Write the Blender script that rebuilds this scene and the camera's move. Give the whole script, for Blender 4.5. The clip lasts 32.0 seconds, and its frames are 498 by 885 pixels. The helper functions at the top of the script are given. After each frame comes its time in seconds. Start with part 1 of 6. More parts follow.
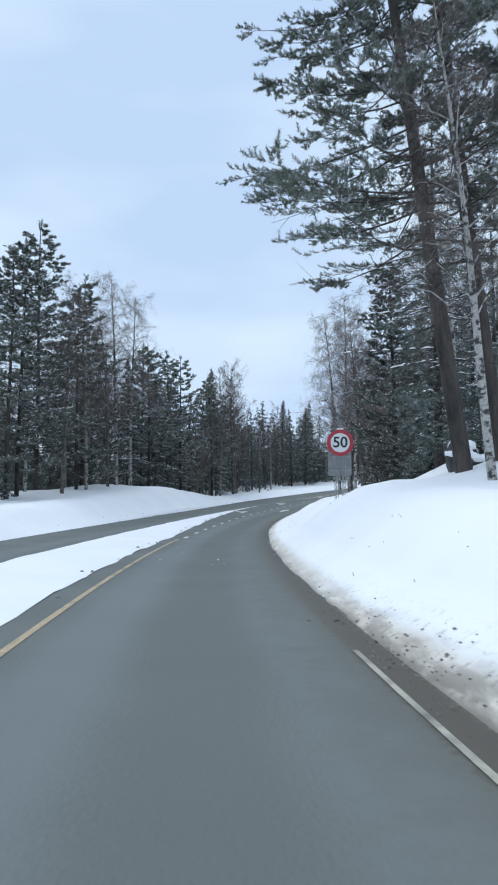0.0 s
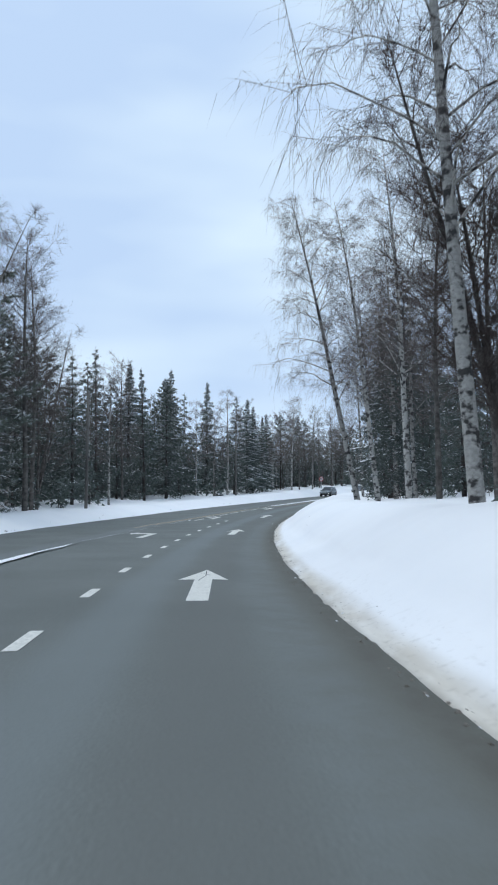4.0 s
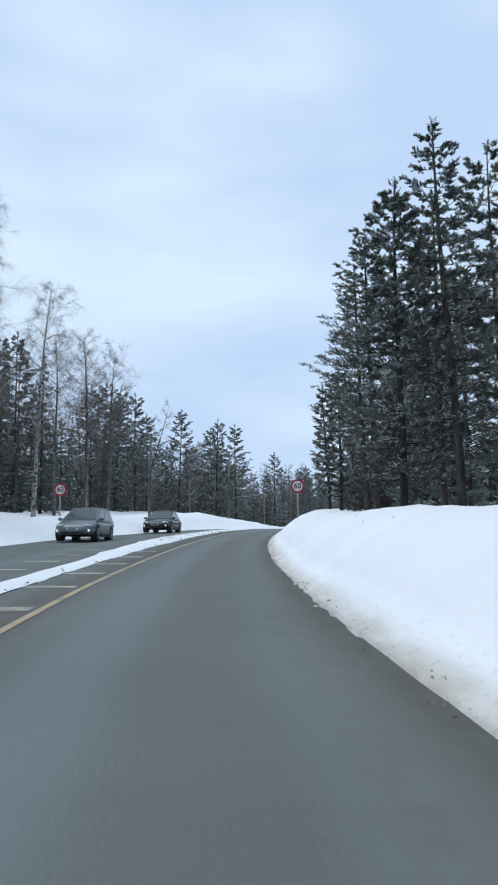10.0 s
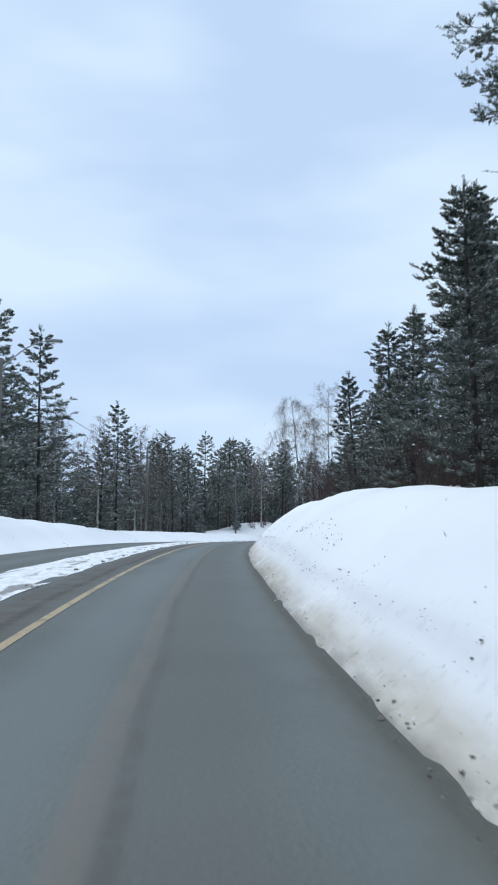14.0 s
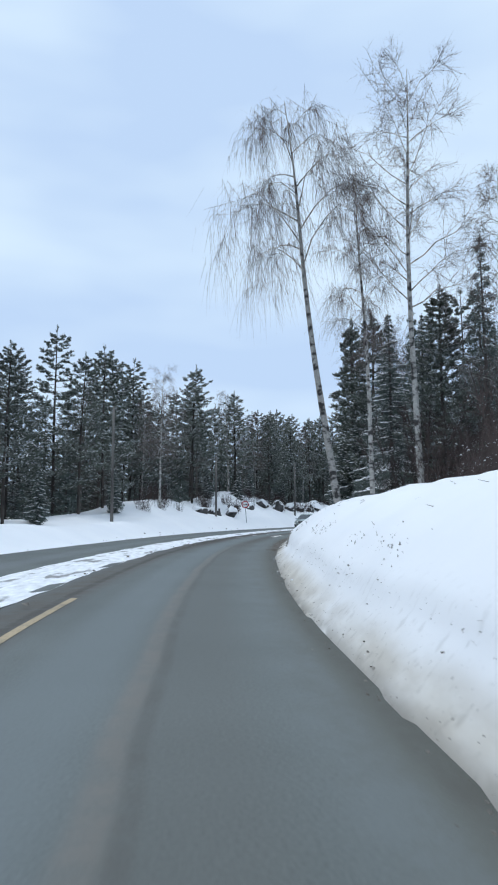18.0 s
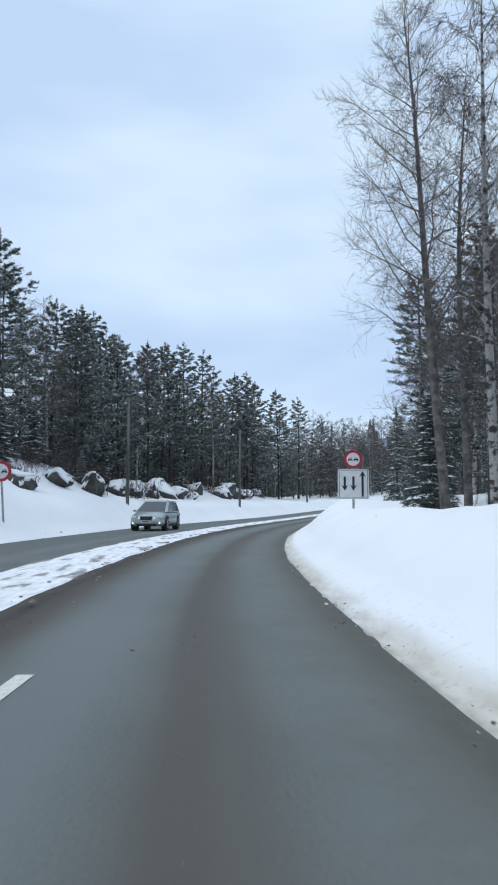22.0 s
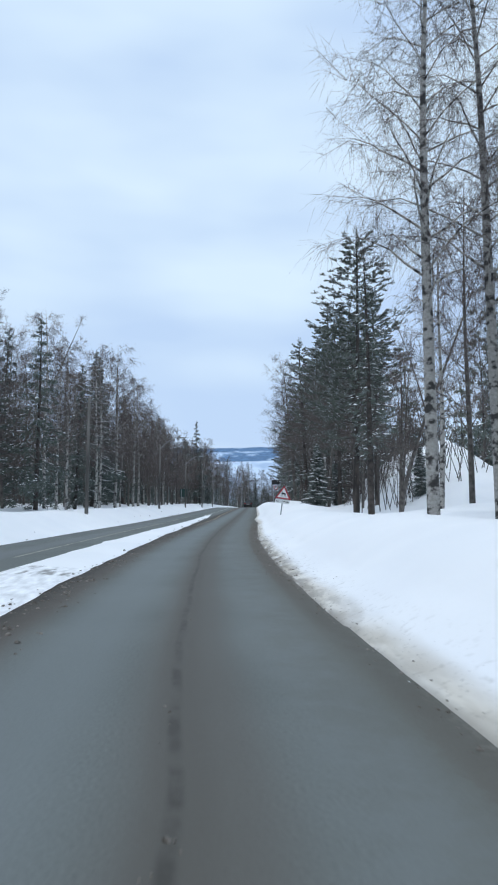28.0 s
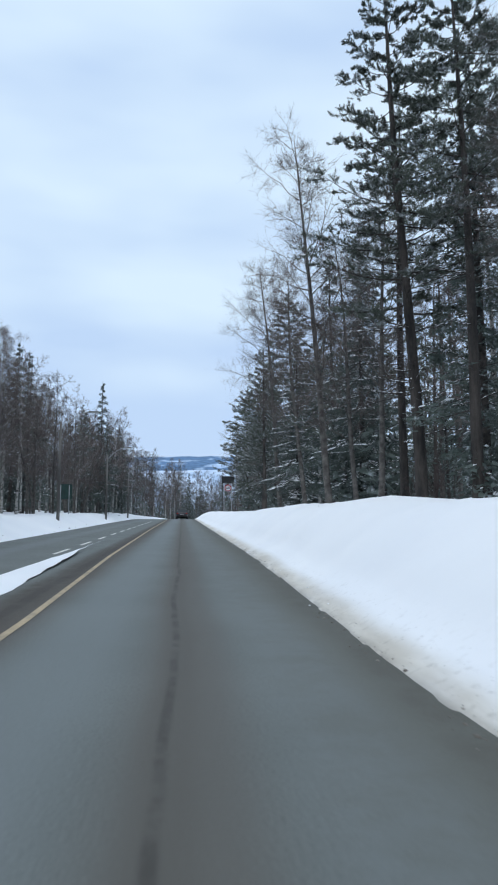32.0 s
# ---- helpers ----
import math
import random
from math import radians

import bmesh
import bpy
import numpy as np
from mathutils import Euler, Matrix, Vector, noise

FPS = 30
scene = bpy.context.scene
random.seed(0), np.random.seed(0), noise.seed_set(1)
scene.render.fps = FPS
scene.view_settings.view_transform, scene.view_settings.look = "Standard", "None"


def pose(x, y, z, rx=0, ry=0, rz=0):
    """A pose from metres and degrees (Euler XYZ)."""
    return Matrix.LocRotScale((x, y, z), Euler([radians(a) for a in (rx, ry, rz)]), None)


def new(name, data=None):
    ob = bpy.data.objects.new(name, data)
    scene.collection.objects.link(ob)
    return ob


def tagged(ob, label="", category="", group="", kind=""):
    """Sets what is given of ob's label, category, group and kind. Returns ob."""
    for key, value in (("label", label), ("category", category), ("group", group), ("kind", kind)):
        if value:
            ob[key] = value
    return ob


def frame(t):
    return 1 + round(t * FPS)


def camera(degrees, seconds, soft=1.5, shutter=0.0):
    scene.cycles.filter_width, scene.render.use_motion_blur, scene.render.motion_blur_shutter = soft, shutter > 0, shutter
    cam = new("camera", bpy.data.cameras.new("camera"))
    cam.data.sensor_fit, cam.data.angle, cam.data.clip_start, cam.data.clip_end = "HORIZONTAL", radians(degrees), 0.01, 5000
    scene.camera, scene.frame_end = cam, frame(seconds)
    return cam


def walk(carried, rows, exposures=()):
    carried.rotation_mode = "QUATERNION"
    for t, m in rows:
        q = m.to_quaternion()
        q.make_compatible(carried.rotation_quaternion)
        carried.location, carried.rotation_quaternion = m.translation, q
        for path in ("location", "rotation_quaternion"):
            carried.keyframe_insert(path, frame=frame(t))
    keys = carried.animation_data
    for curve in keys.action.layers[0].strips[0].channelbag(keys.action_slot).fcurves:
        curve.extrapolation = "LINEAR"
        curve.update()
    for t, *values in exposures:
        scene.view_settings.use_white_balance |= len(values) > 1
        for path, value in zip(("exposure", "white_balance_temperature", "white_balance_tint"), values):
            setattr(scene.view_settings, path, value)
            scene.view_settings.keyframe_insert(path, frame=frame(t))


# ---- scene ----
# ---- camera ----
CAMERA_ROWS = [
    (0.0, 0.00, 0.00, 1.200, 93.513, -4.897),
    (0.5, 0.11, 7.11, 1.033, 93.607, -6.099),
    (1.0, 0.39, 14.23, 0.883, 93.729, -7.537),
    (1.5, 0.86, 21.38, 0.749, 93.906, -9.027),
    (2.0, 1.51, 28.53, 0.632, 94.111, -10.478),
    (2.5, 2.35, 35.71, 0.538, 94.364, -11.974),
    (3.0, 3.39, 42.95, 0.477, 94.615, -13.499),
    (3.5, 4.65, 50.23, 0.448, 94.881, -15.138),
    (4.0, 6.16, 57.55, 0.451, 95.271, -17.049),
    (4.5, 7.90, 64.81, 0.488, 95.513, -18.966),
    (5.0, 9.85, 71.96, 0.555, 95.754, -20.551),
    (5.5, 11.95, 78.98, 0.652, 95.834, -21.918),
    (6.0, 14.22, 85.89, 0.779, 96.080, -23.471),
    (6.5, 16.65, 92.67, 0.937, 96.390, -24.997),
    (7.0, 19.24, 99.35, 1.124, 96.636, -26.492),
    (7.5, 21.99, 105.91, 1.342, 96.912, -28.049),
    (8.0, 24.90, 112.35, 1.589, 97.252, -29.611),
    (8.5, 27.99, 118.72, 1.858, 97.503, -31.257),
    (9.0, 31.31, 125.05, 2.141, 97.718, -33.003),
    (9.5, 34.86, 131.35, 2.438, 97.817, -34.811),
    (10.0, 38.64, 137.59, 2.749, 97.978, -36.524),
    (10.5, 42.58, 143.71, 3.071, 98.024, -38.088),
    (11.0, 46.63, 149.64, 3.400, 98.081, -39.627),
    (11.5, 50.77, 155.38, 3.737, 98.082, -41.174),
    (12.0, 55.00, 160.92, 4.081, 98.124, -42.557),
    (12.5, 59.29, 166.29, 4.421, 98.075, -43.872),
    (13.0, 63.66, 171.49, 4.748, 97.933, -45.295),
    (13.5, 68.11, 176.49, 5.062, 97.759, -46.924),
    (14.0, 72.63, 181.31, 5.362, 97.536, -48.517),
    (14.5, 77.25, 185.98, 5.639, 97.182, -49.952),
    (15.0, 81.96, 190.56, 5.883, 97.096, -50.889),
    (15.5, 86.73, 195.08, 6.094, 96.806, -51.655),
    (16.0, 91.58, 199.53, 6.272, 96.515, -52.483),
    (16.5, 96.50, 203.91, 6.421, 96.314, -53.509),
    (17.0, 101.50, 208.21, 6.548, 96.228, -54.448),
    (17.5, 106.59, 212.41, 6.652, 96.098, -55.593),
    (18.0, 111.78, 216.50, 6.733, 96.030, -57.012),
    (18.5, 117.08, 220.45, 6.800, 95.896, -58.572),
    (19.0, 122.48, 224.25, 6.861, 95.664, -60.165),
    (19.5, 127.98, 227.91, 6.916, 95.539, -61.618),
    (20.0, 133.57, 231.42, 6.965, 95.474, -63.175),
    (20.5, 139.28, 234.77, 7.014, 95.415, -64.880),
    (21.0, 145.13, 237.96, 7.068, 95.320, -66.727),
    (21.5, 151.13, 240.97, 7.126, 95.412, -68.740),
    (22.0, 157.26, 243.80, 7.189, 95.367, -70.623),
    (22.5, 163.52, 246.45, 7.253, 95.414, -72.420),
    (23.0, 169.92, 248.92, 7.317, 95.480, -74.206),
    (23.5, 176.44, 251.20, 7.380, 95.508, -76.070),
    (24.0, 183.09, 253.27, 7.443, 95.616, -78.132),
    (24.5, 189.83, 255.10, 7.509, 95.737, -80.254),
    (25.0, 196.59, 256.68, 7.586, 95.805, -82.287),
    (25.5, 203.38, 258.02, 7.672, 95.951, -84.301),
    (26.0, 210.19, 259.11, 7.768, 96.037, -86.301),
    (26.5, 217.04, 259.97, 7.885, 96.089, -88.243),
    (27.0, 224.00, 260.62, 8.037, 96.492, -90.034),
    (27.5, 231.04, 261.07, 8.223, 96.761, -91.555),
    (28.0, 238.17, 261.37, 8.445, 97.031, -92.827),
    (28.5, 245.37, 261.54, 8.695, 97.271, -93.875),
    (29.0, 252.64, 261.58, 8.965, 97.469, -94.784),
    (29.5, 259.99, 261.51, 9.254, 97.528, -95.717),
    (30.0, 267.41, 261.31, 9.565, 97.632, -96.677),
    (30.5, 274.87, 261.00, 9.891, 97.743, -97.532),
    (31.0, 282.37, 260.60, 10.228, 97.768, -98.090),
    (31.5, 289.91, 260.16, 10.577, 97.840, -98.312),
    (32.0, 297.48, 259.71, 10.937, 97.824, -98.220),
]
cam = camera(35.56, 32.0, soft=2.0, shutter=0.1)
walk(cam, [(t, pose(x, y, z, rx, 0, rz)) for t, x, y, z, rx, rz in CAMERA_ROWS])

# ---- world and light: overcast winter sky ----
world = bpy.data.worlds.new("overcast_sky")
scene.world = world
world.use_nodes = True
wn, wl = world.node_tree.nodes, world.node_tree.links
wn.clear()
w_out = wn.new("ShaderNodeOutputWorld")
w_bg = wn.new("ShaderNodeBackground")
w_sky = wn.new("ShaderNodeTexSky")
w_sky.sky_type, w_sky.sun_disc = "NISHITA", False
w_sky.sun_elevation, w_sky.sun_rotation = radians(68), radians(315)
w_skybg = wn.new("ShaderNodeBackground")
w_skybg.inputs[1].default_value = 0.06
wl.new(w_sky.outputs[0], w_skybg.inputs[0])
w_co = wn.new("ShaderNodeTexCoord")
w_map = wn.new("ShaderNodeMapping")
w_map.inputs["Scale"].default_value = (1.6, 1.6, 5.0)
wl.new(w_co.outputs["Generated"], w_map.inputs[0])
w_noise = wn.new("ShaderNodeTexNoise")
w_noise.inputs["Scale"].default_value = 1.7
w_noise.inputs["Detail"].default_value = 3.0
w_noise.inputs["Roughness"].default_value = 0.42
wl.new(w_map.outputs[0], w_noise.inputs["Vector"])
w_ramp = wn.new("ShaderNodeValToRGB")
w_ramp.color_ramp.elements[0].position, w_ramp.color_ramp.elements[0].color = 0.36, (0.525, 0.690, 0.940, 1)
w_ramp.color_ramp.elements[1].position, w_ramp.color_ramp.elements[1].color = 0.64, (0.70, 0.865, 1.03, 1)
wl.new(w_noise.outputs[0], w_ramp.inputs[0])
wl.new(w_ramp.outputs[0], w_bg.inputs[0])
w_bg.inputs[1].default_value = 1.07
w_mix = wn.new("ShaderNodeMixShader")
w_mix.inputs[0].default_value = 0.93
wl.new(w_skybg.outputs[0], w_mix.inputs[1])
wl.new(w_bg.outputs[0], w_mix.inputs[2])
wl.new(w_mix.outputs[0], w_out.inputs[0])
sun = new("sun", bpy.data.lights.new("sun", "SUN"))
sun.data.energy, sun.data.angle, sun.data.color = 1.15, radians(40), (0.95, 0.98, 1.0)
sun.matrix_world = pose(0, 0, 50, 22, 0, -135)
scene.view_settings.exposure = 0.0


# ---- materials ----
def material(name, base, rough=0.7, dark=None, scale=6.0, bump=0.0, bscale=40.0, metal=0.0, spread=(0.35, 0.65),
             fine=None, uv=False, vary=0.0, stretch=(1, 1, 1), spec=0.5):
    """A noise-driven material: base and dark mix at one scale, a second finer scale varies value and relief."""
    m = bpy.data.materials.new(name)
    m.use_nodes = True
    n, l = m.node_tree.nodes, m.node_tree.links
    b = n["Principled BSDF"]
    b.inputs["Roughness"].default_value = rough
    b.inputs["Metallic"].default_value = metal
    b.inputs["Specular IOR Level"].default_value = spec
    co = n.new("ShaderNodeTexCoord")
    mp = n.new("ShaderNodeMapping")
    mp.inputs["Scale"].default_value = stretch
    l.new(co.outputs["UV" if uv else "Object"], mp.inputs[0])
    colour = None
    if dark is not None:
        t = n.new("ShaderNodeTexNoise")
        t.inputs["Scale"].default_value, t.inputs["Detail"].default_value = scale, 5.0
        l.new(mp.outputs[0], t.inputs["Vector"])
        r = n.new("ShaderNodeValToRGB")
        r.color_ramp.elements[0].position, r.color_ramp.elements[0].color = spread[0], (*dark, 1)
        r.color_ramp.elements[1].position, r.color_ramp.elements[1].color = spread[1], (*base, 1)
        l.new(t.outputs[0], r.inputs[0])
        colour = r.outputs[0]
        if fine:
            t2 = n.new("ShaderNodeTexNoise")
            t2.inputs["Scale"].default_value, t2.inputs["Detail"].default_value = fine, 3.0
            l.new(mp.outputs[0], t2.inputs["Vector"])
            r2 = n.new("ShaderNodeMapRange")
            r2.inputs[1].default_value, r2.inputs[2].default_value = 0.3, 0.7
            r2.inputs[3].default_value, r2.inputs[4].default_value = 0.8, 1.18
            l.new(t2.outputs[0], r2.inputs[0])
            mul = n.new("ShaderNodeVectorMath")
            mul.operation = "SCALE"
            l.new(colour, mul.inputs[0])
            l.new(r2.outputs[0], mul.inputs["Scale"])
            colour = mul.outputs[0]
        if vary:
            oi = n.new("ShaderNodeObjectInfo")
            r3 = n.new("ShaderNodeMapRange")
            r3.inputs[3].default_value, r3.inputs[4].default_value = 1 - vary, 1 + vary
            l.new(oi.outputs["Random"], r3.inputs[0])
            mul = n.new("ShaderNodeVectorMath")
            mul.operation = "SCALE"
            l.new(colour, mul.inputs[0])
            l.new(r3.outputs[0], mul.inputs["Scale"])
            colour = mul.outputs[0]
        l.new(colour, b.inputs["Base Color"])
    else:
        b.inputs["Base Color"].default_value = (*base, 1)
    if bump:
        t = n.new("ShaderNodeTexNoise")
        t.inputs["Scale"].default_value, t.inputs["Detail"].default_value = bscale, 4.0
        l.new(mp.outputs[0], t.inputs["Vector"])
        bp = n.new("ShaderNodeBump")
        bp.inputs["Strength"].default_value, bp.inputs["Distance"].default_value = bump, 0.05
        l.new(t.outputs[0], bp.inputs["Height"])
        l.new(bp.outputs[0], b.inputs["Normal"])
    return m


DIRTY_SNOW = ((-60, 9), (282, 302), (357, 392), (401, 424))
DIRTY_EDGE = ((-60, 9), (282, 302), (357, 392), (401, 447))


def dirty_stretches(n, l, along_road, stretches):
    """One where the foot of the bank is gritty, nought elsewhere, by the place along the road."""
    total = None
    for a, z in stretches:
        pair = []
        for lo, hi in ((a - 5, a + 4), (z + 5, z - 4)):
            r = n.new("ShaderNodeMapRange")
            r.inputs[1].default_value, r.inputs[2].default_value = lo, hi
            l.new(along_road, r.inputs[0])
            pair.append(r.outputs[0])
        m = n.new("ShaderNodeMath")
        m.operation = "MULTIPLY"
        l.new(pair[0], m.inputs[0])
        l.new(pair[1], m.inputs[1])
        if total is None:
            total = m.outputs[0]
        else:
            s = n.new("ShaderNodeMath")
            s.operation = "ADD"
            l.new(total, s.inputs[0])
            l.new(m.outputs[0], s.inputs[1])
            total = s.outputs[0]
    return total


def asphalt_material():
    """Winter asphalt: salt-grey, with polished wheel tracks and a grimy band between them, along the lane."""
    m = material("asphalt", (0.152, 0.166, 0.158), 0.75, (0.124, 0.136, 0.128), 0.35, 0.16, 130.0, uv=True, fine=40.0, spec=0.35)
    n, l = m.node_tree.nodes, m.node_tree.links
    b = n["Principled BSDF"]
    src = b.inputs["Base Color"].links[0].from_socket
    uvn = n.new("ShaderNodeTexCoord")
    sep = n.new("ShaderNodeSeparateXYZ")
    l.new(uvn.outputs["UV"], sep.inputs[0])
    wob = n.new("ShaderNodeTexNoise")
    wob.inputs["Scale"].default_value, wob.inputs["Detail"].default_value = 0.22, 4.0
    l.new(uvn.outputs["UV"], wob.inputs["Vector"])
    patch = n.new("ShaderNodeTexNoise")
    patch.inputs["Scale"].default_value, patch.inputs["Detail"].default_value, patch.inputs["Roughness"].default_value = 1.6, 5.0, 0.75
    l.new(uvn.outputs["UV"], patch.inputs["Vector"])
    # lateral place, wandering a little along the road
    add = n.new("ShaderNodeMath")
    add.operation = "MULTIPLY_ADD"
    add.inputs[1].default_value = 0.22
    l.new(wob.outputs[0], add.inputs[0])
    l.new(sep.outputs[0], add.inputs[2])
    for centre, half, colour, force, s_a, s_b in (
            (0.14, 0.46, (0.104, 0.097, 0.084), 0.8, 285, 900), (0.06, 0.20, (0.086, 0.078, 0.066), 0.5, 285, 900), (0.03, 0.045, (0.046, 0.042, 0.036), 0.75, 340, 900),
            (1.6, 0.95, (0.112, 0.112, 0.092), 0.62, -90, 950),
            (-0.31, 0.12, (0.198, 0.182, 0.160), 0.85, 176, 285), (-0.17, 0.07, (0.085, 0.078, 0.068), 0.6, 176, 290), (0.10, 0.50, (0.120, 0.120, 0.108), 0.45, 150, 285),
            (0.15, 0.55, (0.122, 0.128, 0.120), 0.6, -90, 150),
            (-0.85, 0.50, (0.176, 0.199, 0.201), 0.6, -90, 950), (1.0, 0.42, (0.170, 0.190, 0.190), 0.55, -90, 950),
            (-2.1, 0.48, (0.105, 0.091, 0.076), 0.9, 130, 285), (-1.98, 0.09, (0.055, 0.048, 0.040), 0.7, 165, 285), (-1.90, 0.55, (0.088, 0.077, 0.064), 0.97, 285, 950), (-2.08, 0.42, (0.058, 0.050, 0.041), 0.9, 285, 950), (-2.02, 0.12, (0.040, 0.035, 0.028), 0.8, 275, 950),
            (1.70, 0.26, (0.092, 0.090, 0.076), 0.8, -90, 950), (-5.2, 0.5, (0.18, 0.195, 0.20), 0.5, -90, 950)):
        sub = n.new("ShaderNodeMath")
        sub.operation = "SUBTRACT"
        sub.inputs[1].default_value = centre
        l.new(add.outputs[0], sub.inputs[0])
        ab = n.new("ShaderNodeMath")
        ab.operation = "ABSOLUTE"
        l.new(sub.outputs[0], ab.inputs[0])
        mr = n.new("ShaderNodeMapRange")
        mr.interpolation_type = "SMOOTHSTEP"
        mr.inputs[1].default_value, mr.inputs[2].default_value = half * 0.3, half * 1.2
        mr.inputs[3].default_value, mr.inputs[4].default_value = force, 0.0
        l.new(ab.outputs[0], mr.inputs[0])
        fac = mr.outputs[0]
        if half < 0.13 or half in (0.26, 0.42, 0.48):
            gap = n.new("ShaderNodeMapRange")
            gap.inputs[1].default_value, gap.inputs[2].default_value, gap.inputs[3].default_value = 0.40, 0.58, (0.08 if half == 0.045 else 0.45)
            l.new(patch.outputs[0], gap.inputs[0])
            mul = n.new("ShaderNodeMath")
            mul.operation = "MULTIPLY"
            l.new(fac, mul.inputs[0])
            l.new(gap.outputs[0], mul.inputs[1])
            fac = mul.outputs[0]
        for a, z in ((s_a - 8, s_a + 8), (s_b + 8, s_b - 8)):
            on = n.new("ShaderNodeMapRange")
            on.inputs[1].default_value, on.inputs[2].default_value = a, z
            l.new(sep.outputs[1], on.inputs[0])
            mul = n.new("ShaderNodeMath")
            mul.operation = "MULTIPLY"
            l.new(fac, mul.inputs[0])
            l.new(on.outputs[0], mul.inputs[1])
            fac = mul.outputs[0]
        mx = n.new("ShaderNodeMix")
        mx.data_type = "RGBA"
        mx.inputs["B"].default_value = (0, 0, 0, 1)
        l.new(fac, mx.inputs["Factor"])
        l.new(src, mx.inputs[6])
        mx.inputs[7].default_value = (*colour, 1)
        src = mx.outputs[2]
    # brown grit thrown to the edge on some stretches
    grit = n.new("ShaderNodeTexNoise")
    grit.inputs["Scale"].default_value, grit.inputs["Detail"].default_value, grit.inputs["Roughness"].default_value = 11.0, 6.0, 0.8
    l.new(uvn.outputs["UV"], grit.inputs["Vector"])
    for a, z, lo, hi, colour in ((1.05, 1.45, 0.62, 0.26, (0.098, 0.084, 0.068)), (1.34, 1.66, 0.66, 0.46, (0.30, 0.28, 0.25)), (1.3, 1.6, 0.60, 0.55, (0.075, 0.064, 0.052))):
        lim = n.new("ShaderNodeMapRange")
        lim.inputs[1].default_value, lim.inputs[2].default_value = a, z
        lim.inputs[3].default_value, lim.inputs[4].default_value = lo + 0.25, hi
        l.new(sep.outputs[0], lim.inputs[0])
        over = n.new("ShaderNodeMath")
        over.operation = "SUBTRACT"
        l.new(grit.outputs[0], over.inputs[0])
        l.new(lim.outputs[0], over.inputs[1])
        sharp = n.new("ShaderNodeMapRange")
        sharp.inputs[1].default_value, sharp.inputs[2].default_value, sharp.inputs[4].default_value = 0.0, 0.11, 0.9
        l.new(over.outputs[0], sharp.inputs[0])
        mul = n.new("ShaderNodeMath")
        mul.operation = "MULTIPLY"
        l.new(sharp.outputs[0], mul.inputs[0])
        l.new(dirty_stretches(n, l, sep.outputs[1], DIRTY_EDGE), mul.inputs[1])
        mx = n.new("ShaderNodeMix")
        mx.data_type = "RGBA"
        l.new(mul.outputs[0], mx.inputs["Factor"])
        l.new(src, mx.inputs[6])
        mx.inputs[7].default_value = (*colour, 1)
        src = mx.outputs[2]
    l.new(src, b.inputs["Base Color"])
    return m


def frosted(m, scale, lo, hi, force):
    """Fresh snow caught in patches among the needles or twigs."""
    n, l = m.node_tree.nodes, m.node_tree.links
    b = n["Principled BSDF"]
    src = b.inputs["Base Color"].links[0].from_socket
    co = n.new("ShaderNodeTexCoord")
    t = n.new("ShaderNodeTexNoise")
    t.inputs["Scale"].default_value, t.inputs["Detail"].default_value, t.inputs["Roughness"].default_value = scale, 4.0, 0.7
    l.new(co.outputs["Object"], t.inputs["Vector"])
    r = n.new("ShaderNodeMapRange")
    r.inputs[1].default_value, r.inputs[2].default_value, r.inputs[4].default_value = lo, hi, force
    l.new(t.outputs[0], r.inputs[0])
    mx = n.new("ShaderNodeMix")
    mx.data_type = "RGBA"
    l.new(r.outputs[0], mx.inputs["Factor"])
    l.new(src, mx.inputs[6])
    mx.inputs[7].default_value = (0.66, 0.70, 0.75, 1)
    l.new(mx.outputs[2], b.inputs["Base Color"])
    return m


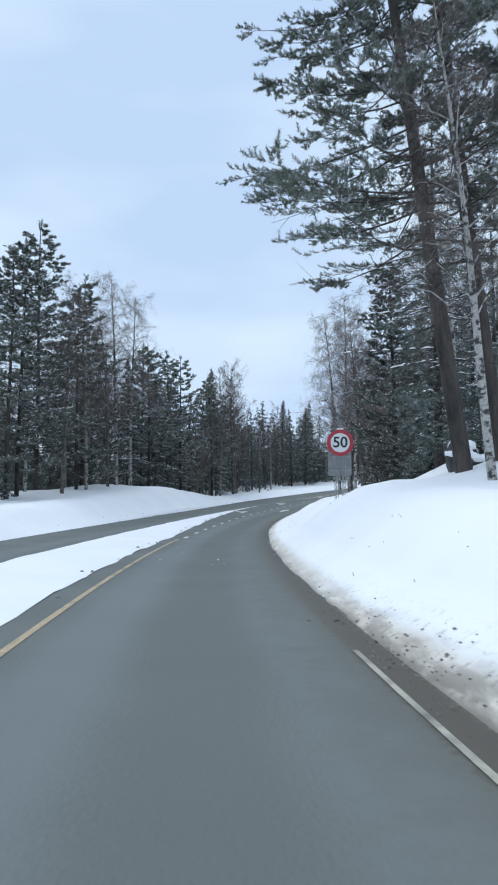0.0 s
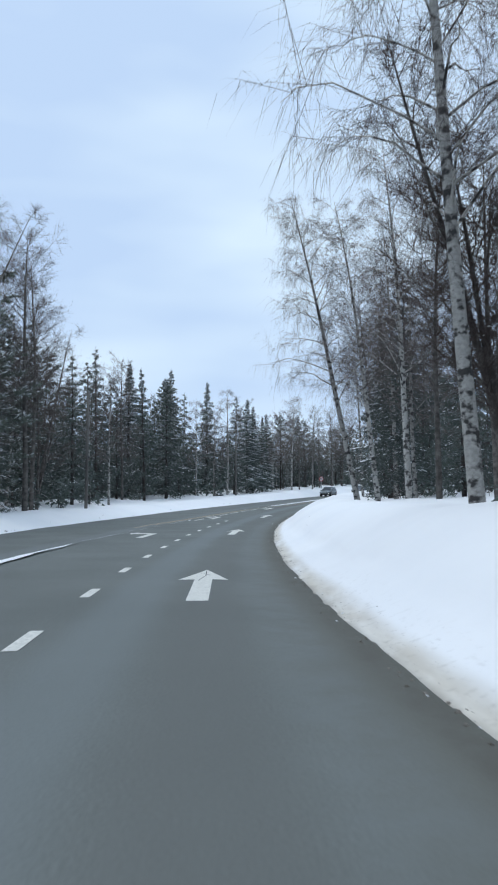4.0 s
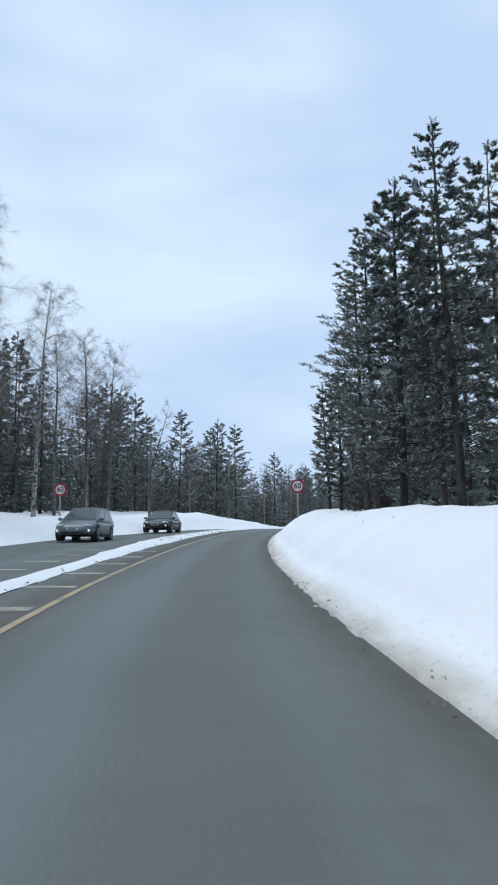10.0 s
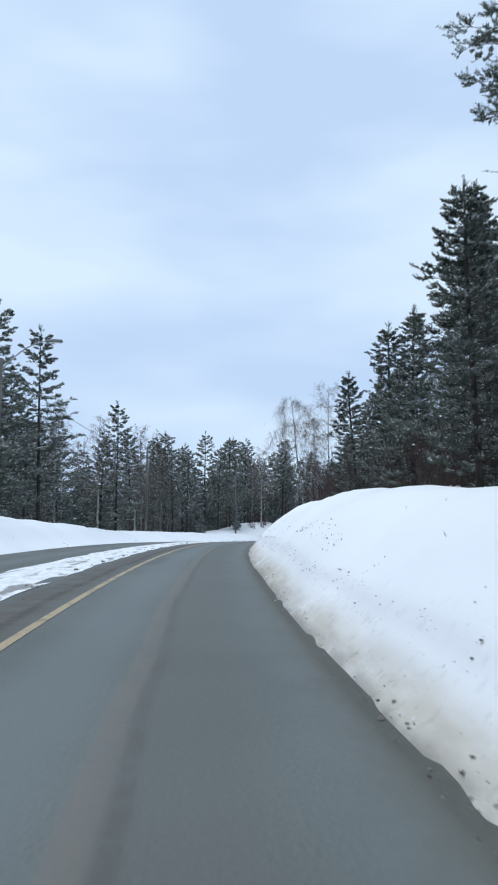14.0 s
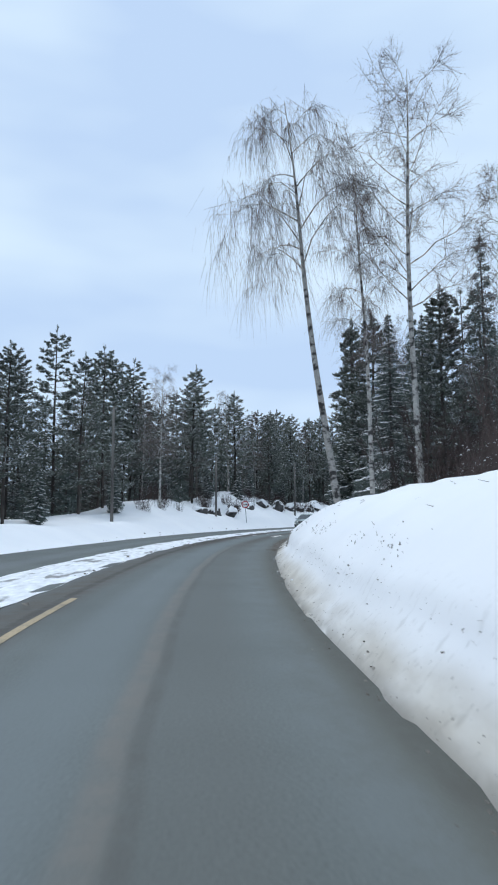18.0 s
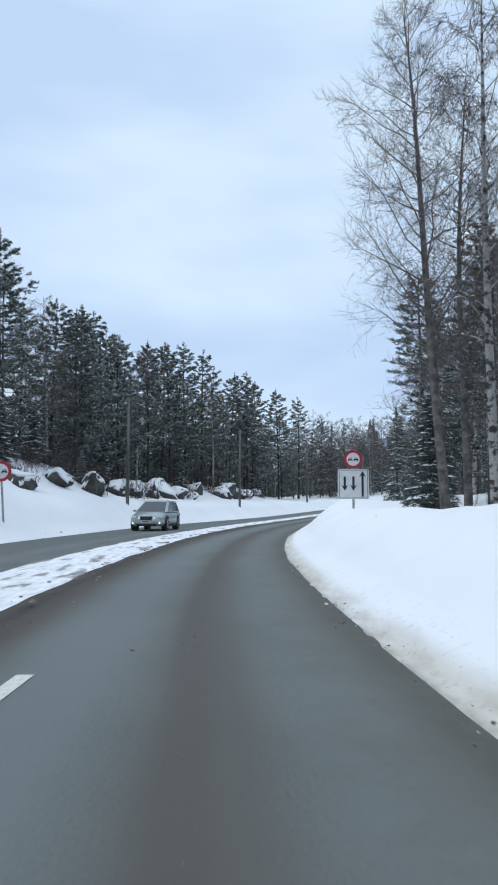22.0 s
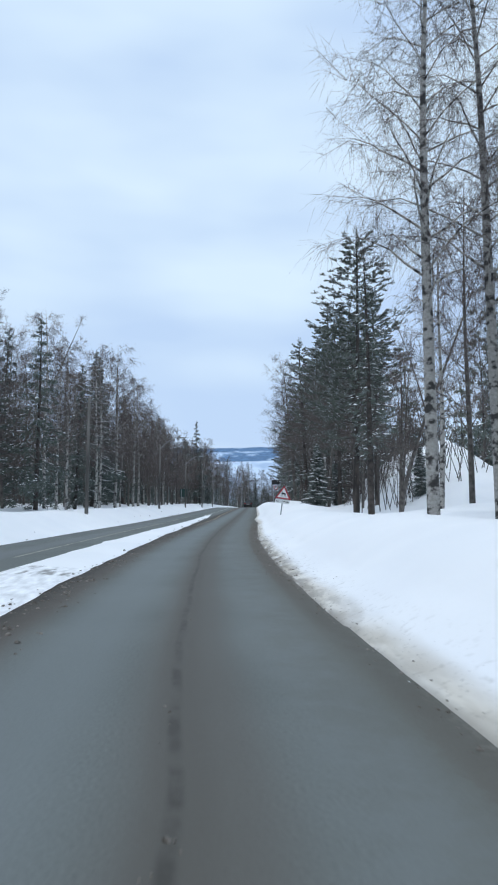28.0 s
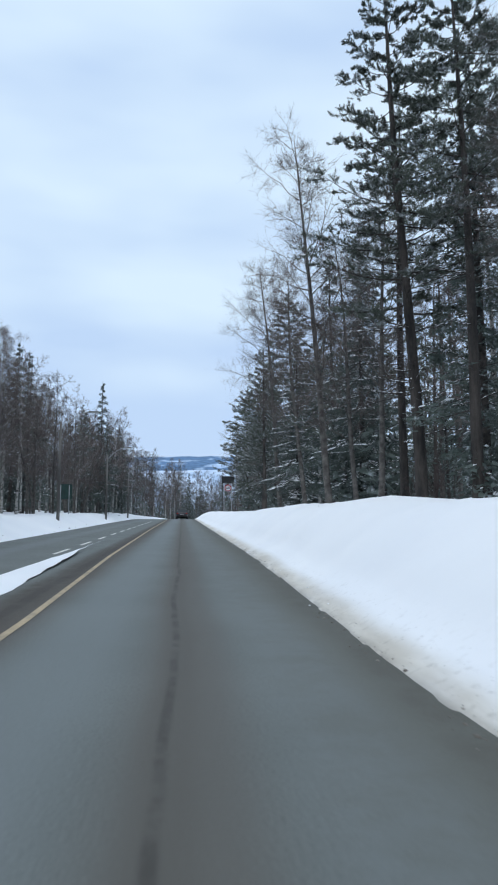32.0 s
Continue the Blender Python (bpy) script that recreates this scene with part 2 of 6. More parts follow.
def snow_material():
    """Snow with brownish road dirt spattered over the first metre beside the asphalt."""
    m = material("snow", (0.93, 0.935, 0.945), 0.6, (0.89, 0.90, 0.92), 0.35, 0.12, 2.2, spec=0.2)
    n, l = m.node_tree.nodes, m.node_tree.links
    b = n["Principled BSDF"]
    src = b.inputs["Base Color"].links[0].from_socket
    uvn = n.new("ShaderNodeTexCoord")
    sep = n.new("ShaderNodeSeparateXYZ")
    l.new(uvn.outputs["UV"], sep.inputs[0])
    drawn = n.new("ShaderNodeMapping")
    drawn.inputs["Scale"].default_value = (1.0, 0.22, 1.0)
    l.new(uvn.outputs["UV"], drawn.inputs[0])
    for scale, near, far, lo, hi, force, calm, colour in ((0.9, 0.16, 0.46, 0.22, 0.55, 0.9, 0.9, (0.66, 0.61, 0.52)), (4.0, 0.16, 0.42, 0.40, 0.60, 0.7, 0.7, (0.50, 0.45, 0.38)), (7.0, 0.0, 0.16, 0.34, 0.50, 0.95, 0.75, (0.17, 0.15, 0.125)), (5.0, 0.05, 0.5, 0.42, 0.56, 0.9, 0.12, (0.22, 0.195, 0.165)), (9.0, 0.0, 0.9, 0.58, 0.68, 0.8, 0.35, (0.26, 0.235, 0.20)), (22.0, 0.1, 1.0, 0.66, 0.72, 0.8, 0.7, (0.13, 0.115, 0.10))):
        t = n.new("ShaderNodeTexNoise")
        t.inputs["Scale"].default_value, t.inputs["Detail"].default_value = scale, 4.0
        l.new((drawn if scale < 8 else uvn).outputs[0 if scale < 8 else "UV"], t.inputs["Vector"])
        spot = n.new("ShaderNodeMapRange")
        spot.inputs[1].default_value, spot.inputs[2].default_value = lo, hi
        l.new(t.outputs[0], spot.inputs[0])
        band = n.new("ShaderNodeMapRange")
        band.interpolation_type = "SMOOTHSTEP"
        band.inputs[1].default_value, band.inputs[2].default_value = near, far
        band.inputs[3].default_value, band.inputs[4].default_value = force, 0.0
        l.new(sep.outputs[0], band.inputs[0])
        right = n.new("ShaderNodeMath")
        right.operation = "GREATER_THAN"
        right.inputs[1].default_value = -0.5
        l.new(sep.outputs[0], right.inputs[0])
        f = spot.outputs[0]
        share = n.new("ShaderNodeMapRange")
        share.inputs[3].default_value, share.inputs[4].default_value = calm, 1.0
        l.new(dirty_stretches(n, l, sep.outputs[1], DIRTY_SNOW), share.inputs[0])
        for other in (band.outputs[0], right.outputs[0], share.outputs[0]):
            mul = n.new("ShaderNodeMath")
            mul.operation = "MULTIPLY"
            l.new(f, mul.inputs[0])
            l.new(other, mul.inputs[1])
            f = mul.outputs[0]
        mx = n.new("ShaderNodeMix")
        mx.data_type = "RGBA"
        l.new(f, mx.inputs["Factor"])
        l.new(src, mx.inputs[6])
        mx.inputs[7].default_value = (*colour, 1)
        src = mx.outputs[2]
    l.new(src, b.inputs["Base Color"])
    return m


M_SNOW = snow_material()
M_FARSNOW = material("far_snow", (0.90, 0.91, 0.925), 0.6, (0.86, 0.875, 0.90), 0.35, spec=0.2)
M_SLUSH = material("dirty_median_snow", (0.86, 0.87, 0.89), 0.7, (0.30, 0.295, 0.285), 2.0, 0.12, 9.0, spread=(0.37, 0.44), fine=6.0, uv=True, stretch=(1.3, 0.28, 1))
M_ICE = material("dirty_ice", (0.46, 0.44, 0.42), 0.8, (0.16, 0.145, 0.13), 7.0, 0.4, 25.0)
M_CLOD = material("dirty_clod", (0.30, 0.27, 0.24), 0.9, (0.10, 0.085, 0.07), 9.0, 0.6, 30.0)
M_ASPHALT = asphalt_material()
M_YELLOW = material("yellow_paint", (0.46, 0.36, 0.23), 0.75, (0.23, 0.20, 0.155), 2.2, 0.3, 40.0, spread=(0.3, 0.5), fine=25.0)
M_WHITE = material("white_paint", (0.72, 0.71, 0.66), 0.65, (0.60, 0.59, 0.55), 3.0, 0.3, 40.0, spread=(0.25, 0.45), fine=25.0)
M_HATCH = material("worn_pale_paint", (0.44, 0.42, 0.34), 0.75, (0.19, 0.19, 0.17), 2.2, 0.3, 40.0, spread=(0.35, 0.55), fine=25.0)
M_CRACK = material("crack_dark", (0.10, 0.10, 0.10), 0.9, (0.07, 0.07, 0.07), 4.0)
M_PINE_BARK = material("pine_bark", (0.100, 0.083, 0.072), 0.95, (0.028, 0.025, 0.023), 3.0, 0.9, 14.0, fine=25.0, stretch=(1, 1, 0.25), vary=0.25)
M_SPRUCE_BARK = material("spruce_bark", (0.10, 0.085, 0.075), 0.95, (0.035, 0.03, 0.028), 5.0, 0.8, 18.0, fine=30.0, vary=0.25)
M_BIRCH_BARK = material("birch_bark", (0.40, 0.385, 0.36), 0.8, (0.045, 0.042, 0.040), 3.2, 0.6, 20.0, spread=(0.40, 0.50), fine=10.0, stretch=(1.2, 1.2, 1.5), vary=0.2)
M_ALDER_BARK = material("grey_bark", (0.17, 0.155, 0.14), 0.9, (0.06, 0.053, 0.048), 4.0, 0.5, 25.0, fine=18.0, vary=0.25)
M_TWIG = frosted(material("bare_twigs", (0.168, 0.136, 0.124), 0.9, (0.090, 0.070, 0.064), 0.6, vary=0.25), 3.0, 0.58, 0.66, 0.5)
M_TWIG_BROWN = material("reddish_twigs", (0.090, 0.065, 0.058), 0.9, (0.05, 0.035, 0.032), 0.6, vary=0.2)
M_PINE = frosted(material("pine_needles", (0.148, 0.170, 0.140), 0.75, (0.084, 0.099, 0.080), 0.5, vary=0.25, fine=4.0), 2.6, 0.545, 0.63, 0.62)
M_SPRUCE = frosted(material("spruce_needles", (0.112, 0.138, 0.120), 0.75, (0.062, 0.079, 0.069), 0.6, vary=0.25, fine=4.0), 3.0, 0.54, 0.66, 0.50)
M_TREESNOW = material("branch_snow", (0.90, 0.91, 0.925), 0.6, (0.82, 0.84, 0.87), 3.0, spec=0.2)
M_ROCK = material("dark_rock", (0.10, 0.096, 0.094), 0.85, (0.028, 0.027, 0.027), 1.6, 0.9, 6.0, fine=9.0)
M_POLE = material("weathered_pole", (0.17, 0.16, 0.15), 0.9, (0.085, 0.08, 0.075), 3.0, 0.4, 20.0, stretch=(1, 1, 0.15))
M_STEEL = material("galvanised_steel", (0.42, 0.43, 0.44), 0.5, (0.30, 0.31, 0.32), 6.0, 0.1, 40.0, metal=0.7)
M_GREYBACK = material("sign_back", (0.30, 0.31, 0.31), 0.6, (0.22, 0.23, 0.23), 3.0, metal=0.3)
M_RED = material("sign_red", (0.46, 0.035, 0.05), 0.45, (0.38, 0.03, 0.045), 5.0)
M_SIGNWHITE = material("sign_white", (0.76, 0.78, 0.78), 0.45, (0.66, 0.68, 0.69), 4.0)
M_BLACK = material("sign_black", (0.018, 0.018, 0.02), 0.5)
M_GREEN = material("dark_green_board", (0.02, 0.06, 0.05), 0.5, (0.015, 0.035, 0.03), 4.0)
M_CABLE = material("cable", (0.03, 0.03, 0.03), 0.6)
M_GLASS = material("car_glass", (0.035, 0.042, 0.046), 0.05)
M_LIT = material("running_light", (0.9, 0.9, 0.9), 0.3)
M_LIT.node_tree.nodes["Principled BSDF"].inputs["Emission Color"].default_value = (1, 0.97, 0.9, 1)
M_LIT.node_tree.nodes["Principled BSDF"].inputs["Emission Strength"].default_value = 1.3
M_TYRE = material("tyre_rubber", (0.025, 0.025, 0.025), 0.85, (0.05, 0.047, 0.045), 8.0)
M_RIM = material("alloy_rim", (0.45, 0.46, 0.47), 0.35, metal=0.8)
M_LAMPGLASS = material("headlight_glass", (0.75, 0.78, 0.8), 0.1)
M_TAIL = material("tail_light", (0.35, 0.015, 0.015), 0.2)
M_DARKPAINT = material("dark_car_paint", (0.042, 0.036, 0.039), 0.22, (0.055, 0.048, 0.05), 3.0)
M_GREYPAINT = material("grey_car_paint", (0.19, 0.225, 0.24), 0.28, (0.15, 0.17, 0.18), 3.0, metal=0.3)
M_SILVERPAINT = material("silver_car_paint", (0.44, 0.50, 0.50), 0.3, (0.33, 0.37, 0.37), 2.0, metal=0.35)
M_PLASTIC = material("black_plastic", (0.03, 0.03, 0.032), 0.6)
M_PLATE = material("plate_white", (0.7, 0.7, 0.7), 0.5)
# distance haze is mixed into the blue of both far materials
M_HILL = material("hazed_wooded_hill", (0.42, 0.53, 0.68), 1.0, (0.13, 0.21, 0.33), 0.010, spread=(0.50, 0.60), fine=0.05, spec=0.0, stretch=(1, 1, 3))
M_HILLSNOW = material("far_snowfield", (0.55, 0.64, 0.76), 1.0, (0.40, 0.50, 0.64), 0.01, spread=(0.4, 0.55), spec=0.0)
M_BARKLITTER = material("dry_grass", (0.20, 0.16, 0.10), 0.9, (0.10, 0.08, 0.055), 3.0)
M_HOUSE = material("house_boards", (0.42, 0.40, 0.37), 0.8, (0.34, 0.32, 0.30), 2.0)

# ---- the road's line: heading and slope along its length ----
HEADING = [-10.76, -8.00, -5.23, -2.47, 0.29, 2.93, 5.81, 8.73, 12.07, 15.40, 18.18, 21.15, 24.20, 27.47, 30.90, 33.96, 36.95, 39.69, 42.97, 45.76, 47.48, 49.55, 52.26, 55.60, 58.84, 62.69, 66.65, 70.34, 74.42, 78.56, 82.58, 86.07, 88.54, 90.35, 92.11, 93.28, 93.32, 93.34, 93.3, 93.3, 93.3, 93.3, 93.3, 93.3, 93.3, 93.3, 95.0, 100.0, 106.5, 113.0, 119.0, 124.0, 127.0]
SLOPE = [-1.41, -0.88, 0.09, 1.01, 1.99, 2.43, 2.80, 2.61, 1.52, 0.63, 0.41, 0.55, 0.53, 0.94, 1.96, 2.47, 2.75, 2.75, 2.75, 2.75, 2.75, 2.00, 0.50, -1.50, -2.50, -3.00, -3.00]
STEP = 1.0
S0, S1 = -56.0, 900.0
_n = int((S1 - S0) / STEP) + 1
AX_S = S0 + STEP * np.arange(_n)
AX_H = np.radians(np.interp(AX_S, -56 + 14.0 * np.arange(len(HEADING)), HEADING))
AX_H = np.convolve(np.pad(AX_H, 6, "edge"), np.ones(13) / 13, "valid")
AX_G = np.radians(np.interp(AX_S, 28.0 * np.arange(len(SLOPE)), SLOPE))
AX_X = np.concatenate([[0], np.cumsum(np.sin(AX_H[:-1]) * np.cos(AX_G[:-1]))]) * STEP
AX_Y = np.concatenate([[0], np.cumsum(np.cos(AX_H[:-1]) * np.cos(AX_G[:-1]))]) * STEP
AX_Z = np.concatenate([[0], np.cumsum(np.sin(AX_G[:-1]))]) * STEP
_o = int(-S0 / STEP)
AX_X, AX_Y, AX_Z = AX_X - AX_X[_o], AX_Y - AX_Y[_o], AX_Z - AX_Z[_o]
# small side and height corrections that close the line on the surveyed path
_side = np.interp(AX_S, [0, 29, 58, 87, 116, 145, 173, 200, 227, 280, 334, 362, 390, 419, 450], [0, 0.04, 0.08, 0.15, 0.2, 0.25, 0.3, 0.33, 0.4, 0.4, 0.45, 0.47, 0.54, 0.55, 0.61])
AX_X, AX_Y = AX_X + _side * np.cos(AX_H), AX_Y - _side * np.sin(AX_H)
AX_Z = AX_Z + np.interp(AX_S, [0, 87, 145, 200, 253, 362, 450], [0, 0.02, 0.04, 0.08, 0.07, 0.05, 0.04])


def road(s, l=0.0, z=0.0):
    """Place at s metres along the road, l to the right of the camera's line, z over the asphalt."""
    h = np.interp(s, AX_S, AX_H)
    return Vector((float(np.interp(s, AX_S, AX_X) + l * math.cos(h)), float(np.interp(s, AX_S, AX_Y) - l * math.sin(h)),
                   float(np.interp(s, AX_S, AX_Z) + z)))


def turn(s):
    """Heading of the road there, as a rotation about z in degrees (local +y runs along the road)."""
    return -math.degrees(float(np.interp(s, AX_S, AX_H)))


def table(pairs):
    return [p[0] for p in pairs], [p[1] for p in pairs]


TOE_R = table([(-56, 1.6), (30, 1.6), (50, 1.52), (95, 1.45), (133, 1.52), (140, 1.64), (150, 1.58), (171, 1.38), (195, 1.26), (207, 1.08), (225, 1.02), (243, 1.22), (262, 1.22), (274, 1.42), (284, 1.58), (301, 1.56), (326, 1.52), (345, 1.6),
               (366, 1.7), (392, 1.5), (425, 1.75), (445, 1.9), (455, 1.6), (470, 1.85), (600, 1.9), (900, 1.9)])
TOE_L = table([(-56, -7.2), (26, -7.5), (50, -8.2), (75, -9.0), (95, -10.0), (120, -9.6), (158, -8.6), (181, -8.6), (195, -7.2), (212, -6.8), (262, -7.6),
               (290, -7.2), (311, -7.5), (357, -8.6), (384, -7.0), (400, -6.9), (445, -6.7), (480, -6.9), (534, -7.3), (900, -7.3)])
LEDGE = table([(-56, 0.0), (84, 0.0), (92, 0.03), (128, 0.03), (150, 0.04), (200, 0.08), (225, 0.09), (262, 0.09), (274, 0.12), (281, 0.30), (292, 0.26), (297, 0.04), (312, 0.03), (330, 0.0), (425, 0.0), (436, 0.03), (470, 0.02), (900, 0.02)])
BANK_R = table([(-56, 1.4), (12, 1.45), (20, 1.75), (32, 1.3), (56, 1.1), (70, 1.3), (100, 1.36), (143, 1.35), (158, 1.4), (183, 1.22), (200, 1.5), (222, 1.9),
                (246, 1.75), (264, 1.9), (280, 1.8), (292, 1.55), (333, 1.2), (342.5, 1.22), (346.5, 1.7), (352, 1.75), (362, 1.5), (374, 1.3), (390, 1.2), (431, 1.0), (450, 1.2), (469, 1.6), (486, 1.5), (500, 1.2), (900, 1.2)])
BANK_L = table([(-56, 1.2), (60, 1.2), (75, 1.5), (95, 0.7), (130, 0.7), (160, 0.9), (200, 1.2), (222, 1.7), (240, 1.3), (262, 0.9), (300, 0.9), (325, 1.1), (345, 1.5),
                (370, 1.6), (400, 1.4), (430, 1.0), (900, 1.0)])


def ledge_at(s, step):
    """How far from the asphalt the broken ledge of the bank stands, notched along the road."""
    return 0.9 - 0.45 * min(1.0, step / 0.08) + min(1.0, step / 0.08) * (0.08 * noise.noise(Vector((s * 0.7, 3.3, 0))) + 0.07 * noise.noise(Vector((s * 2.3, 6.1, 0))))


def height(s, l):
    """Height of the snow over the asphalt's level."""
    tr, tl = float(np.interp(s, *TOE_R)), float(np.interp(s, *TOE_L))
    if tl < l < tr:
        return -0.12
    if l >= tr:
        d, top = l - tr, float(np.interp(s, *BANK_R))
    else:
        d, top = tl - l, float(np.interp(s, *BANK_L))
    lump = noise.noise(Vector((s * 0.22, l * 0.3, 1.7))) * 0.16 + noise.noise(Vector((s * 0.9, l * 0.9, 5.1))) * 0.06
    d += 0.06 * noise.noise(Vector((s * 1.3, l * 2.2, 0))) * min(1, max(0, d))
    step = float(np.interp(s, *LEDGE)) if l > 0 else 0.0
    edge, notched = 0.9 - 0.45 * min(1.0, step / 0.08), ledge_at(s, step)
    foot = max(0.30 * top - step, 0.12 * top)
    if d < edge:
        z = -0.02 + foot * (d / edge) ** 1.1 + (step * min(1.0, (d - notched) / 0.08) if d > notched else 0.0)
    elif d < 3.0:
        u = (d - edge) / (3.0 - edge)
        k = max(0.0, min(1.0, (d - notched) / 0.08))
        z = foot + step * k * (1 - u) + (top - foot) * (1 - (1 - u) ** 2) - 0.02
    else:
        z = top - 0.02 - 0.15 * min(1, (d - 3) / 2) + (0.35 * min(1.0, (d - 5) / 6) if d > 5 else 0)
    z += lump * min(1, d / 0.8) * (0.9 if d < 6 else 1.8)
    # rocky knolls behind the left-hand ditch and a rise on the right at the start
    if l < 0:
        z += 3.0 * math.exp(-((s - 349) / 15) ** 2 - ((l + 16.2) / 3.6) ** 2) + 1.9 * math.exp(-((s - 386) / 20) ** 2 - ((l + 17) / 4.2) ** 2)
        z += 1.9 * math.exp(-((s - 322) / 11) ** 2 - ((l + 14.6) / 3.0) ** 2)
        z += 1.1 * math.exp(-((s - 66) / 16) ** 2 - ((l + 15) / 5) ** 2)
    else:
        z += 5.0 * math.exp(-((s - 450) / 17) ** 2 - ((l - 14.8) / 3.8) ** 2)
        z += 0.34 * math.exp(-((s - 441) / 4.5) ** 2 - ((l - 4.8) / 1.5) ** 2)
        z += 1.6 * math.exp(-((s - 27) / 10) ** 2 - ((l - 9.5) / 3.5) ** 2)
    return z


# ---- building helpers ----
def mesh_from(name, verts, faces, mats, index=None, smooth=False, uv=None):
    me = bpy.data.meshes.new(name)
    verts = np.asarray(verts, dtype=np.float32).reshape(-1, 3)
    if isinstance(faces, np.ndarray):
        k = faces.shape[1]
        me.vertices.add(len(verts))
        me.vertices.foreach_set("co", verts.ravel())
        me.loops.add(faces.size)
        me.loops.foreach_set("vertex_index", faces.astype(np.int32).ravel())
        me.polygons.add(len(faces))
        me.polygons.foreach_set("loop_start", np.arange(0, faces.size, k, dtype=np.int32))
        me.update(calc_edges=True)
    else:
        me.from_pydata([tuple(map(float, v)) for v in verts], [], faces)
    for m in (mats if isinstance(mats, (list, tuple)) else [mats]):
        me.materials.append(m)
    if index is not None:
        me.polygons.foreach_set("material_index", np.asarray(index, dtype=np.int32))
    if smooth:
        me.polygons.foreach_set("use_smooth", np.ones(len(me.polygons), dtype=bool))
    if uv is not None:
        layer = me.uv_layers.new(name="UVMap")
        loops = np.empty(len(me.loops), dtype=np.int32)
        me.loops.foreach_get("vertex_index", loops)
        layer.data.foreach_set("uv", np.asarray(uv, dtype=np.float32)[loops].ravel())
    me.validate()
    return me


def child(name, me, parent, m=None, label=""):
    ob = new(name, me)
    ob.parent = parent
    if m is not None:
        ob.matrix_basis = m
    return tagged(ob, label)


def part(name, bm, mat, parent, label="", smooth=False):
    me = bpy.data.meshes.new(name)
    bm.to_mesh(me)
    bm.free()
    me.materials.append(mat)
    if smooth:
        for p in me.polygons:
            p.use_smooth = True
    return child(name, me, parent, label=label)


def thing(name, m, label, category, group="", kind=""):
    ob = new(name)
    ob.matrix_basis = m
    ob.empty_display_size = 0.3
    return tagged(ob, label, category, group, kind)


class Soup:
    """Collects triangles and tubes for one mesh."""

    def __init__(self):
        self.v, self.f, self.n = [], [], 0

    def tris(self, a, b, c):
        k = len(a)
        self.v.append(np.stack([a, b, c], 1).reshape(-1, 3))
        self.f.append(self.n + np.arange(3 * k).reshape(k, 3))
        self.n += 3 * k

    def tube(self, pts, radii, sides=5):
        pts = np.asarray(pts, float)
        k = len(pts)
        d = np.gradient(pts, axis=0)
        d /= np.linalg.norm(d, axis=1)[:, None] + 1e-9
        ref = np.array([0.0, 0.0, 1.0]) if abs(d[:, 2]).mean() < 0.8 else np.array([1.0, 0.0, 0.0])
        u = np.cross(d, ref)
        u /= np.linalg.norm(u, axis=1)[:, None] + 1e-9
        w = np.cross(d, u)
        a = np.arange(sides) * 2 * math.pi / sides
        ring = pts[:, None] + np.asarray(radii)[:, None, None] * (np.cos(a)[None, :, None] * u[:, None] + np.sin(a)[None, :, None] * w[:, None])
        self.v.append(ring.reshape(-1, 3))
        i = np.arange(k - 1)[:, None] * sides
        j = np.arange(sides)[None]
        j2 = (j + 1) % sides
        p, q, r, s = (i + j).ravel(), (i + j2).ravel(), (i + sides + j2).ravel(), (i + sides + j).ravel()
        self.f.append(self.n + np.concatenate([np.stack([p, q, r], 1), np.stack([p, r, s], 1)]))
        self.n += k * sides

    def sticks(self, a, b, wa, wb):
        """Many straight three-sided twigs at once, from a to b."""
        a, b = np.asarray(a, float), np.asarray(b, float)
        k = len(a)
        if not k:
            return
        d = b - a
        d /= np.linalg.norm(d, axis=1)[:, None] + 1e-9
        u = np.cross(d, np.array([0.31, 0.83, 0.46]))
        u /= np.linalg.norm(u, axis=1)[:, None] + 1e-9
        w = np.cross(d, u)
        vs = []
        for p, r in ((a, wa), (b, wb)):
            r = np.broadcast_to(np.asarray(r, float), (k,))[:, None]
            for ang in (0, 2.094, 4.189):
                vs.append(p + r * (math.cos(ang) * u + math.sin(ang) * w))
        self.v.append(np.stack(vs, 1).reshape(-1, 3))
        base = self.n + 6 * np.arange(k)[:, None]
        for x, y in ((0, 1), (1, 2), (2, 0)):
            self.f.append(np.concatenate([base + np.array([[x, y, y + 3]]), base + np.array([[x, y + 3, x + 3]])]))
        self.n += 6 * k

    def spines(self, rng, a, b, r):
        """Many fine twigs at once, each one tapering sliver."""
        across = np.cross(b - a, rng.normal(size=a.shape))
        across *= r / (np.linalg.norm(across, axis=1)[:, None] + 1e-9)
        self.tris(a - across, a + across, b)

    def mesh(self, name, mat, smooth=False):
        if not self.v:
            return None
        return mesh_from(name, np.concatenate(self.v), np.concatenate(self.f), mat, smooth=smooth)


def unit(v):
    return v / (np.linalg.norm(v, axis=-1, keepdims=True) + 1e-9)


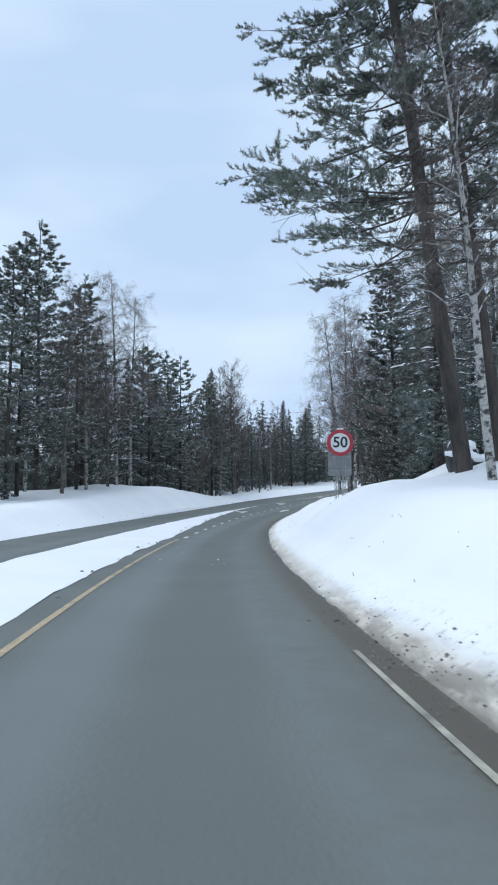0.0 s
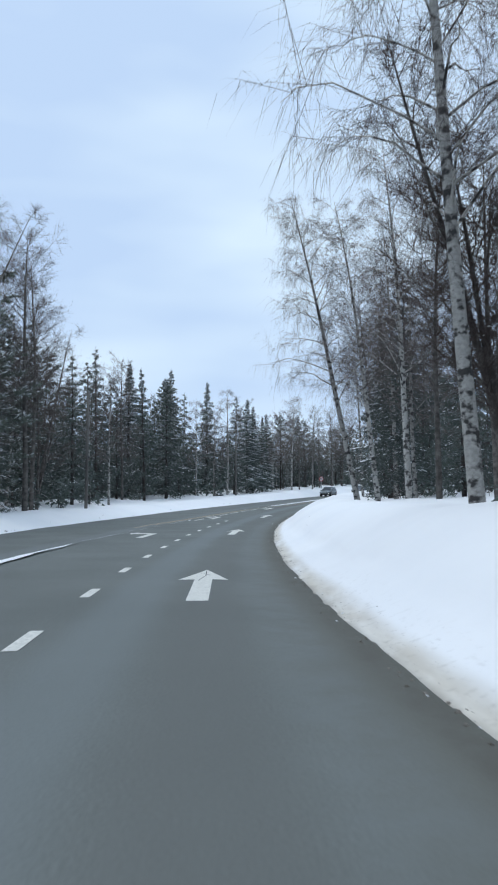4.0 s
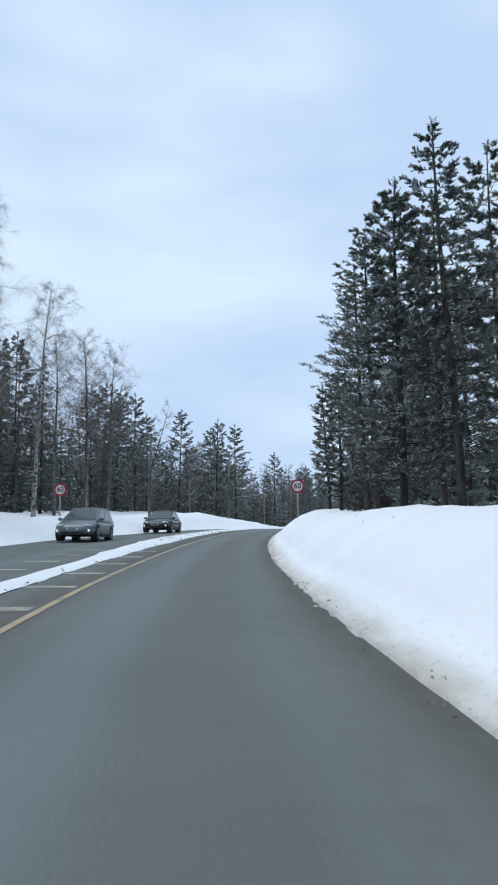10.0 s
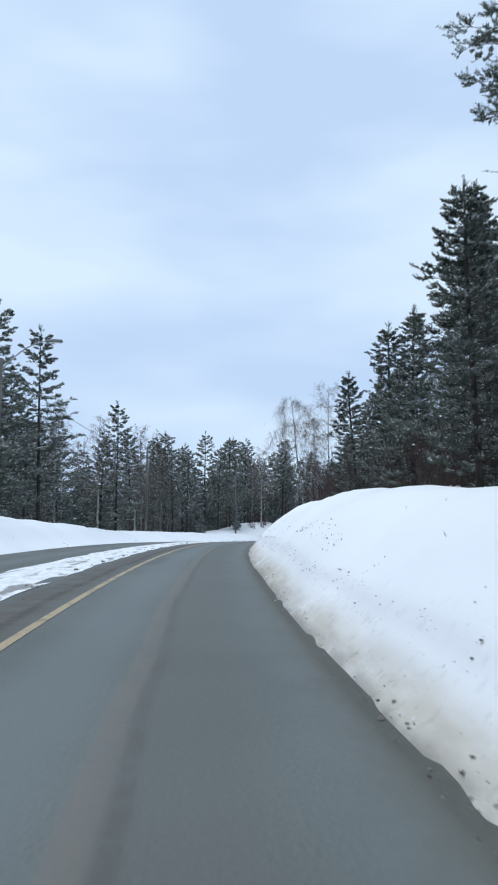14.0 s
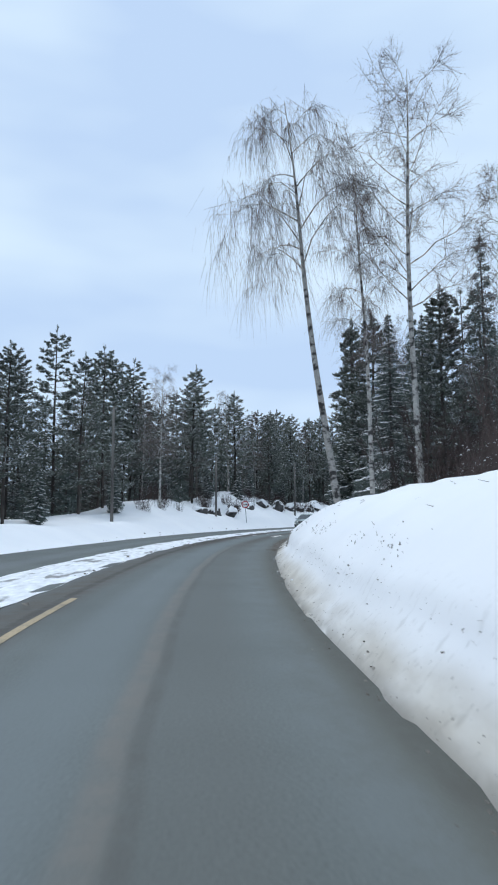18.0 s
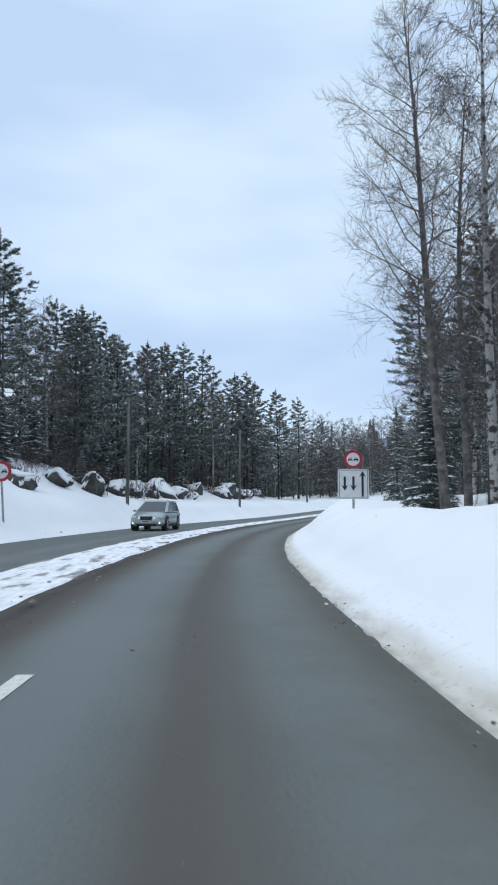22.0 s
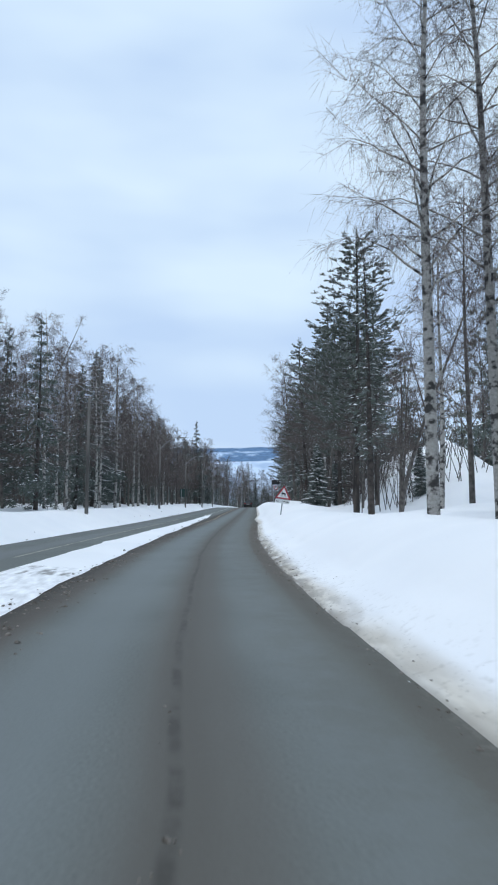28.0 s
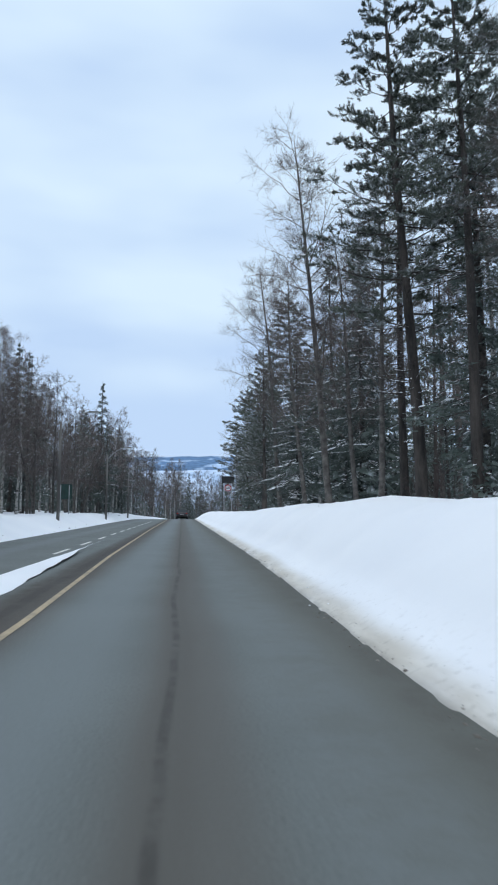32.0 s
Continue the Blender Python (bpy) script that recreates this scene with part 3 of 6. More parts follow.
# ---- ground and road ----
def strip(name, s_a, s_b, step, lat, mat, z=None, uv=False, smooth=True):
    """A sheet along the road; lat(s) gives the lateral places of one row, z(s, l) the height."""
    rows = np.arange(s_a, s_b + 0.01, step)
    verts, uvs = [], []
    for s in rows:
        ls = lat(s)
        for l in ls:
            verts.append(road(s, l, z(s, l) if z else 0.0))
            if name == "ground":
                uvs.append((l - float(np.interp(s, *TOE_R)), s))
            elif l > 0.8:
                uvs.append((0.8 + 0.8 * (l - 0.8) / (float(np.interp(s, *TOE_R)) - 0.8), s))
            else:
                uvs.append((l, s))
    k = len(ls)
    i = np.arange(len(rows) - 1)[:, None] * k
    j = np.arange(k - 1)[None]
    faces = np.stack([(i + j).ravel(), (i + j + 1).ravel(), (i + k + j + 1).ravel(), (i + k + j).ravel()], 1)
    return mesh_from(name, [tuple(v) for v in verts], faces, mat, smooth=smooth, uv=uvs if uv else None)


def ground_rows(s):
    tr, tl = float(np.interp(s, *TOE_R)), float(np.interp(s, *TOE_L))
    tr += 0.03 * noise.noise(Vector((s * 0.3, 2.4, 0))) + 0.015 * noise.noise(Vector((s * 1.1, 5.4, 0))) + 0.02 * noise.noise(Vector((s * 3.7, 1.4, 0)))
    right = [0.0, 0.1, 0.22, 0.3, 0.36, 0.42, 0.48, 0.54, 0.62, 0.75, 0.9, 1.02, 1.15, 1.4, 1.8, 2.3, 3.0, 3.8, 5, 6.5, 8.5, 11, 14, 18, 24, 34, 50, 80, 130]
    left = [0.0, 0.15, 0.4, 0.7, 1.0, 1.5, 2.1, 3.0, 4, 5.2, 6.6, 8.2, 10, 12.5, 16, 22, 30, 45, 70, 120, 250]
    return [tl - d for d in reversed(left)] + [tl + 0.05, (tl + tr) / 2, tr - 0.05] + [tr + d for d in right]


ground = tagged(new("ground", strip("ground", -56, 896, 0.4, ground_rows, M_SNOW, height, uv=True)), "deep white snow with ploughed banks along the road", "snow", kind="structure")
far = bmesh.new()
for ring, (r, z) in enumerate(((0.5, -9.0), (700, -9.0), (4600, -9.0))):
    for i in range(48):
        a = i * math.tau / 48
        far.verts.new((250 + r * math.cos(a), 250 + r * math.sin(a), z))
far.verts.ensure_lookup_table()
for ring in range(2):
    for i in range(48):
        far.faces.new([far.verts[ring * 48 + i], far.verts[ring * 48 + (i + 1) % 48], far.verts[(ring + 1) * 48 + (i + 1) % 48], far.verts[(ring + 1) * 48 + i]])
me = bpy.data.meshes.new("far_ground")
far.to_mesh(me)
far.free()
me.materials.append(M_FARSNOW)
tagged(new("far_ground", me), "flat snow-covered land reaching the horizon", "snow", kind="structure")


def road_rows(s):
    tr, tl = float(np.interp(s, *TOE_R)), float(np.interp(s, *TOE_L)) - 0.25
    return list(np.linspace(tl, 0.8, 8)) + [(0.8 + tr) / 2, tr, tr + 0.25]


road_ob = tagged(new("road", strip("road", -56, 896, 2.0, road_rows, M_ASPHALT, None, uv=True)), "grey salted winter asphalt road with worn wheel tracks", "road", kind="structure")


MEDIAN = table([(-56, 1), (66, 1), (84, 0.02), (136, 0.02), (142, 1), (462, 1), (474, 0.02), (900, 0.02)])
MED_IN = table([(-56, -2.1), (30, -2.0), (45, -2.6), (58, -3.5), (70, -4.3), (84, -4.6), (140, -3.4), (160, -3.0), (178, -2.7), (205, -2.75), (245, -2.65), (280, -2.6), (330, -2.3), (356, -2.5), (377, -2.4), (400, -2.2), (430, -2.25), (445, -2.45), (456, -2.6), (900, -2.7)])
MED_OUT = table([(-56, -4.0), (40, -4.6), (60, -4.9), (84, -5.0), (140, -3.9), (165, -3.6), (180, -4.2), (260, -4.3), (300, -4.1), (400, -3.9), (428, -3.7), (450, -3.45), (900, -3.3)])


def median_rows(s):
    a, b = float(np.interp(s, *MED_IN)), float(np.interp(s, *MED_OUT))
    e, g = 0.07 * noise.noise(Vector((s * 0.5, 7.7, 0))) + 0.05 * noise.noise(Vector((s * 1.9, 3.7, 0))), 0.22 * noise.noise(Vector((s * 0.45, 2.2, 0)))
    k = float(np.interp(s, *MEDIAN))
    a, b = a + e, min(b + g, a + e - 0.15)
    m = (a + b) / 2
    return [m + (v - m) * k for v in (b, b + 0.12, b * 0.7 + a * 0.3, b * 0.35 + a * 0.65, a - 0.12, a)]


def median_z(s, l):
    a, b = float(np.interp(s, *MED_IN)), float(np.interp(s, *MED_OUT))
    d = max(0.0, min(a - l, l - b))
    return 0.008 + (0.06 if 190 < s < 400 else 0.11) * min(1, d / 0.4) * (0.85 + 0.3 * noise.noise(Vector((s * 0.6, l * 1.2, 4)))) - (0.05 if 60 < s < 330 and noise.noise(Vector((s * 0.3, l * 2, 8))) < -0.45 else 0)


tagged(new("median_snow", strip("median_snow", -56, 178, 0.6, median_rows, M_FARSNOW, median_z)), "smooth strip of snow between the carriageways", "snow", kind="structure")
tagged(new("median_snow", strip("median_snow", 178, 406, 0.6, median_rows, M_SLUSH, median_z, uv=True)), "strip of snow streaked by tyres between the carriageways", "snow", kind="structure")
tagged(new("median_snow", strip("median_snow", 406, 480, 0.6, median_rows, M_FARSNOW, median_z)), "narrowing strip of clean snow between the carriageways", "snow", kind="structure")


# road markings, 4 mm over the asphalt
def line(name, s_a, s_b, l_of, width, mat, step=1.5):
    lat = (lambda s: [l_of(s) - width / 2, l_of(s) + width / 2]) if callable(l_of) else (lambda s: [l_of - width / 2, l_of + width / 2])
    n = max(1, round((s_b - s_a) / step))
    return child(name, strip(name, s_a, s_b, (s_b - s_a) / n, lat, mat, lambda s, l: 0.006, smooth=False), road_ob)


line("yellow_line", -50, 28, -1.6, 0.085, M_YELLOW)
YEL = table([(100, -5.2), (112, -4.5), (135, -3.6), (139, -2.75), (143, -2.3), (147, -2.08), (158, -2.03), (172, -1.82), (190, -1.72), (215, -1.72), (245, -1.75), (262, -1.95)])
line("yellow_line", 100, 265, lambda s: float(np.interp(s, *YEL)), 0.11, M_YELLOW)
line("yellow_line", 96, 128, lambda s: float(np.interp(s, *YEL)) - 0.25, 0.11, M_YELLOW)
line("yellow_line", 438, 457, lambda q: float(np.interp(q, [438, 457], [-2.0, -1.73])), 0.05, M_YELLOW)
line("yellow_line", 457, 560, lambda q: float(np.interp(q, [445, 458, 471, 500], [-1.85, -1.72, -1.95, -2.1])), 0.09, M_YELLOW)
line("edge_line", 410, 470, -4.75, 0.07, M_HATCH)
line("edge_line", -20, 6.6, 1.36, 0.05, M_HATCH)
line("edge_line", 366.5, 379, 1.40, 0.06, M_WHITE)
for i in range(20):
    s = 29.4 + 4 * i
    line("dash", s - 0.55, s + 0.55, lambda q: float(np.interp(q, [45, 66, 90, 112], [-1.45, -1.62, -1.90, -1.98])), 0.14, M_WHITE, 0.6)
for s in (302.3, 306.9, 311.6):
    line("dash", s - 0.75, s + 0.75, lambda q: float(np.interp(q, [300, 313], [-1.95, -1.2])), 0.13, M_WHITE, 0.7)
for i in range(7):
    line("dash", 106 + i * 4.2, 109 + i * 4.2, lambda q: float(np.interp(q, [106, 140], [-4.0, -3.2])), 0.12, M_WHITE, 0.7)
for i in range(11):
    line("hatch", 140 + i * 3.0, 140.4 + i * 3.0, -2.64, 0.92, M_HATCH, 0.4)
    line("hatch", 141 + i * 3.0, 141.4 + i * 3.0, -4.5, 0.9, M_HATCH, 0.4)
for i in range(12):
    line("dash", 472 + i * 6, 475 + i * 6, -3.6, 0.12, M_WHITE, 1.0)


def arrow(s_tip, l, length=5.0, left=False):
    outline = [(0, 0), (0.42, -2.05), (0.15, -1.98), (0.15, -length), (-0.15, -length), (-0.15, -1.98), (-0.42, -2.05)]
    if left:
        outline = [(-1.0, -1.5), (-0.75, -0.6), (-0.75, -1.1), (0.16, -1.1 - 0.4), (0.16, -length), (-0.12, -length), (-0.12, -1.95), (-0.75, -1.95), (-0.75, -2.4)]
    bm = bmesh.new()
    vs = [bm.verts.new(road(s_tip + dy, l + dx, 0.006)) for dx, dy in outline]
    f = bm.faces.new(vs)
    f.normal_update()
    bmesh.ops.triangulate(bm, faces=[f])
    ob = part("lane_arrow", bm, M_WHITE, road_ob, "white painted lane arrow, slightly cracked")
    bm = bmesh.new()
    for a, b in (((0.0, -0.3), (0.02, -1.3)), ((-0.15, -0.6), (0.1, -1.2)), ((0.02, -1.3), (-0.08, -2.2))):
        p, q = road(s_tip + a[1], l + a[0], 0.009), road(s_tip + b[1], l + b[0], 0.009)
        d = (q - p).cross(Vector((0, 0, 1))).normalized() * 0.008
        bm.faces.new([bm.verts.new(v) for v in (p - d, p + d, q + d, q - d)])
    part("crack", bm, M_CRACK, ob)


for s, l in ((73.4, -0.1), (94.6, -0.2), (115.9, -0.3), (307.2, 0.22)):
    arrow(s, l, 4.7 if s > 300 else 5.0)
for s, l in ((70.0, -3.1), (113.5, -3.4), (92.0, -3.5), (133.6, -2.5)):
    arrow(s, l, left=True)


# ---- trees ----
def grown(rng, h, lean, wave, k=14):
    """Trunk line from the ground (a little below it) to the top."""
    u = np.linspace(0, 1, k)
    p = np.stack([lean[0] * u ** 1.3 * h + wave * np.sin(u * 5 + rng.uniform(0, 6)) * u, lean[1] * u ** 1.3 * h + wave * np.sin(u * 4 + rng.uniform(0, 6)) * u, u * h], 1)
    p[:, :2] -= p[0, :2]
    p[0, 2] = -0.6
    return u, p


def along(u, p, q):
    return np.stack([np.interp(q, u, p[:, k]) for k in range(3)], -1)


def tufts(soup, rng, centres, axes, needles, length, width, flat=0.55):
    """Needle brushes: thin triangles that fan out round an axis."""
    c = np.repeat(centres, needles, 0)
    a = np.repeat(unit(axes), needles, 0)
    k = len(c)
    d = unit(rng.normal(size=(k, 3)) * np.array([1, 1, flat]) + a * 0.6)
    if np.ndim(length):
        length = np.repeat(length, needles, 0)
    ln = length * rng.uniform(0.6, 1.15, (k, 1))
    side = unit(np.cross(d, rng.normal(size=(k, 3)))) * width * 0.5
    root = c + rng.normal(size=(k, 3)) * length * 0.36
    soup.tris(root - side, root + side, root + d * ln)


def shoots(soup, rng, lines, needles, length, width):
    """Bottle-brush shoots: needles all round a bent twig given by three points."""
    k = len(lines)
    f = np.tile(np.linspace(0.15, 1.04, needles), k)[:, None]
    q = np.repeat(lines, needles, 0)
    pos = np.where(f < 0.5, q[:, 0] + (q[:, 1] - q[:, 0]) * f * 2, q[:, 1] + (q[:, 2] - q[:, 1]) * (f * 2 - 1))
    d = unit(np.where(f < 0.5, q[:, 1] - q[:, 0], q[:, 2] - q[:, 1]))
    n = len(pos)
    rad = rng.normal(size=(n, 3))
    rad = unit(rad - d * (rad * d).sum(1)[:, None])
    w = unit(rad + d * rng.uniform(0.35, 1.0, (n, 1)))
    side = np.cross(w, d)
    side = unit(side + 0.3 * rng.normal(size=(n, 3))) * width * 0.5
    ln = length * rng.uniform(0.7, 1.2, (n, 1))
    soup.tris(pos - side, pos + side, pos + w * ln)


def snow_pads(soup, rng, centres, size, axes=None, slim=0.4):
    """Small lumps of snow lying on branches: flattened five-sided cones, drawn out along the branch where its axis is given."""
    k = len(centres)
    if not k:
        return
    r = size * rng.uniform(0.5, 1.25, k)
    ang = rng.uniform(0, 6.28, k)
    top = centres + np.stack([np.zeros(k), np.zeros(k), 0.35 * r], 1)
    ring = []
    for i in range(5):
        q = ang + i * 1.2566
        rr = r * rng.uniform(0.6, 1.2, k)
        if axes is None:
            ring.append(centres + np.stack([rr * np.cos(q), rr * np.sin(q), -0.15 * rr], 1))
        else:
            a = unit(axes)
            across = unit(np.stack([-a[:, 1], a[:, 0], np.zeros(k)], 1) + 1e-6)
            ring.append(centres + a * (rr * np.cos(q) * 1.7)[:, None] + across * (rr * np.sin(q) * slim * 1.7)[:, None] - np.array([0, 0, 0.12]) * rr[:, None])
    for i in range(5):
        soup.tris(ring[i], ring[(i + 1) % 5], top)


def pine(seed, h, near, bare=0.42, snow=0.2, thin=1.0, wide=0.17, rise0=0.1, lush=False):
    """Scots pine: limbs with flat sprays of short upturned shoots. near: 2 full, 1 fair, 0 rough."""
    rng = np.random.default_rng(seed)
    u, p = grown(rng, h, rng.normal(0, 0.015, 2), 0.12)
    wood, green, white = Soup(), Soup(), Soup()
    r0 = (0.0075, 0.0078, 0.0095)[near] * h + 0.02
    wood.tube(p, r0 * (1.02 - u) ** 0.8 + 0.012, (5, 6, 9)[near])
    limbs = int((18, 54, 62)[near] * thin)
    cs = []
    for i in range(limbs):
        q = bare + (0.955 - bare) * ((i + rng.uniform(0, 0.9)) / limbs) ** 0.85
        v = (q - bare) / (1 - bare)
        ln = h * wide * (0.05 + 1.05 * (1 - v) ** 0.85) * rng.uniform(0.6, 1.12) * (1.0 if lush else 0.55 + 0.45 * min(1, v * 4))
        if rng.random() < 0.1:
            ln *= 1.25
        az = i * 2.4 + rng.uniform(-0.5, 0.5)
        o = along(u, p, q)
        t = np.linspace(0, 1, 5)[:, None]
        rise = rng.uniform(-0.12, 0.12) + rise0 + 0.3 * v * (1 - 0.4 * v) + 0.6 * v ** 5
        d = np.array([math.cos(az), math.sin(az), 0])
        bend = rng.normal(0, 0.12) * ln
        pts = o + d * ln * t + np.array([0, 0, 1]) * ln * (rise * t ** 1.6 - 0.07 * np.sin(t * 3)) + np.array([-d[1], d[0], 0]) * bend * t ** 2
        wood.tube(pts, np.linspace(0.15 * r0 * (1 - 0.6 * v) + 0.007, 0.006, 5), (3, 3, 4)[near])
        m = int((2, 9, 14 if lush else 10)[near] * (0.4 + 0.75 * min(1.3, ln / (h * wide)))) + 1
        tb = np.append(rng.uniform(0.16, 0.98, m) ** 0.8, 1.0)
        c = np.stack([np.interp(tb, t[:, 0], pts[:, e]) for e in range(3)], 1)
        side = np.array([-d[1], d[0], 0]) * rng.choice([-1.0, 1.0], (m + 1, 1)) * rng.uniform(0.5, 1.5, (m + 1, 1))
        side[-1] = 0
        sd = unit(d + side + np.array([0, 0, 1]) * rng.uniform(-0.12, 0.28, (m + 1, 1)))
        sb = ((0.36 * ln) * (1.1 - 0.72 * tb) + 0.14)[:, None] * rng.uniform(0.6, 1.2, (m + 1, 1))
        tip = c + sd * sb
        if near:
            wood.spines(rng, c, tip, (0.02, 0.014, 0.010)[near])
        ns = (3, 6, 9 if lush else 7)[near]
        f = np.tile(np.linspace(0.12, 1.0, ns), m + 1)[:, None]
        c, sd, tip = np.repeat(c, ns, 0), np.repeat(sd, ns, 0), np.repeat(tip, ns, 0)
        base = c + (tip - c) * f
        d1 = unit(sd * 0.9 + (0.6, 0.5, 0.45)[near] * rng.normal(size=sd.shape) * np.array([1, 1, 0.4]) + np.array([0, 0, 0.12]))
        sl = (0.62, 0.36, 0.30)[near] * rng.uniform(0.65, 1.3, (len(sd), 1)) * (1.0 - 0.6 * v)
        mid = base + d1 * sl * 0.5
        cs.append(np.stack([base, mid, mid + unit(d1 + np.array([0, 0, 0.5])) * sl * 0.5], 1))
    # the leader and the ring of short shoots below it
    k = (3, 8, 14)[near]
    o = along(u, p, rng.uniform(0.955, 1.0, k))
    d1 = unit(rng.normal(size=(k, 3)) * np.array([0.55, 0.55, 0.2]) + np.array([0, 0, 1.0]))
    sl = (0.5, 0.34, 0.32)[near]
    cs.append(np.stack([o, o + d1 * sl * 0.5, o + d1 * sl * 0.5 + unit(d1 + np.array([0, 0, 0.5])) * sl * 0.5], 1))
    # bare lower branches, some with a line of snow on them
    pads, lie = [], []
    for i in range((3, 20, 30)[near]):
        q = rng.uniform(0.10, bare + 0.16)
        az, ln = rng.uniform(0, 6.28), h * wide * rng.uniform(0.2, 0.85)
        o = along(u, p, q)
        d = np.array([math.cos(az), math.sin(az), rng.uniform(-0.25, 0.3)])
        pts = np.array([o, o + d * ln * 0.5 + rng.normal(0, 0.04, 3) * ln, o + d * ln + np.array([0, 0, rng.uniform(-0.15, 0.12) * ln])])
        wood.tube(pts, [0.024, 0.015, 0.005], 3)
        if near:
            for _ in range(3):
                f = rng.uniform(0.45, 1.0)
                s = pts[1] + (pts[2] - pts[1]) * (f * 2 - 1) if f > 0.5 else pts[0] + (pts[1] - pts[0]) * f * 2
                e = s + unit(d + rng.normal(0, 0.5, 3)) * ln * rng.uniform(0.1, 0.3)
                wood.spines(rng, s[None], e[None], 0.009)
            if rng.random() < 0.6:
                for f in np.arange(0.15, 1.0, 0.13):
                    pads.append(pts[0] + (pts[2] - pts[0]) * f + np.array([0, 0, 0.018]) + (pts[1] - (pts[0] + pts[2]) / 2) * (1 - abs(2 * f - 1)))
                    lie.append(d * ln)
    cs = np.concatenate(cs)
    shoots(green, rng, cs, *((9, 0.34, 0.13), (16, 0.15, 0.054), (24, 0.105 if lush else 0.09, 0.030 if lush else 0.027))[near])
    top = cs[:, 1] * 0.5 + cs[:, 2] * 0.5
    pick = rng.random(len(top)) < snow * (0.9, 0.9, 0.9)[near]
    snow_pads(white, rng, top[pick] + np.array([0, 0, (0.12, 0.07, 0.045)[near]]), (0.13, 0.095, 0.055)[near], (cs[:, 2] - cs[:, 0])[pick], 0.34)
    if pads:
        lie = np.array(lie)
        snow_pads(white, rng, np.array(pads), 0.045 * h / 17 * np.linalg.norm(lie, axis=1) ** 0.5, lie, 0.16)
    return (("trunk", wood.mesh("trunk", M_PINE_BARK, True)), ("crown", green.mesh("crown", M_PINE)), ("snow", white.mesh("snow", M_TREESNOW)))


def spruce(seed, h, near, snow=0.3, wide=0.17, low=0.06, thin=1.0):
    rng = np.random.default_rng(seed)
    u, p = grown(rng, h, rng.normal(0, 0.008, 2), 0.04)
    wood, green, white = Soup(), Soup(), Soup()
    r0 = 0.0105 * h + 0.02
    wood.tube(p, r0 * (1.01 - u) ** 0.9 + 0.01, (4, 5, 8)[near])
    n = int((24, 48, 100)[near] * min(1.0, 0.45 + h / 26))
    cs, ax, pads, lie = [], [], [], []
    for i in range(n):
        q = low + (0.985 - low) * ((i + rng.uniform(0, 0.8)) / n) ** 0.92
        ln = h * wide * (1.08 * (1 - q) ** 0.95) * rng.uniform(0.5, 1.18) + 0.10
        if q < low + 0.12:
            ln *= rng.uniform(0.35, 0.9)
        az = i * 2.4 + rng.uniform(-0.4, 0.4)
        d = np.array([math.cos(az), math.sin(az), 0])
        o = along(u, p, q)
        t = np.linspace(0, 1, 5)[:, None]
        droop = rng.uniform(0.1, 0.75) * (1 - q) + rng.uniform(-0.06, 0.14) - 0.5 * max(0, q - 0.7)
        pts = o + d * ln * t - np.array([0, 0, 1]) * ln * (droop * t - 0.22 * droop * t ** 3)
        wood.tube(pts, np.linspace(0.014 + 0.012 * (1 - q), 0.005, 5), 3)
        k = max(1, int(((2 + 1.5 * ln), (6 + 9 * ln), (10 + 20 * ln))[near] * thin))
        tt = rng.uniform(0.12, 1.02, k)
        c = np.stack([np.interp(tt, t[:, 0], pts[:, m]) for m in range(3)], 1)
        side = np.array([-d[1], d[0], 0]) * rng.normal(size=(k, 1)) * ln * 0.26 * (1.15 - tt[:, None])
        off = side + np.array([0, 0, -1]) * abs(rng.normal(size=(k, 1))) * 0.17 * (0.4 + 0.5 * ln)
        cs.append(c + off)
        ax.append(d + unit(side + 1e-6) * 0.8 + np.array([0, 0, -0.9]))
        on = rng.random(k) < snow * (0.6, 1.0, 1.6)[near]
        pads.append((c + side * 0.9)[on] + np.array([0, 0, (0.22, 0.11, 0.07)[near]]))
        lie.append((d + unit(side + 1e-6) * 0.7 + np.array([0, 0, -0.35]))[on])
    cs, ax, pads, lie = np.concatenate(cs), np.concatenate(ax), np.concatenate(pads), np.concatenate(lie)
    n, ln, wd = ((5, 1.0, 0.34), (7, 0.42, 0.085), (10, 0.26, 0.040))[near]
    ln, size = ln * (0.45 + 0.6 * (1 - cs[:, 2:] / h)), 0.6 + 0.5 * (1 - pads[:, 2] / h)
    tufts(green, rng, cs, ax, n, ln, wd, 0.5)
    snow_pads(white, rng, pads, (0.20, 0.11, 0.095)[near] * size, lie)
    return (("trunk", wood.mesh("trunk", M_SPRUCE_BARK, True)), ("crown", green.mesh("crown", M_SPRUCE)), ("snow", white.mesh("snow", M_TREESNOW)))


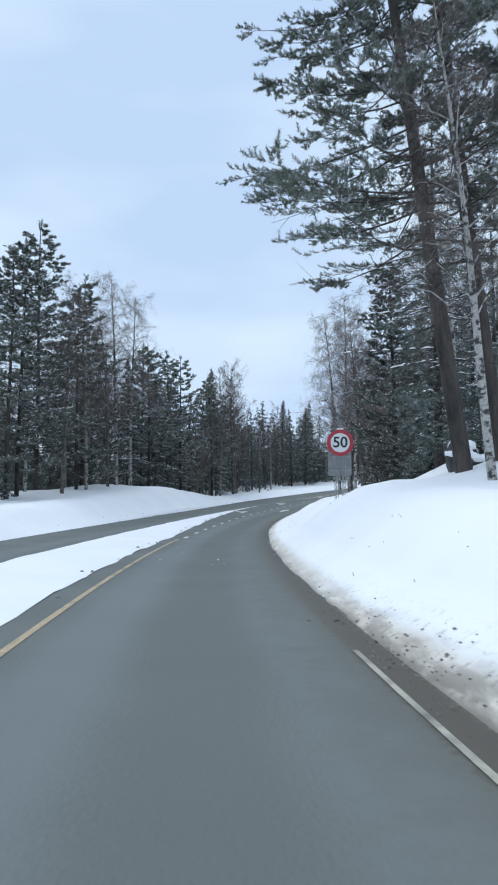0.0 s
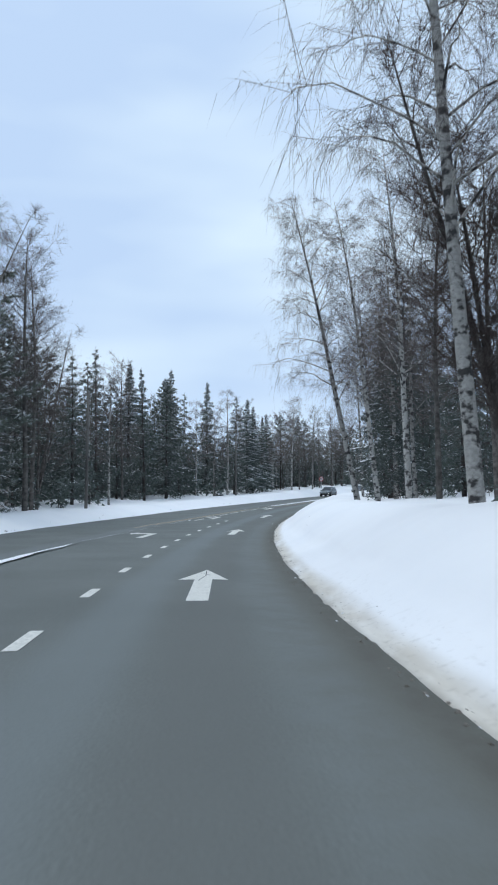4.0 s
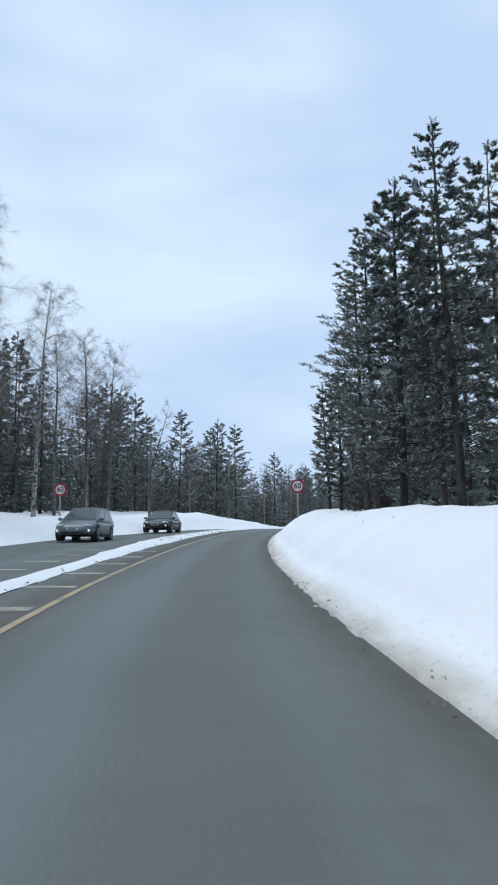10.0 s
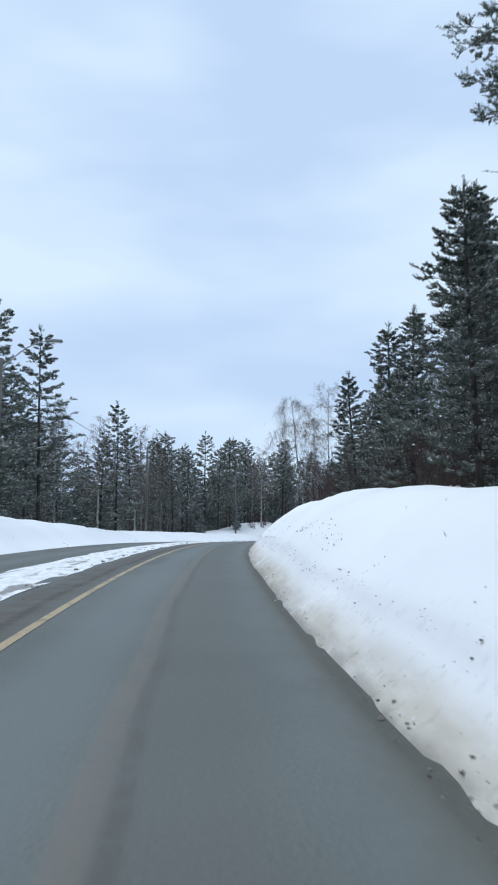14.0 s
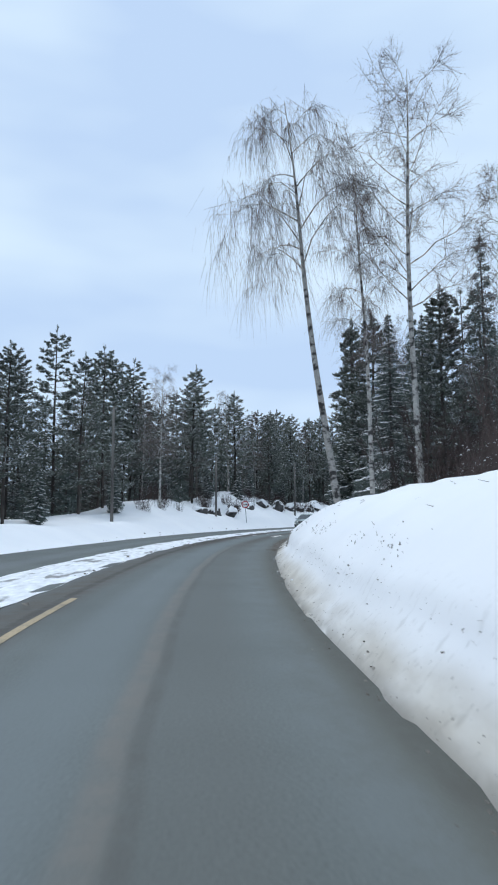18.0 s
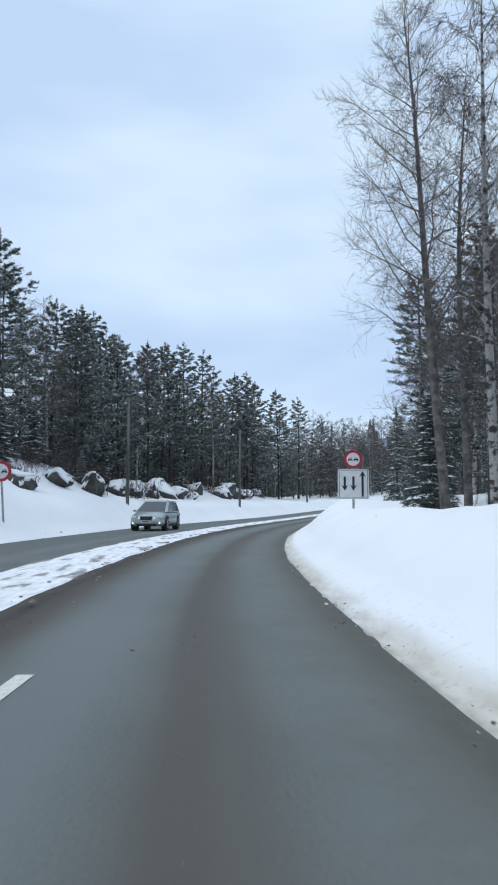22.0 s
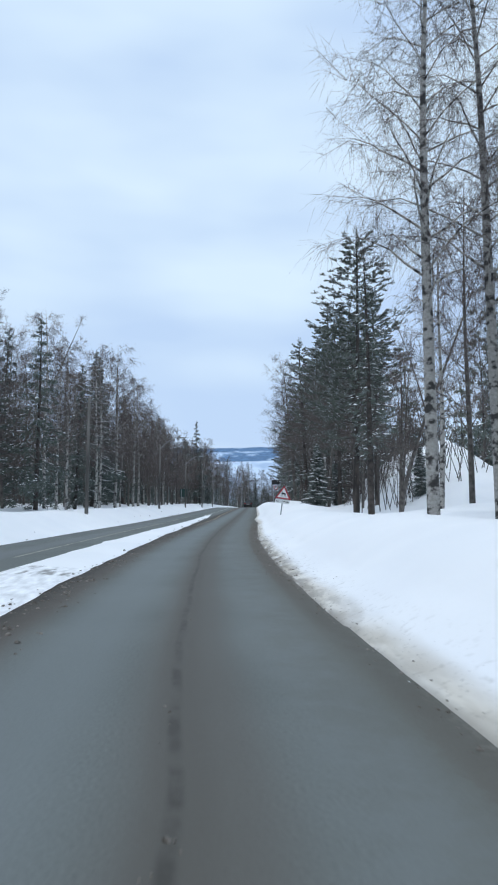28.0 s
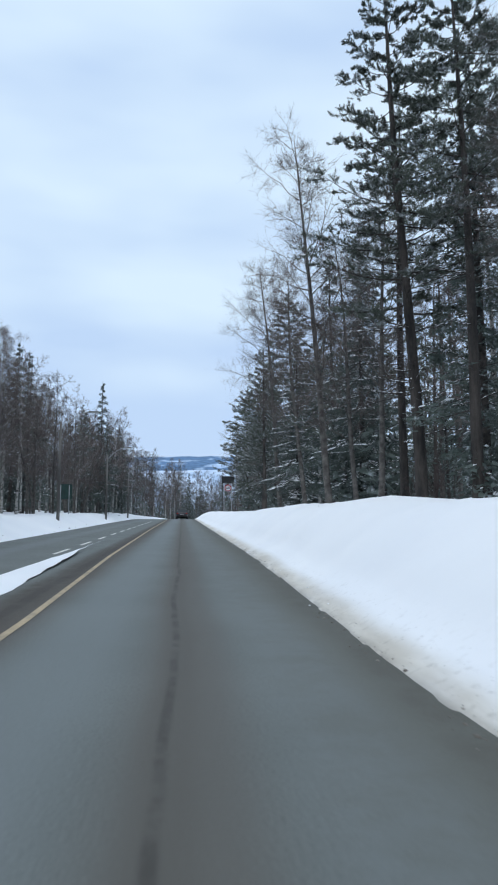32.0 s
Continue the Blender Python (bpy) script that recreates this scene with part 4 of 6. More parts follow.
def birch(seed, h, near, droop=0.75, bark=None, twig=None, lean=(0, 0), bare=0.3, wide=0.135, stems=1, girth=0.0085, hang=1.0, limbs=0):
    rng = np.random.default_rng(seed)
    wood, twigs, white = Soup(), Soup(), Soup()
    for st in range(stems):
        hh = h * (1 if st == 0 else rng.uniform(0.6, 0.95))
        sp = np.array(lean) + (rng.normal(0, 0.14, 2) if stems > 1 else rng.normal(0, 0.015, 2))
        u, p = grown(rng, hh, sp, 0.22)
        r0 = girth * hh + 0.015
        wood.tube(p, r0 * (1.0 - u) ** 0.85 + 0.008, (4, 5, 8)[near])
        count = limbs or int((12, 30, 42)[near] / (stems ** 0.6))
        a, b, ra = [], [], []
        fa, fb, fr = [], [], []
        for i in range(count):
            q = bare + (0.97 - bare) * ((i + rng.uniform(0, 0.9)) / count)
            v = (q - bare) / (1 - bare)
            ln = hh * wide * (0.35 + 0.9 * (1 - v) ** 0.7) * rng.uniform(0.6, 1.3)
            az = i * 2.4 + rng.uniform(-0.6, 0.6)
            d = np.array([math.cos(az), math.sin(az), 0])
            o = along(u, p, q)
            t = np.linspace(0, 1, 6)[:, None]
            up = rng.uniform(0.7, 1.3)
            pts = o + d * ln * t ** 0.9 + np.array([0, 0, 1]) * ln * (up * t - droop * 0.75 * t ** 2.6)
            pts[1:] += rng.normal(0, 0.018 * ln, (5, 3))
            wood.tube(pts, np.linspace(0.21 * r0 * (1 - 0.7 * v) + 0.005, 0.004, 6), (3, 3, 4)[near])
            m = (4, 9, 13)[near]
            for j in range(m):
                tj = rng.uniform(0.25, 1.0)
                o2 = np.array([np.interp(tj, t[:, 0], pts[:, e]) for e in range(3)])
                d2 = unit(d * 0.7 + rng.normal(size=3) * 0.75 + np.array([0, 0, 0.35 - 0.25 * droop]))
                l2 = ln * rng.uniform(0.2, 0.5) + 0.15
                e2 = o2 + d2 * l2
                a.append(o2), b.append(e2), ra.append((0.018, 0.010, 0.006)[near])
                for _ in range((5, 10, 14)[near]):
                    f = rng.uniform(0.3, 1.0)
                    o3 = o2 + (e2 - o2) * f
                    d3 = unit(d2 * 0.5 + rng.normal(size=3) * 0.55 + np.array([0, 0, 0.45 - 1.25 * droop]))
                    l3 = (1.1 - 0.6 * v) * rng.uniform(0.35, 0.9) * (0.5 + 0.06 * hh * 0.5) * (1.3 if droop > 0.6 else 0.9) * hang
                    e3 = o3 + d3 * l3 * 0.6
                    fa.append(o3), fb.append(e3), fr.append((0.016, 0.0085, 0.0042)[near])
                    d4 = unit(d3 + np.array([0, 0, -1.2 * droop + 0.25]) + rng.normal(size=3) * 0.2)
                    fa.append(e3 - d3 * 0.06), fb.append(e3 + d4 * l3 * 0.75), fr.append((0.014, 0.0075, 0.0036)[near])
        a, b, ra = np.array(a), np.array(b), np.array(ra)
        twigs.sticks(a, b, ra, ra * 0.6)
        fa, fb = np.array(fa), np.array(fb)
        across = unit(np.cross(fb - fa, rng.normal(size=fa.shape))) * np.array(fr)[:, None]
        twigs.tris(fa - across, fa + across, fb)
        pick = rng.random(len(a)) < 0.05
        snow_pads(white, rng, (a[pick] + b[pick]) / 2 + np.array([0, 0, 0.02]), (0.12, 0.08, 0.05)[near])
    return (("trunk", wood.mesh("trunk", bark or M_BIRCH_BARK, True)), ("crown", twigs.mesh("crown", twig or M_TWIG)), ("snow", white.mesh("snow", M_TREESNOW)))


def shrub(seed, h, twig=None, snow=0.05, n=20, stout=1.0, side=7):
    """A thicket of upright stems."""
    rng = np.random.default_rng(seed)
    twigs, white = Soup(), Soup()
    a, b, r, fa, fb = [], [], [], [], []
    for i in range(n):
        o = np.append(rng.normal(0, 0.35 * h ** 0.5, 2), -0.4)
        d = unit(np.append(rng.normal(0, 0.22, 2), 1.0))
        L = h * rng.uniform(0.55, 1.1)
        e = o + d * L
        m = o + d * L * 0.5 + rng.normal(0, 0.06, 3)
        a += [o, m]
        b += [m, e]
        r += [0.016 * stout, 0.010 * stout]
        for j in range(side):
            f = rng.uniform(0.25 if side > 3 else 0.65, 1)
            s = o + (e - o) * f
            q = s + unit(d + rng.normal(size=3) * 0.55) * rng.uniform(0.25, 0.7) * (0.4 + 0.15 * h)
            fa.append(s), fb.append(q)
            for _ in range(3):
                g = s + (q - s) * rng.uniform(0.2, 1)
                fa.append(g), fb.append(g + unit(d + rng.normal(size=3) * 0.7) * rng.uniform(0.2, 0.5))
    a, b, r = np.array(a), np.array(b), np.array(r)
    twigs.sticks(a, b, r, r * 0.6)
    twigs.spines(rng, np.array(fa), np.array(fb), 0.010)
    pick = rng.random(len(a)) < snow
    snow_pads(white, rng, (a[pick] + b[pick]) / 2, 0.07)
    return (("crown", twigs.mesh("crown", twig or M_TWIG_BROWN)), ("snow", white.mesh("snow", M_TREESNOW)))


KINDS = {}


def kind(code, name, label, category, base, makers):
    """Prepare variants of one kind of tree; base is the height at which they are built."""
    KINDS[code] = (name, label, category, base, makers)


def planted(code, s, l, h, variant=0, lean=(0.0, 0.0), group="", spin=None):
    """Stand one tree at (s, l) of the road, scaled to h metres. lean: degrees to the right of and along the road."""
    name, label, category, base, parts = KINDS[code]
    meshes = parts[variant % len(parts)]
    o = road(s, l, height(s, l) - 0.1)
    k = h / base
    m = Matrix.Translation(o) @ Matrix.Rotation(radians(turn(s)), 4, "Z") @ Matrix.Rotation(radians(lean[0]), 4, "Y") @ Matrix.Rotation(radians(-lean[1]), 4, "X") \
        @ Matrix.Rotation(spin if spin is not None else random.uniform(0, 6.28), 4, "Z") @ Matrix.Diagonal((k, k, k, 1))
    t = thing(name, m, label, category, group)
    for pname, me in meshes:
        if me:
            ob = child(pname, me, t)
            if pname == "snow":
                tagged(ob, "clumps of white snow on the branches", kind="stuff")
    return t


kind("P", "pine_tree", "tall Scots pine with dark needles and reddish trunk on snow", "tree", 18, [pine(1, 18, 2), pine(2, 18, 2, 0.5), pine(3, 18, 2, 0.32, 0.16), pine(4, 18, 2, 0.55, 0.1, 0.85), pine(5, 18, 2, 0.27, 0.14, 1.45, 0.235, 0.22)])
kind("W", "pine_tree", "old wide-crowned pine leaning over the road edge", "tree", 24, [pine(7, 24, 2, 0.25, 0.04, 1.7, 0.235, 0.0, True), pine(8, 24, 2, 0.3, 0.04, 1.15, 0.17, 0.02, True)])
kind("Q", "pine_tree", "full Scots pine with low snow-dusted branches beside the road", "tree", 12, [pine(11, 12, 2, 0.05, 0.30, 1.7, 0.23, 0.2), pine(12, 12, 2, 0.08, 0.34, 1.6, 0.21, 0.22), pine(13, 12, 2, 0.04, 0.32, 1.7, 0.20, 0.2), pine(14, 12, 2, 0.25, 0.15, 0.7, 0.13, 0.25), pine(15, 12, 2, 0.08, 0.3, 1.25, 0.135, 0.15)])
kind("p", "pine_tree", "Scots pine with dark needles in snowy woods", "tree", 17, [pine(21 + i, 17, 1, b, 0.42, 1.25, w) for i, (b, w) in enumerate(((0.1, 0.26), (0.2, 0.27), (0.05, 0.25), (0.27, 0.24)))])
kind("S", "spruce_tree", "dark green spruce with snow on its drooping branches", "tree", 17, [spruce(31, 17, 2, 0.42, 0.21), spruce(32, 17, 2, 0.6, 0.22), spruce(33, 17, 2, 0.32, 0.2)])
kind("T", "spruce_tree", "thin half-bare spruce with a lichen-grey trunk", "tree", 13, [spruce(35, 13, 2, 0.3, 0.17, 0.22, 0.13)])
kind("Y", "young_spruce", "young spruce heavily laden with snow", "tree", 6, [spruce(41, 6, 2, 0.62, 0.25, 0.02), spruce(42, 6, 2, 0.7, 0.27, 0.02)])
kind("s", "spruce_tree", "dark spruce lightly dusted with snow in the woods", "tree", 17, [spruce(51 + i, 17, 1, 0.2, w) for i, w in enumerate((0.22, 0.19, 0.25))])
kind("B", "birch_tree", "bare silver birch with black-flecked white trunk and hanging twigs", "tree", 18, [birch(61, 18, 2), birch(62, 18, 2, 0.85), birch(63, 18, 2, 0.6)])
kind("H", "birch_tree", "slender white birch with twigs hanging in long curtains", "tree", 14, [birch(64, 14, 2, 1.5, bare=0.55, wide=0.17, girth=0.0075, hang=1.9, limbs=17), birch(65, 14, 2, 0.35, bare=0.42, wide=0.13, girth=0.0065, limbs=26), birch(66, 14, 2, 1.0, bare=0.38, wide=0.09, girth=0.006, limbs=24)])
kind("b", "birch_tree", "bare pale birch standing in snowy woods", "tree", 16, [birch(71 + i, 16, 1) for i in range(3)])
kind("A", "alder_tree", "bare grey alder with upright dark branches", "tree", 16, [birch(81, 16, 2, 0.12, M_ALDER_BARK, wide=0.12), birch(82, 16, 2, 0.2, M_ALDER_BARK, wide=0.13, bare=0.3)])
kind("G", "aspen_tree", "old bare aspen with thick leaning trunk and crooked limbs", "tree", 22, [birch(83, 22, 2, 0.15, M_ALDER_BARK, bare=0.40, wide=0.16, girth=0.0105)])
kind("D", "dense_tree", "dense leafless brown tree with many fine upright twigs", "tree", 9, [birch(84, 9, 2, 0.0, M_ALDER_BARK, M_TWIG_BROWN, bare=0.18, wide=0.16, stems=2), birch(85, 9, 2, 0.05, M_ALDER_BARK, M_TWIG_BROWN, bare=0.22, wide=0.14, stems=3)])
kind("a", "alder_tree", "slender bare deciduous tree in the woods", "tree", 14, [birch(91, 14, 1, 0.1, M_ALDER_BARK, bare=0.2), birch(92, 14, 1, 0.15, M_ALDER_BARK, stems=3, bare=0.2)])
kind("U", "shrub", "dense brown leafless thicket dusted with snow", "shrub", 3, [shrub(101, 3, None, 0.05, 36), shrub(102, 3, M_TWIG_BROWN, 0.12, 36), shrub(103, 3, M_TWIG_BROWN, 0.08, 36)])
kind("V", "bush", "low brown bush bent under clumps of snow", "shrub", 3, [shrub(104, 3, None, 0.5, 30), shrub(105, 3, None, 0.6, 26)])
kind("N", "sapling_clump", "few slender dark bare stems rising from the snow", "sapling", 4, [shrub(106, 4, M_ALDER_BARK, 0.02, 7, 2.2, 3), shrub(107, 4, M_ALDER_BARK, 0.02, 5, 2.4, 3)])
ROUGH = {"p": [pine(111 + i, 16, 0, b, 0.2, 1.0, 0.22) for i, b in enumerate((0.2, 0.3, 0.1))], "s": [spruce(121 + i, 16, 0, 0.25, 0.25) for i in range(3)],
         "b": [birch(131 + i, 16, 0) for i in range(2)], "a": [birch(141 + i, 16, 0, 0.1, M_ALDER_BARK, stems=2, bare=0.15) for i in range(2)],
         "f": [spruce(171 + i, 12, 0, 0.3, 0.36, 0.02) for i in range(3)],
         "u": [shrub(151 + i, 3, M_TWIG_BROWN if i < 2 else M_TWIG, 0.10, 8) for i in range(3)], "y": [spruce(161 + i, 6, 0, 0.4, 0.3, 0.02) for i in range(2)]}
# single trees that stand out, stretch by stretch: kind, s, l, height of the top over the road, variant, lean to the right
TREES_START = [("W", 21.0, 6.8, 25, 0, -8), ("W", 21.8, 8.0, 26, 1, -5), ("B", 17.4, 6.4, 13.5, 0, -6), ("G", 48.9, 7.0, 12.6, 0, -5), ("A", 52.3, 7.6, 11.8, 1, -4), ("Q", 42, 8.2, 14.5, 0, 0), ("S", 34, 10.5, 13, 1, 0), ("Q", 38.5, 9.4, 12.5, 2, 0), ("Q", 46, 10.2, 11.5, 1, 0), ("B", 67.7, 6.0, 19, 2, -2),
    ("B", 72.2, 4.9, 18.3, 1, -3), ("B", 60.5, 6.6, 16, 0, 0), ("A", 55.8, 8.5, 12.6, 0, -3), ("D", 69, 7.4, 11.5, 0, 0), ("D", 73.5, 6.0, 11.0, 1, 0), ("D", 66, 8.6, 9.5, 1, 0), ("Y", 65.1, 7.7, 4.6, 0, 0), ("Y", 71, 8.4, 5.0, 1, 0), ("Y", 61, 7.6, 3.6, 1, 0)]
TREES_TURN = [("B", 103.6, 5.9, 20, 1, -10), ("B", 102.5, 7.0, 19, 2, -5), ("B", 98, 8.2, 20, 0, -2), ("B", 107, 8.4, 18, 1, 0), ("A", 94, 9, 17, 0, 0), ("S", 121, 8.3, 16.8, 1, 0), ("S", 126, 10.5, 15, 0, 0), ("B", 126.6, 6.4, 15.2, 0, -3),
    ("G", 148.6, 6.6, 25, 0, -6), ("A", 149.6, 7.0, 25, 1, -2), ("P", 147.2, 7.8, 18.6, 3, -1), ("P", 147.7, 7.4, 15.5, 1, 0), ("Y", 138.3, 6.8, 6.2, 0, 0), ("Y", 136.4, 7.9, 5.0, 1, 0), ("B", 130.5, 7.6, 14.8, 2, 2)]
TREES_PINES = [("P", 169.7, 7.6, 14.8, 2, 0), ("Q", 170.6, 5.9, 12.8, 1, 0), ("P", 180, 5.8, 12.6, 2, 0), ("P", 176, 8.4, 14.5, 0, 0), ("P", 187, 6.9, 17, 4, 0), ("Q", 194, 6.8, 9, 2, 0), ("Q", 203.5, 5.2, 12.2, 1, 0), ("Q", 204.8, 4.3, 11.3, 3, -2),
    ("P", 212.4, 5.9, 13.5, 1, 0), ("Q", 215.6, 5.4, 8.2, 0, 0), ("Q", 222.8, 5.8, 7.6, 2, 0), ("Q", 227, 8.8, 11, 0, 0), ("Q", 224.4, 8.8, 10.5, 1, 0), ("Q", 237.5, 6.2, 8.5, 2, 0), ("Q", 232, 7.2, 7.5, 0, 0), ("Q", 229, 6.4, 8.6, 1, 0), ("Q", 219, 6.9, 9.5, 2, 0), ("Q", 235, 8.6, 8.6, 1, 0), ("Q", 225, 10.4, 11, 0, 0), ("Q", 241, 7.6, 8.0, 0, 0)]
TREES_BIRCHES = [("H", 276.3, 3.35, 14.4, 0, -8), ("H", 276.8, 4.45, 12.4, 2, -2), ("H", 276.2, 5.8, 15.1, 1, -1), ("b", 276.6, 8.4, 12.2, 1, 0), ("Q", 278.4, 6.9, 8.8, 1, 0), ("S", 280.4, 5.6, 8.6, 1, 0), ("S", 283, 7.2, 9.2, 0, 0),
    ("Q", 299, 5.2, 12.8, 4, 0), ("Q", 296, 6.2, 12.2, 2, 0), ("Q", 301.8, 5.4, 13.6, 4, 0), ("Y", 296.4, 5.4, 6.4, 1, 0), ("Y", 292.6, 6.6, 7.2, 0, 0), ("S", 291, 6.8, 10, 1, 0), ("A", 336.1, 7.6, 21.5, 1, -2), ("A", 338, 8.8, 19, 0, 0), ("b", 329.7, 7.8, 18, 2, 0), ("P", 336, 9.2, 11.5, 2, 0), ("Y", 340, 7.6, 6.2, 1, 0)]
TREES_DOWN = [("P", 373, 9.1, 21.2, 1, 0), ("P", 376.5, 10.2, 19, 3, 0), ("S", 371.2, 7.4, 8.6, 1, 0), ("S", 366.2, 7.2, 9.0, 0, 0), ("B", 408.5, 5.5, 18.4, 2, -1), ("B", 410, 7.7, 19.4, 1, 0), ("B", 401.5, 11.4, 20.8, 0, 0), ("Y", 404.6, 8.1, 7.3, 0, 0),
    ("Y", 392.4, 7.4, 5.0, 1, 0), ("Y", 384.6, 6.8, 4.8, 0, 0), ("Y", 401, 10.2, 6.2, 1, 0), ("P", 430.5, 7.0, 16.4, 4, 0), ("P", 437, 7.8, 13.8, 1, 0), ("A", 434.6, 7.9, 9.5, 0, 2), ("P", 442, 8.4, 13.5, 4, 0), ("P", 435, 8.8, 14.0, 1, 0), ("A", 439.4, 8.2, 11, 1, -2), ("A", 448.5, 7.3, 11, 1, 3), ("T", 420.6, 6.2, 11.9, 0, 0), ("P", 472.4, 7.2, 19.2, 2, 0), ("P", 466.4, 9.1, 21.3, 0, 0), ("P", 447.6, 8.0, 15.5, 4, 0), ("D", 380, 7.8, 9, 0, 0), ("D", 396, 9.6, 10, 1, 0), ("D", 377, 10, 9.5, 1, 0), ("D", 392, 8.4, 9, 0, 0)]
TREES_LAST = [("Q", 313, 6.0, 11.9, 4, 0), ("S", 311, 6.2, 10.8, 1, 0), ("Y", 306.4, 5.2, 5.2, 1, 0), ("S", 309.5, 7.4, 12.5, 0, 0), ("P", 477.7, 8.2, 17, 3, 0), ("P", 471, 8.4, 18, 1, 0), ("Y", 454.9, 7.2, 3.9, 1, 0), ("Y", 433.5, 11, 5.0, 0, 0), ("P", 512.8, 9, 19.8, 1, 0), ("P", 518.6, 7.4, 16.3, 0, 0), ("P", 462.4, 8.4, 16, 2, 0), ("Y", 452, 6.4, 3.6, 0, 0), ("Y", 445, 6.1, 5.7, 1, 0), ("U", 441, 8.4, 3.6, 0, 0), ("U", 444, 10.4, 4.6, 1, 0), ("Y", 296.6, 4.6, 5.6, 1, 0), ("A", 452, 8.2, 14.5, 0, 2), ("a", 448, 9.6, 12.5, 1, 0), ("V", 450, 6.2, 4.2, 0, 0), ("Y", 449, 8.0, 4.6, 0, 0), ("S", 486, 8.6, 15, 0, 0),
    ("A", 497, 7.6, 17, 0, -5), ("S", 503, 8.0, 14, 1, 0), ("p", 530, 8.4, 16, 1, 0), ("A", 459, 8.8, 14, 0, 2), ("H", 455.6, 7.6, 12.5, 1, 2), ("a", 482, 7.4, 14, 0, -4), ("A", 451, 9, 15, 1, 0), ("A", 446, 7.0, 12, 0, 3), ("A", 456, 6.6, 13, 1, -4), ("A", 463, 6.8, 14, 0, 5), ("A", 475, 6.6, 13, 1, 3), ("A", 484, 6.6, 19, 1, -6), ("A", 506, 7.2, 20, 0, -5)]
TREES_FAR_A = [("p", 47.6, -15.4, 17.6, 0, 0), ("p", 50.5, -16, 19, 1, 0), ("A", 54.5, -14.4, 17.2, 1, 2), ("p", 60.4, -15.6, 18.6, 2, 0), ("A", 63.8, -14.2, 17, 0, -2), ("B", 69.4, -14.2, 20, 2, 0), ("p", 76.8, -15, 16.8, 3, 0), ("p", 86.8, -15, 17.2, 0, 0), ("a", 91, -14.6, 15, 1, 0), ("p", 98, -15, 16.4, 1, 0),
    ("S", 80, -15.5, 14.5, 0, 0), ("S", 86.5, -16.2, 15, 2, 0), ("S", 74.5, -16.4, 15.5, 0, 0), ("S", 170, -15.6, 14, 2, 0), ("S", 176, -16.4, 13, 0, 0), ("S", 168.6, -16, 15, 1, 0), ("B", 67.7, -14.9, 21.9, 1, 0), ("P", 67.3, -18, 21.5, 2, 0), ("P", 57, -17.5, 22.5, 0, 0), ("B", 60, -14.6, 17, 0, 0), ("P", 79.3, -16.8, 17.5, 0, 0), ("P", 84.3, -15.7, 17.4, 2, 0), ("S", 103.4, -17.2, 18.4, 0, 0), ("A", 105, -14.5, 19, 1, 0), ("A", 109, -15.8, 18, 0, 0), ("B", 99, -14.2, 17.5, 0, 0), ("S", 143, -21.8, 16.4, 0, 0), ("S", 147.6, -24, 17.8, 1, 0), ("S", 155, -22.4, 16.8, 1, 0),
    ("S", 151, -20, 17.2, 2, 0), ("S", 162.3, -19.6, 17, 0, 0), ("S", 182, -18, 14, 1, 0), ("S", 200, -20, 15, 2, 0), ("B", 179.0, -12.6, 16.2, 1, 0), ("B", 190, -13, 15.8, 2, 0), ("A", 183, -14, 14, 0, 0), ("A", 195, -13.6, 13.5, 1, 0), ("s", 196, -15, 12.5, 0, 0)]
TREES_FAR_B = [("p", 212, -16.2, 13.6, 1, 0), ("p", 220, -16, 13.8, 0, 0), ("A", 208.5, -14.5, 15.8, 1, 0), ("A", 205, -15.2, 16.2, 0, 0), ("p", 223, -19, 15, 2, 0), ("p", 234.5, -16, 14.4, 0, 0), ("p", 228, -17.6, 13, 3, 0), ("p", 247, -15, 15.2, 2, 0), ("p", 254.5, -14.6, 15.6, 0, 0), ("p", 251, -17, 14.6, 1, 0),
    ("p", 275.3, -15.4, 14, 2, 0), ("b", 269, -15, 11.5, 0, 0), ("A", 285, -14, 11.8, 1, 0), ("A", 280.5, -14.6, 12.2, 0, 0), ("p", 289.7, -14.2, 11.2, 0, 0), ("p", 297, -15, 11.8, 1, 0), ("p", 308.5, -15, 13.6, 3, 0), ("p", 314.5, -15.6, 15.6, 0, 0), ("B", 319.6, -12.5, 14.6, 0, 0), ("p", 334.6, -15, 16.2, 3, 0), ("b", 324, -16, 12.5, 1, 0), ("p", 328, -18, 14, 1, 0)]
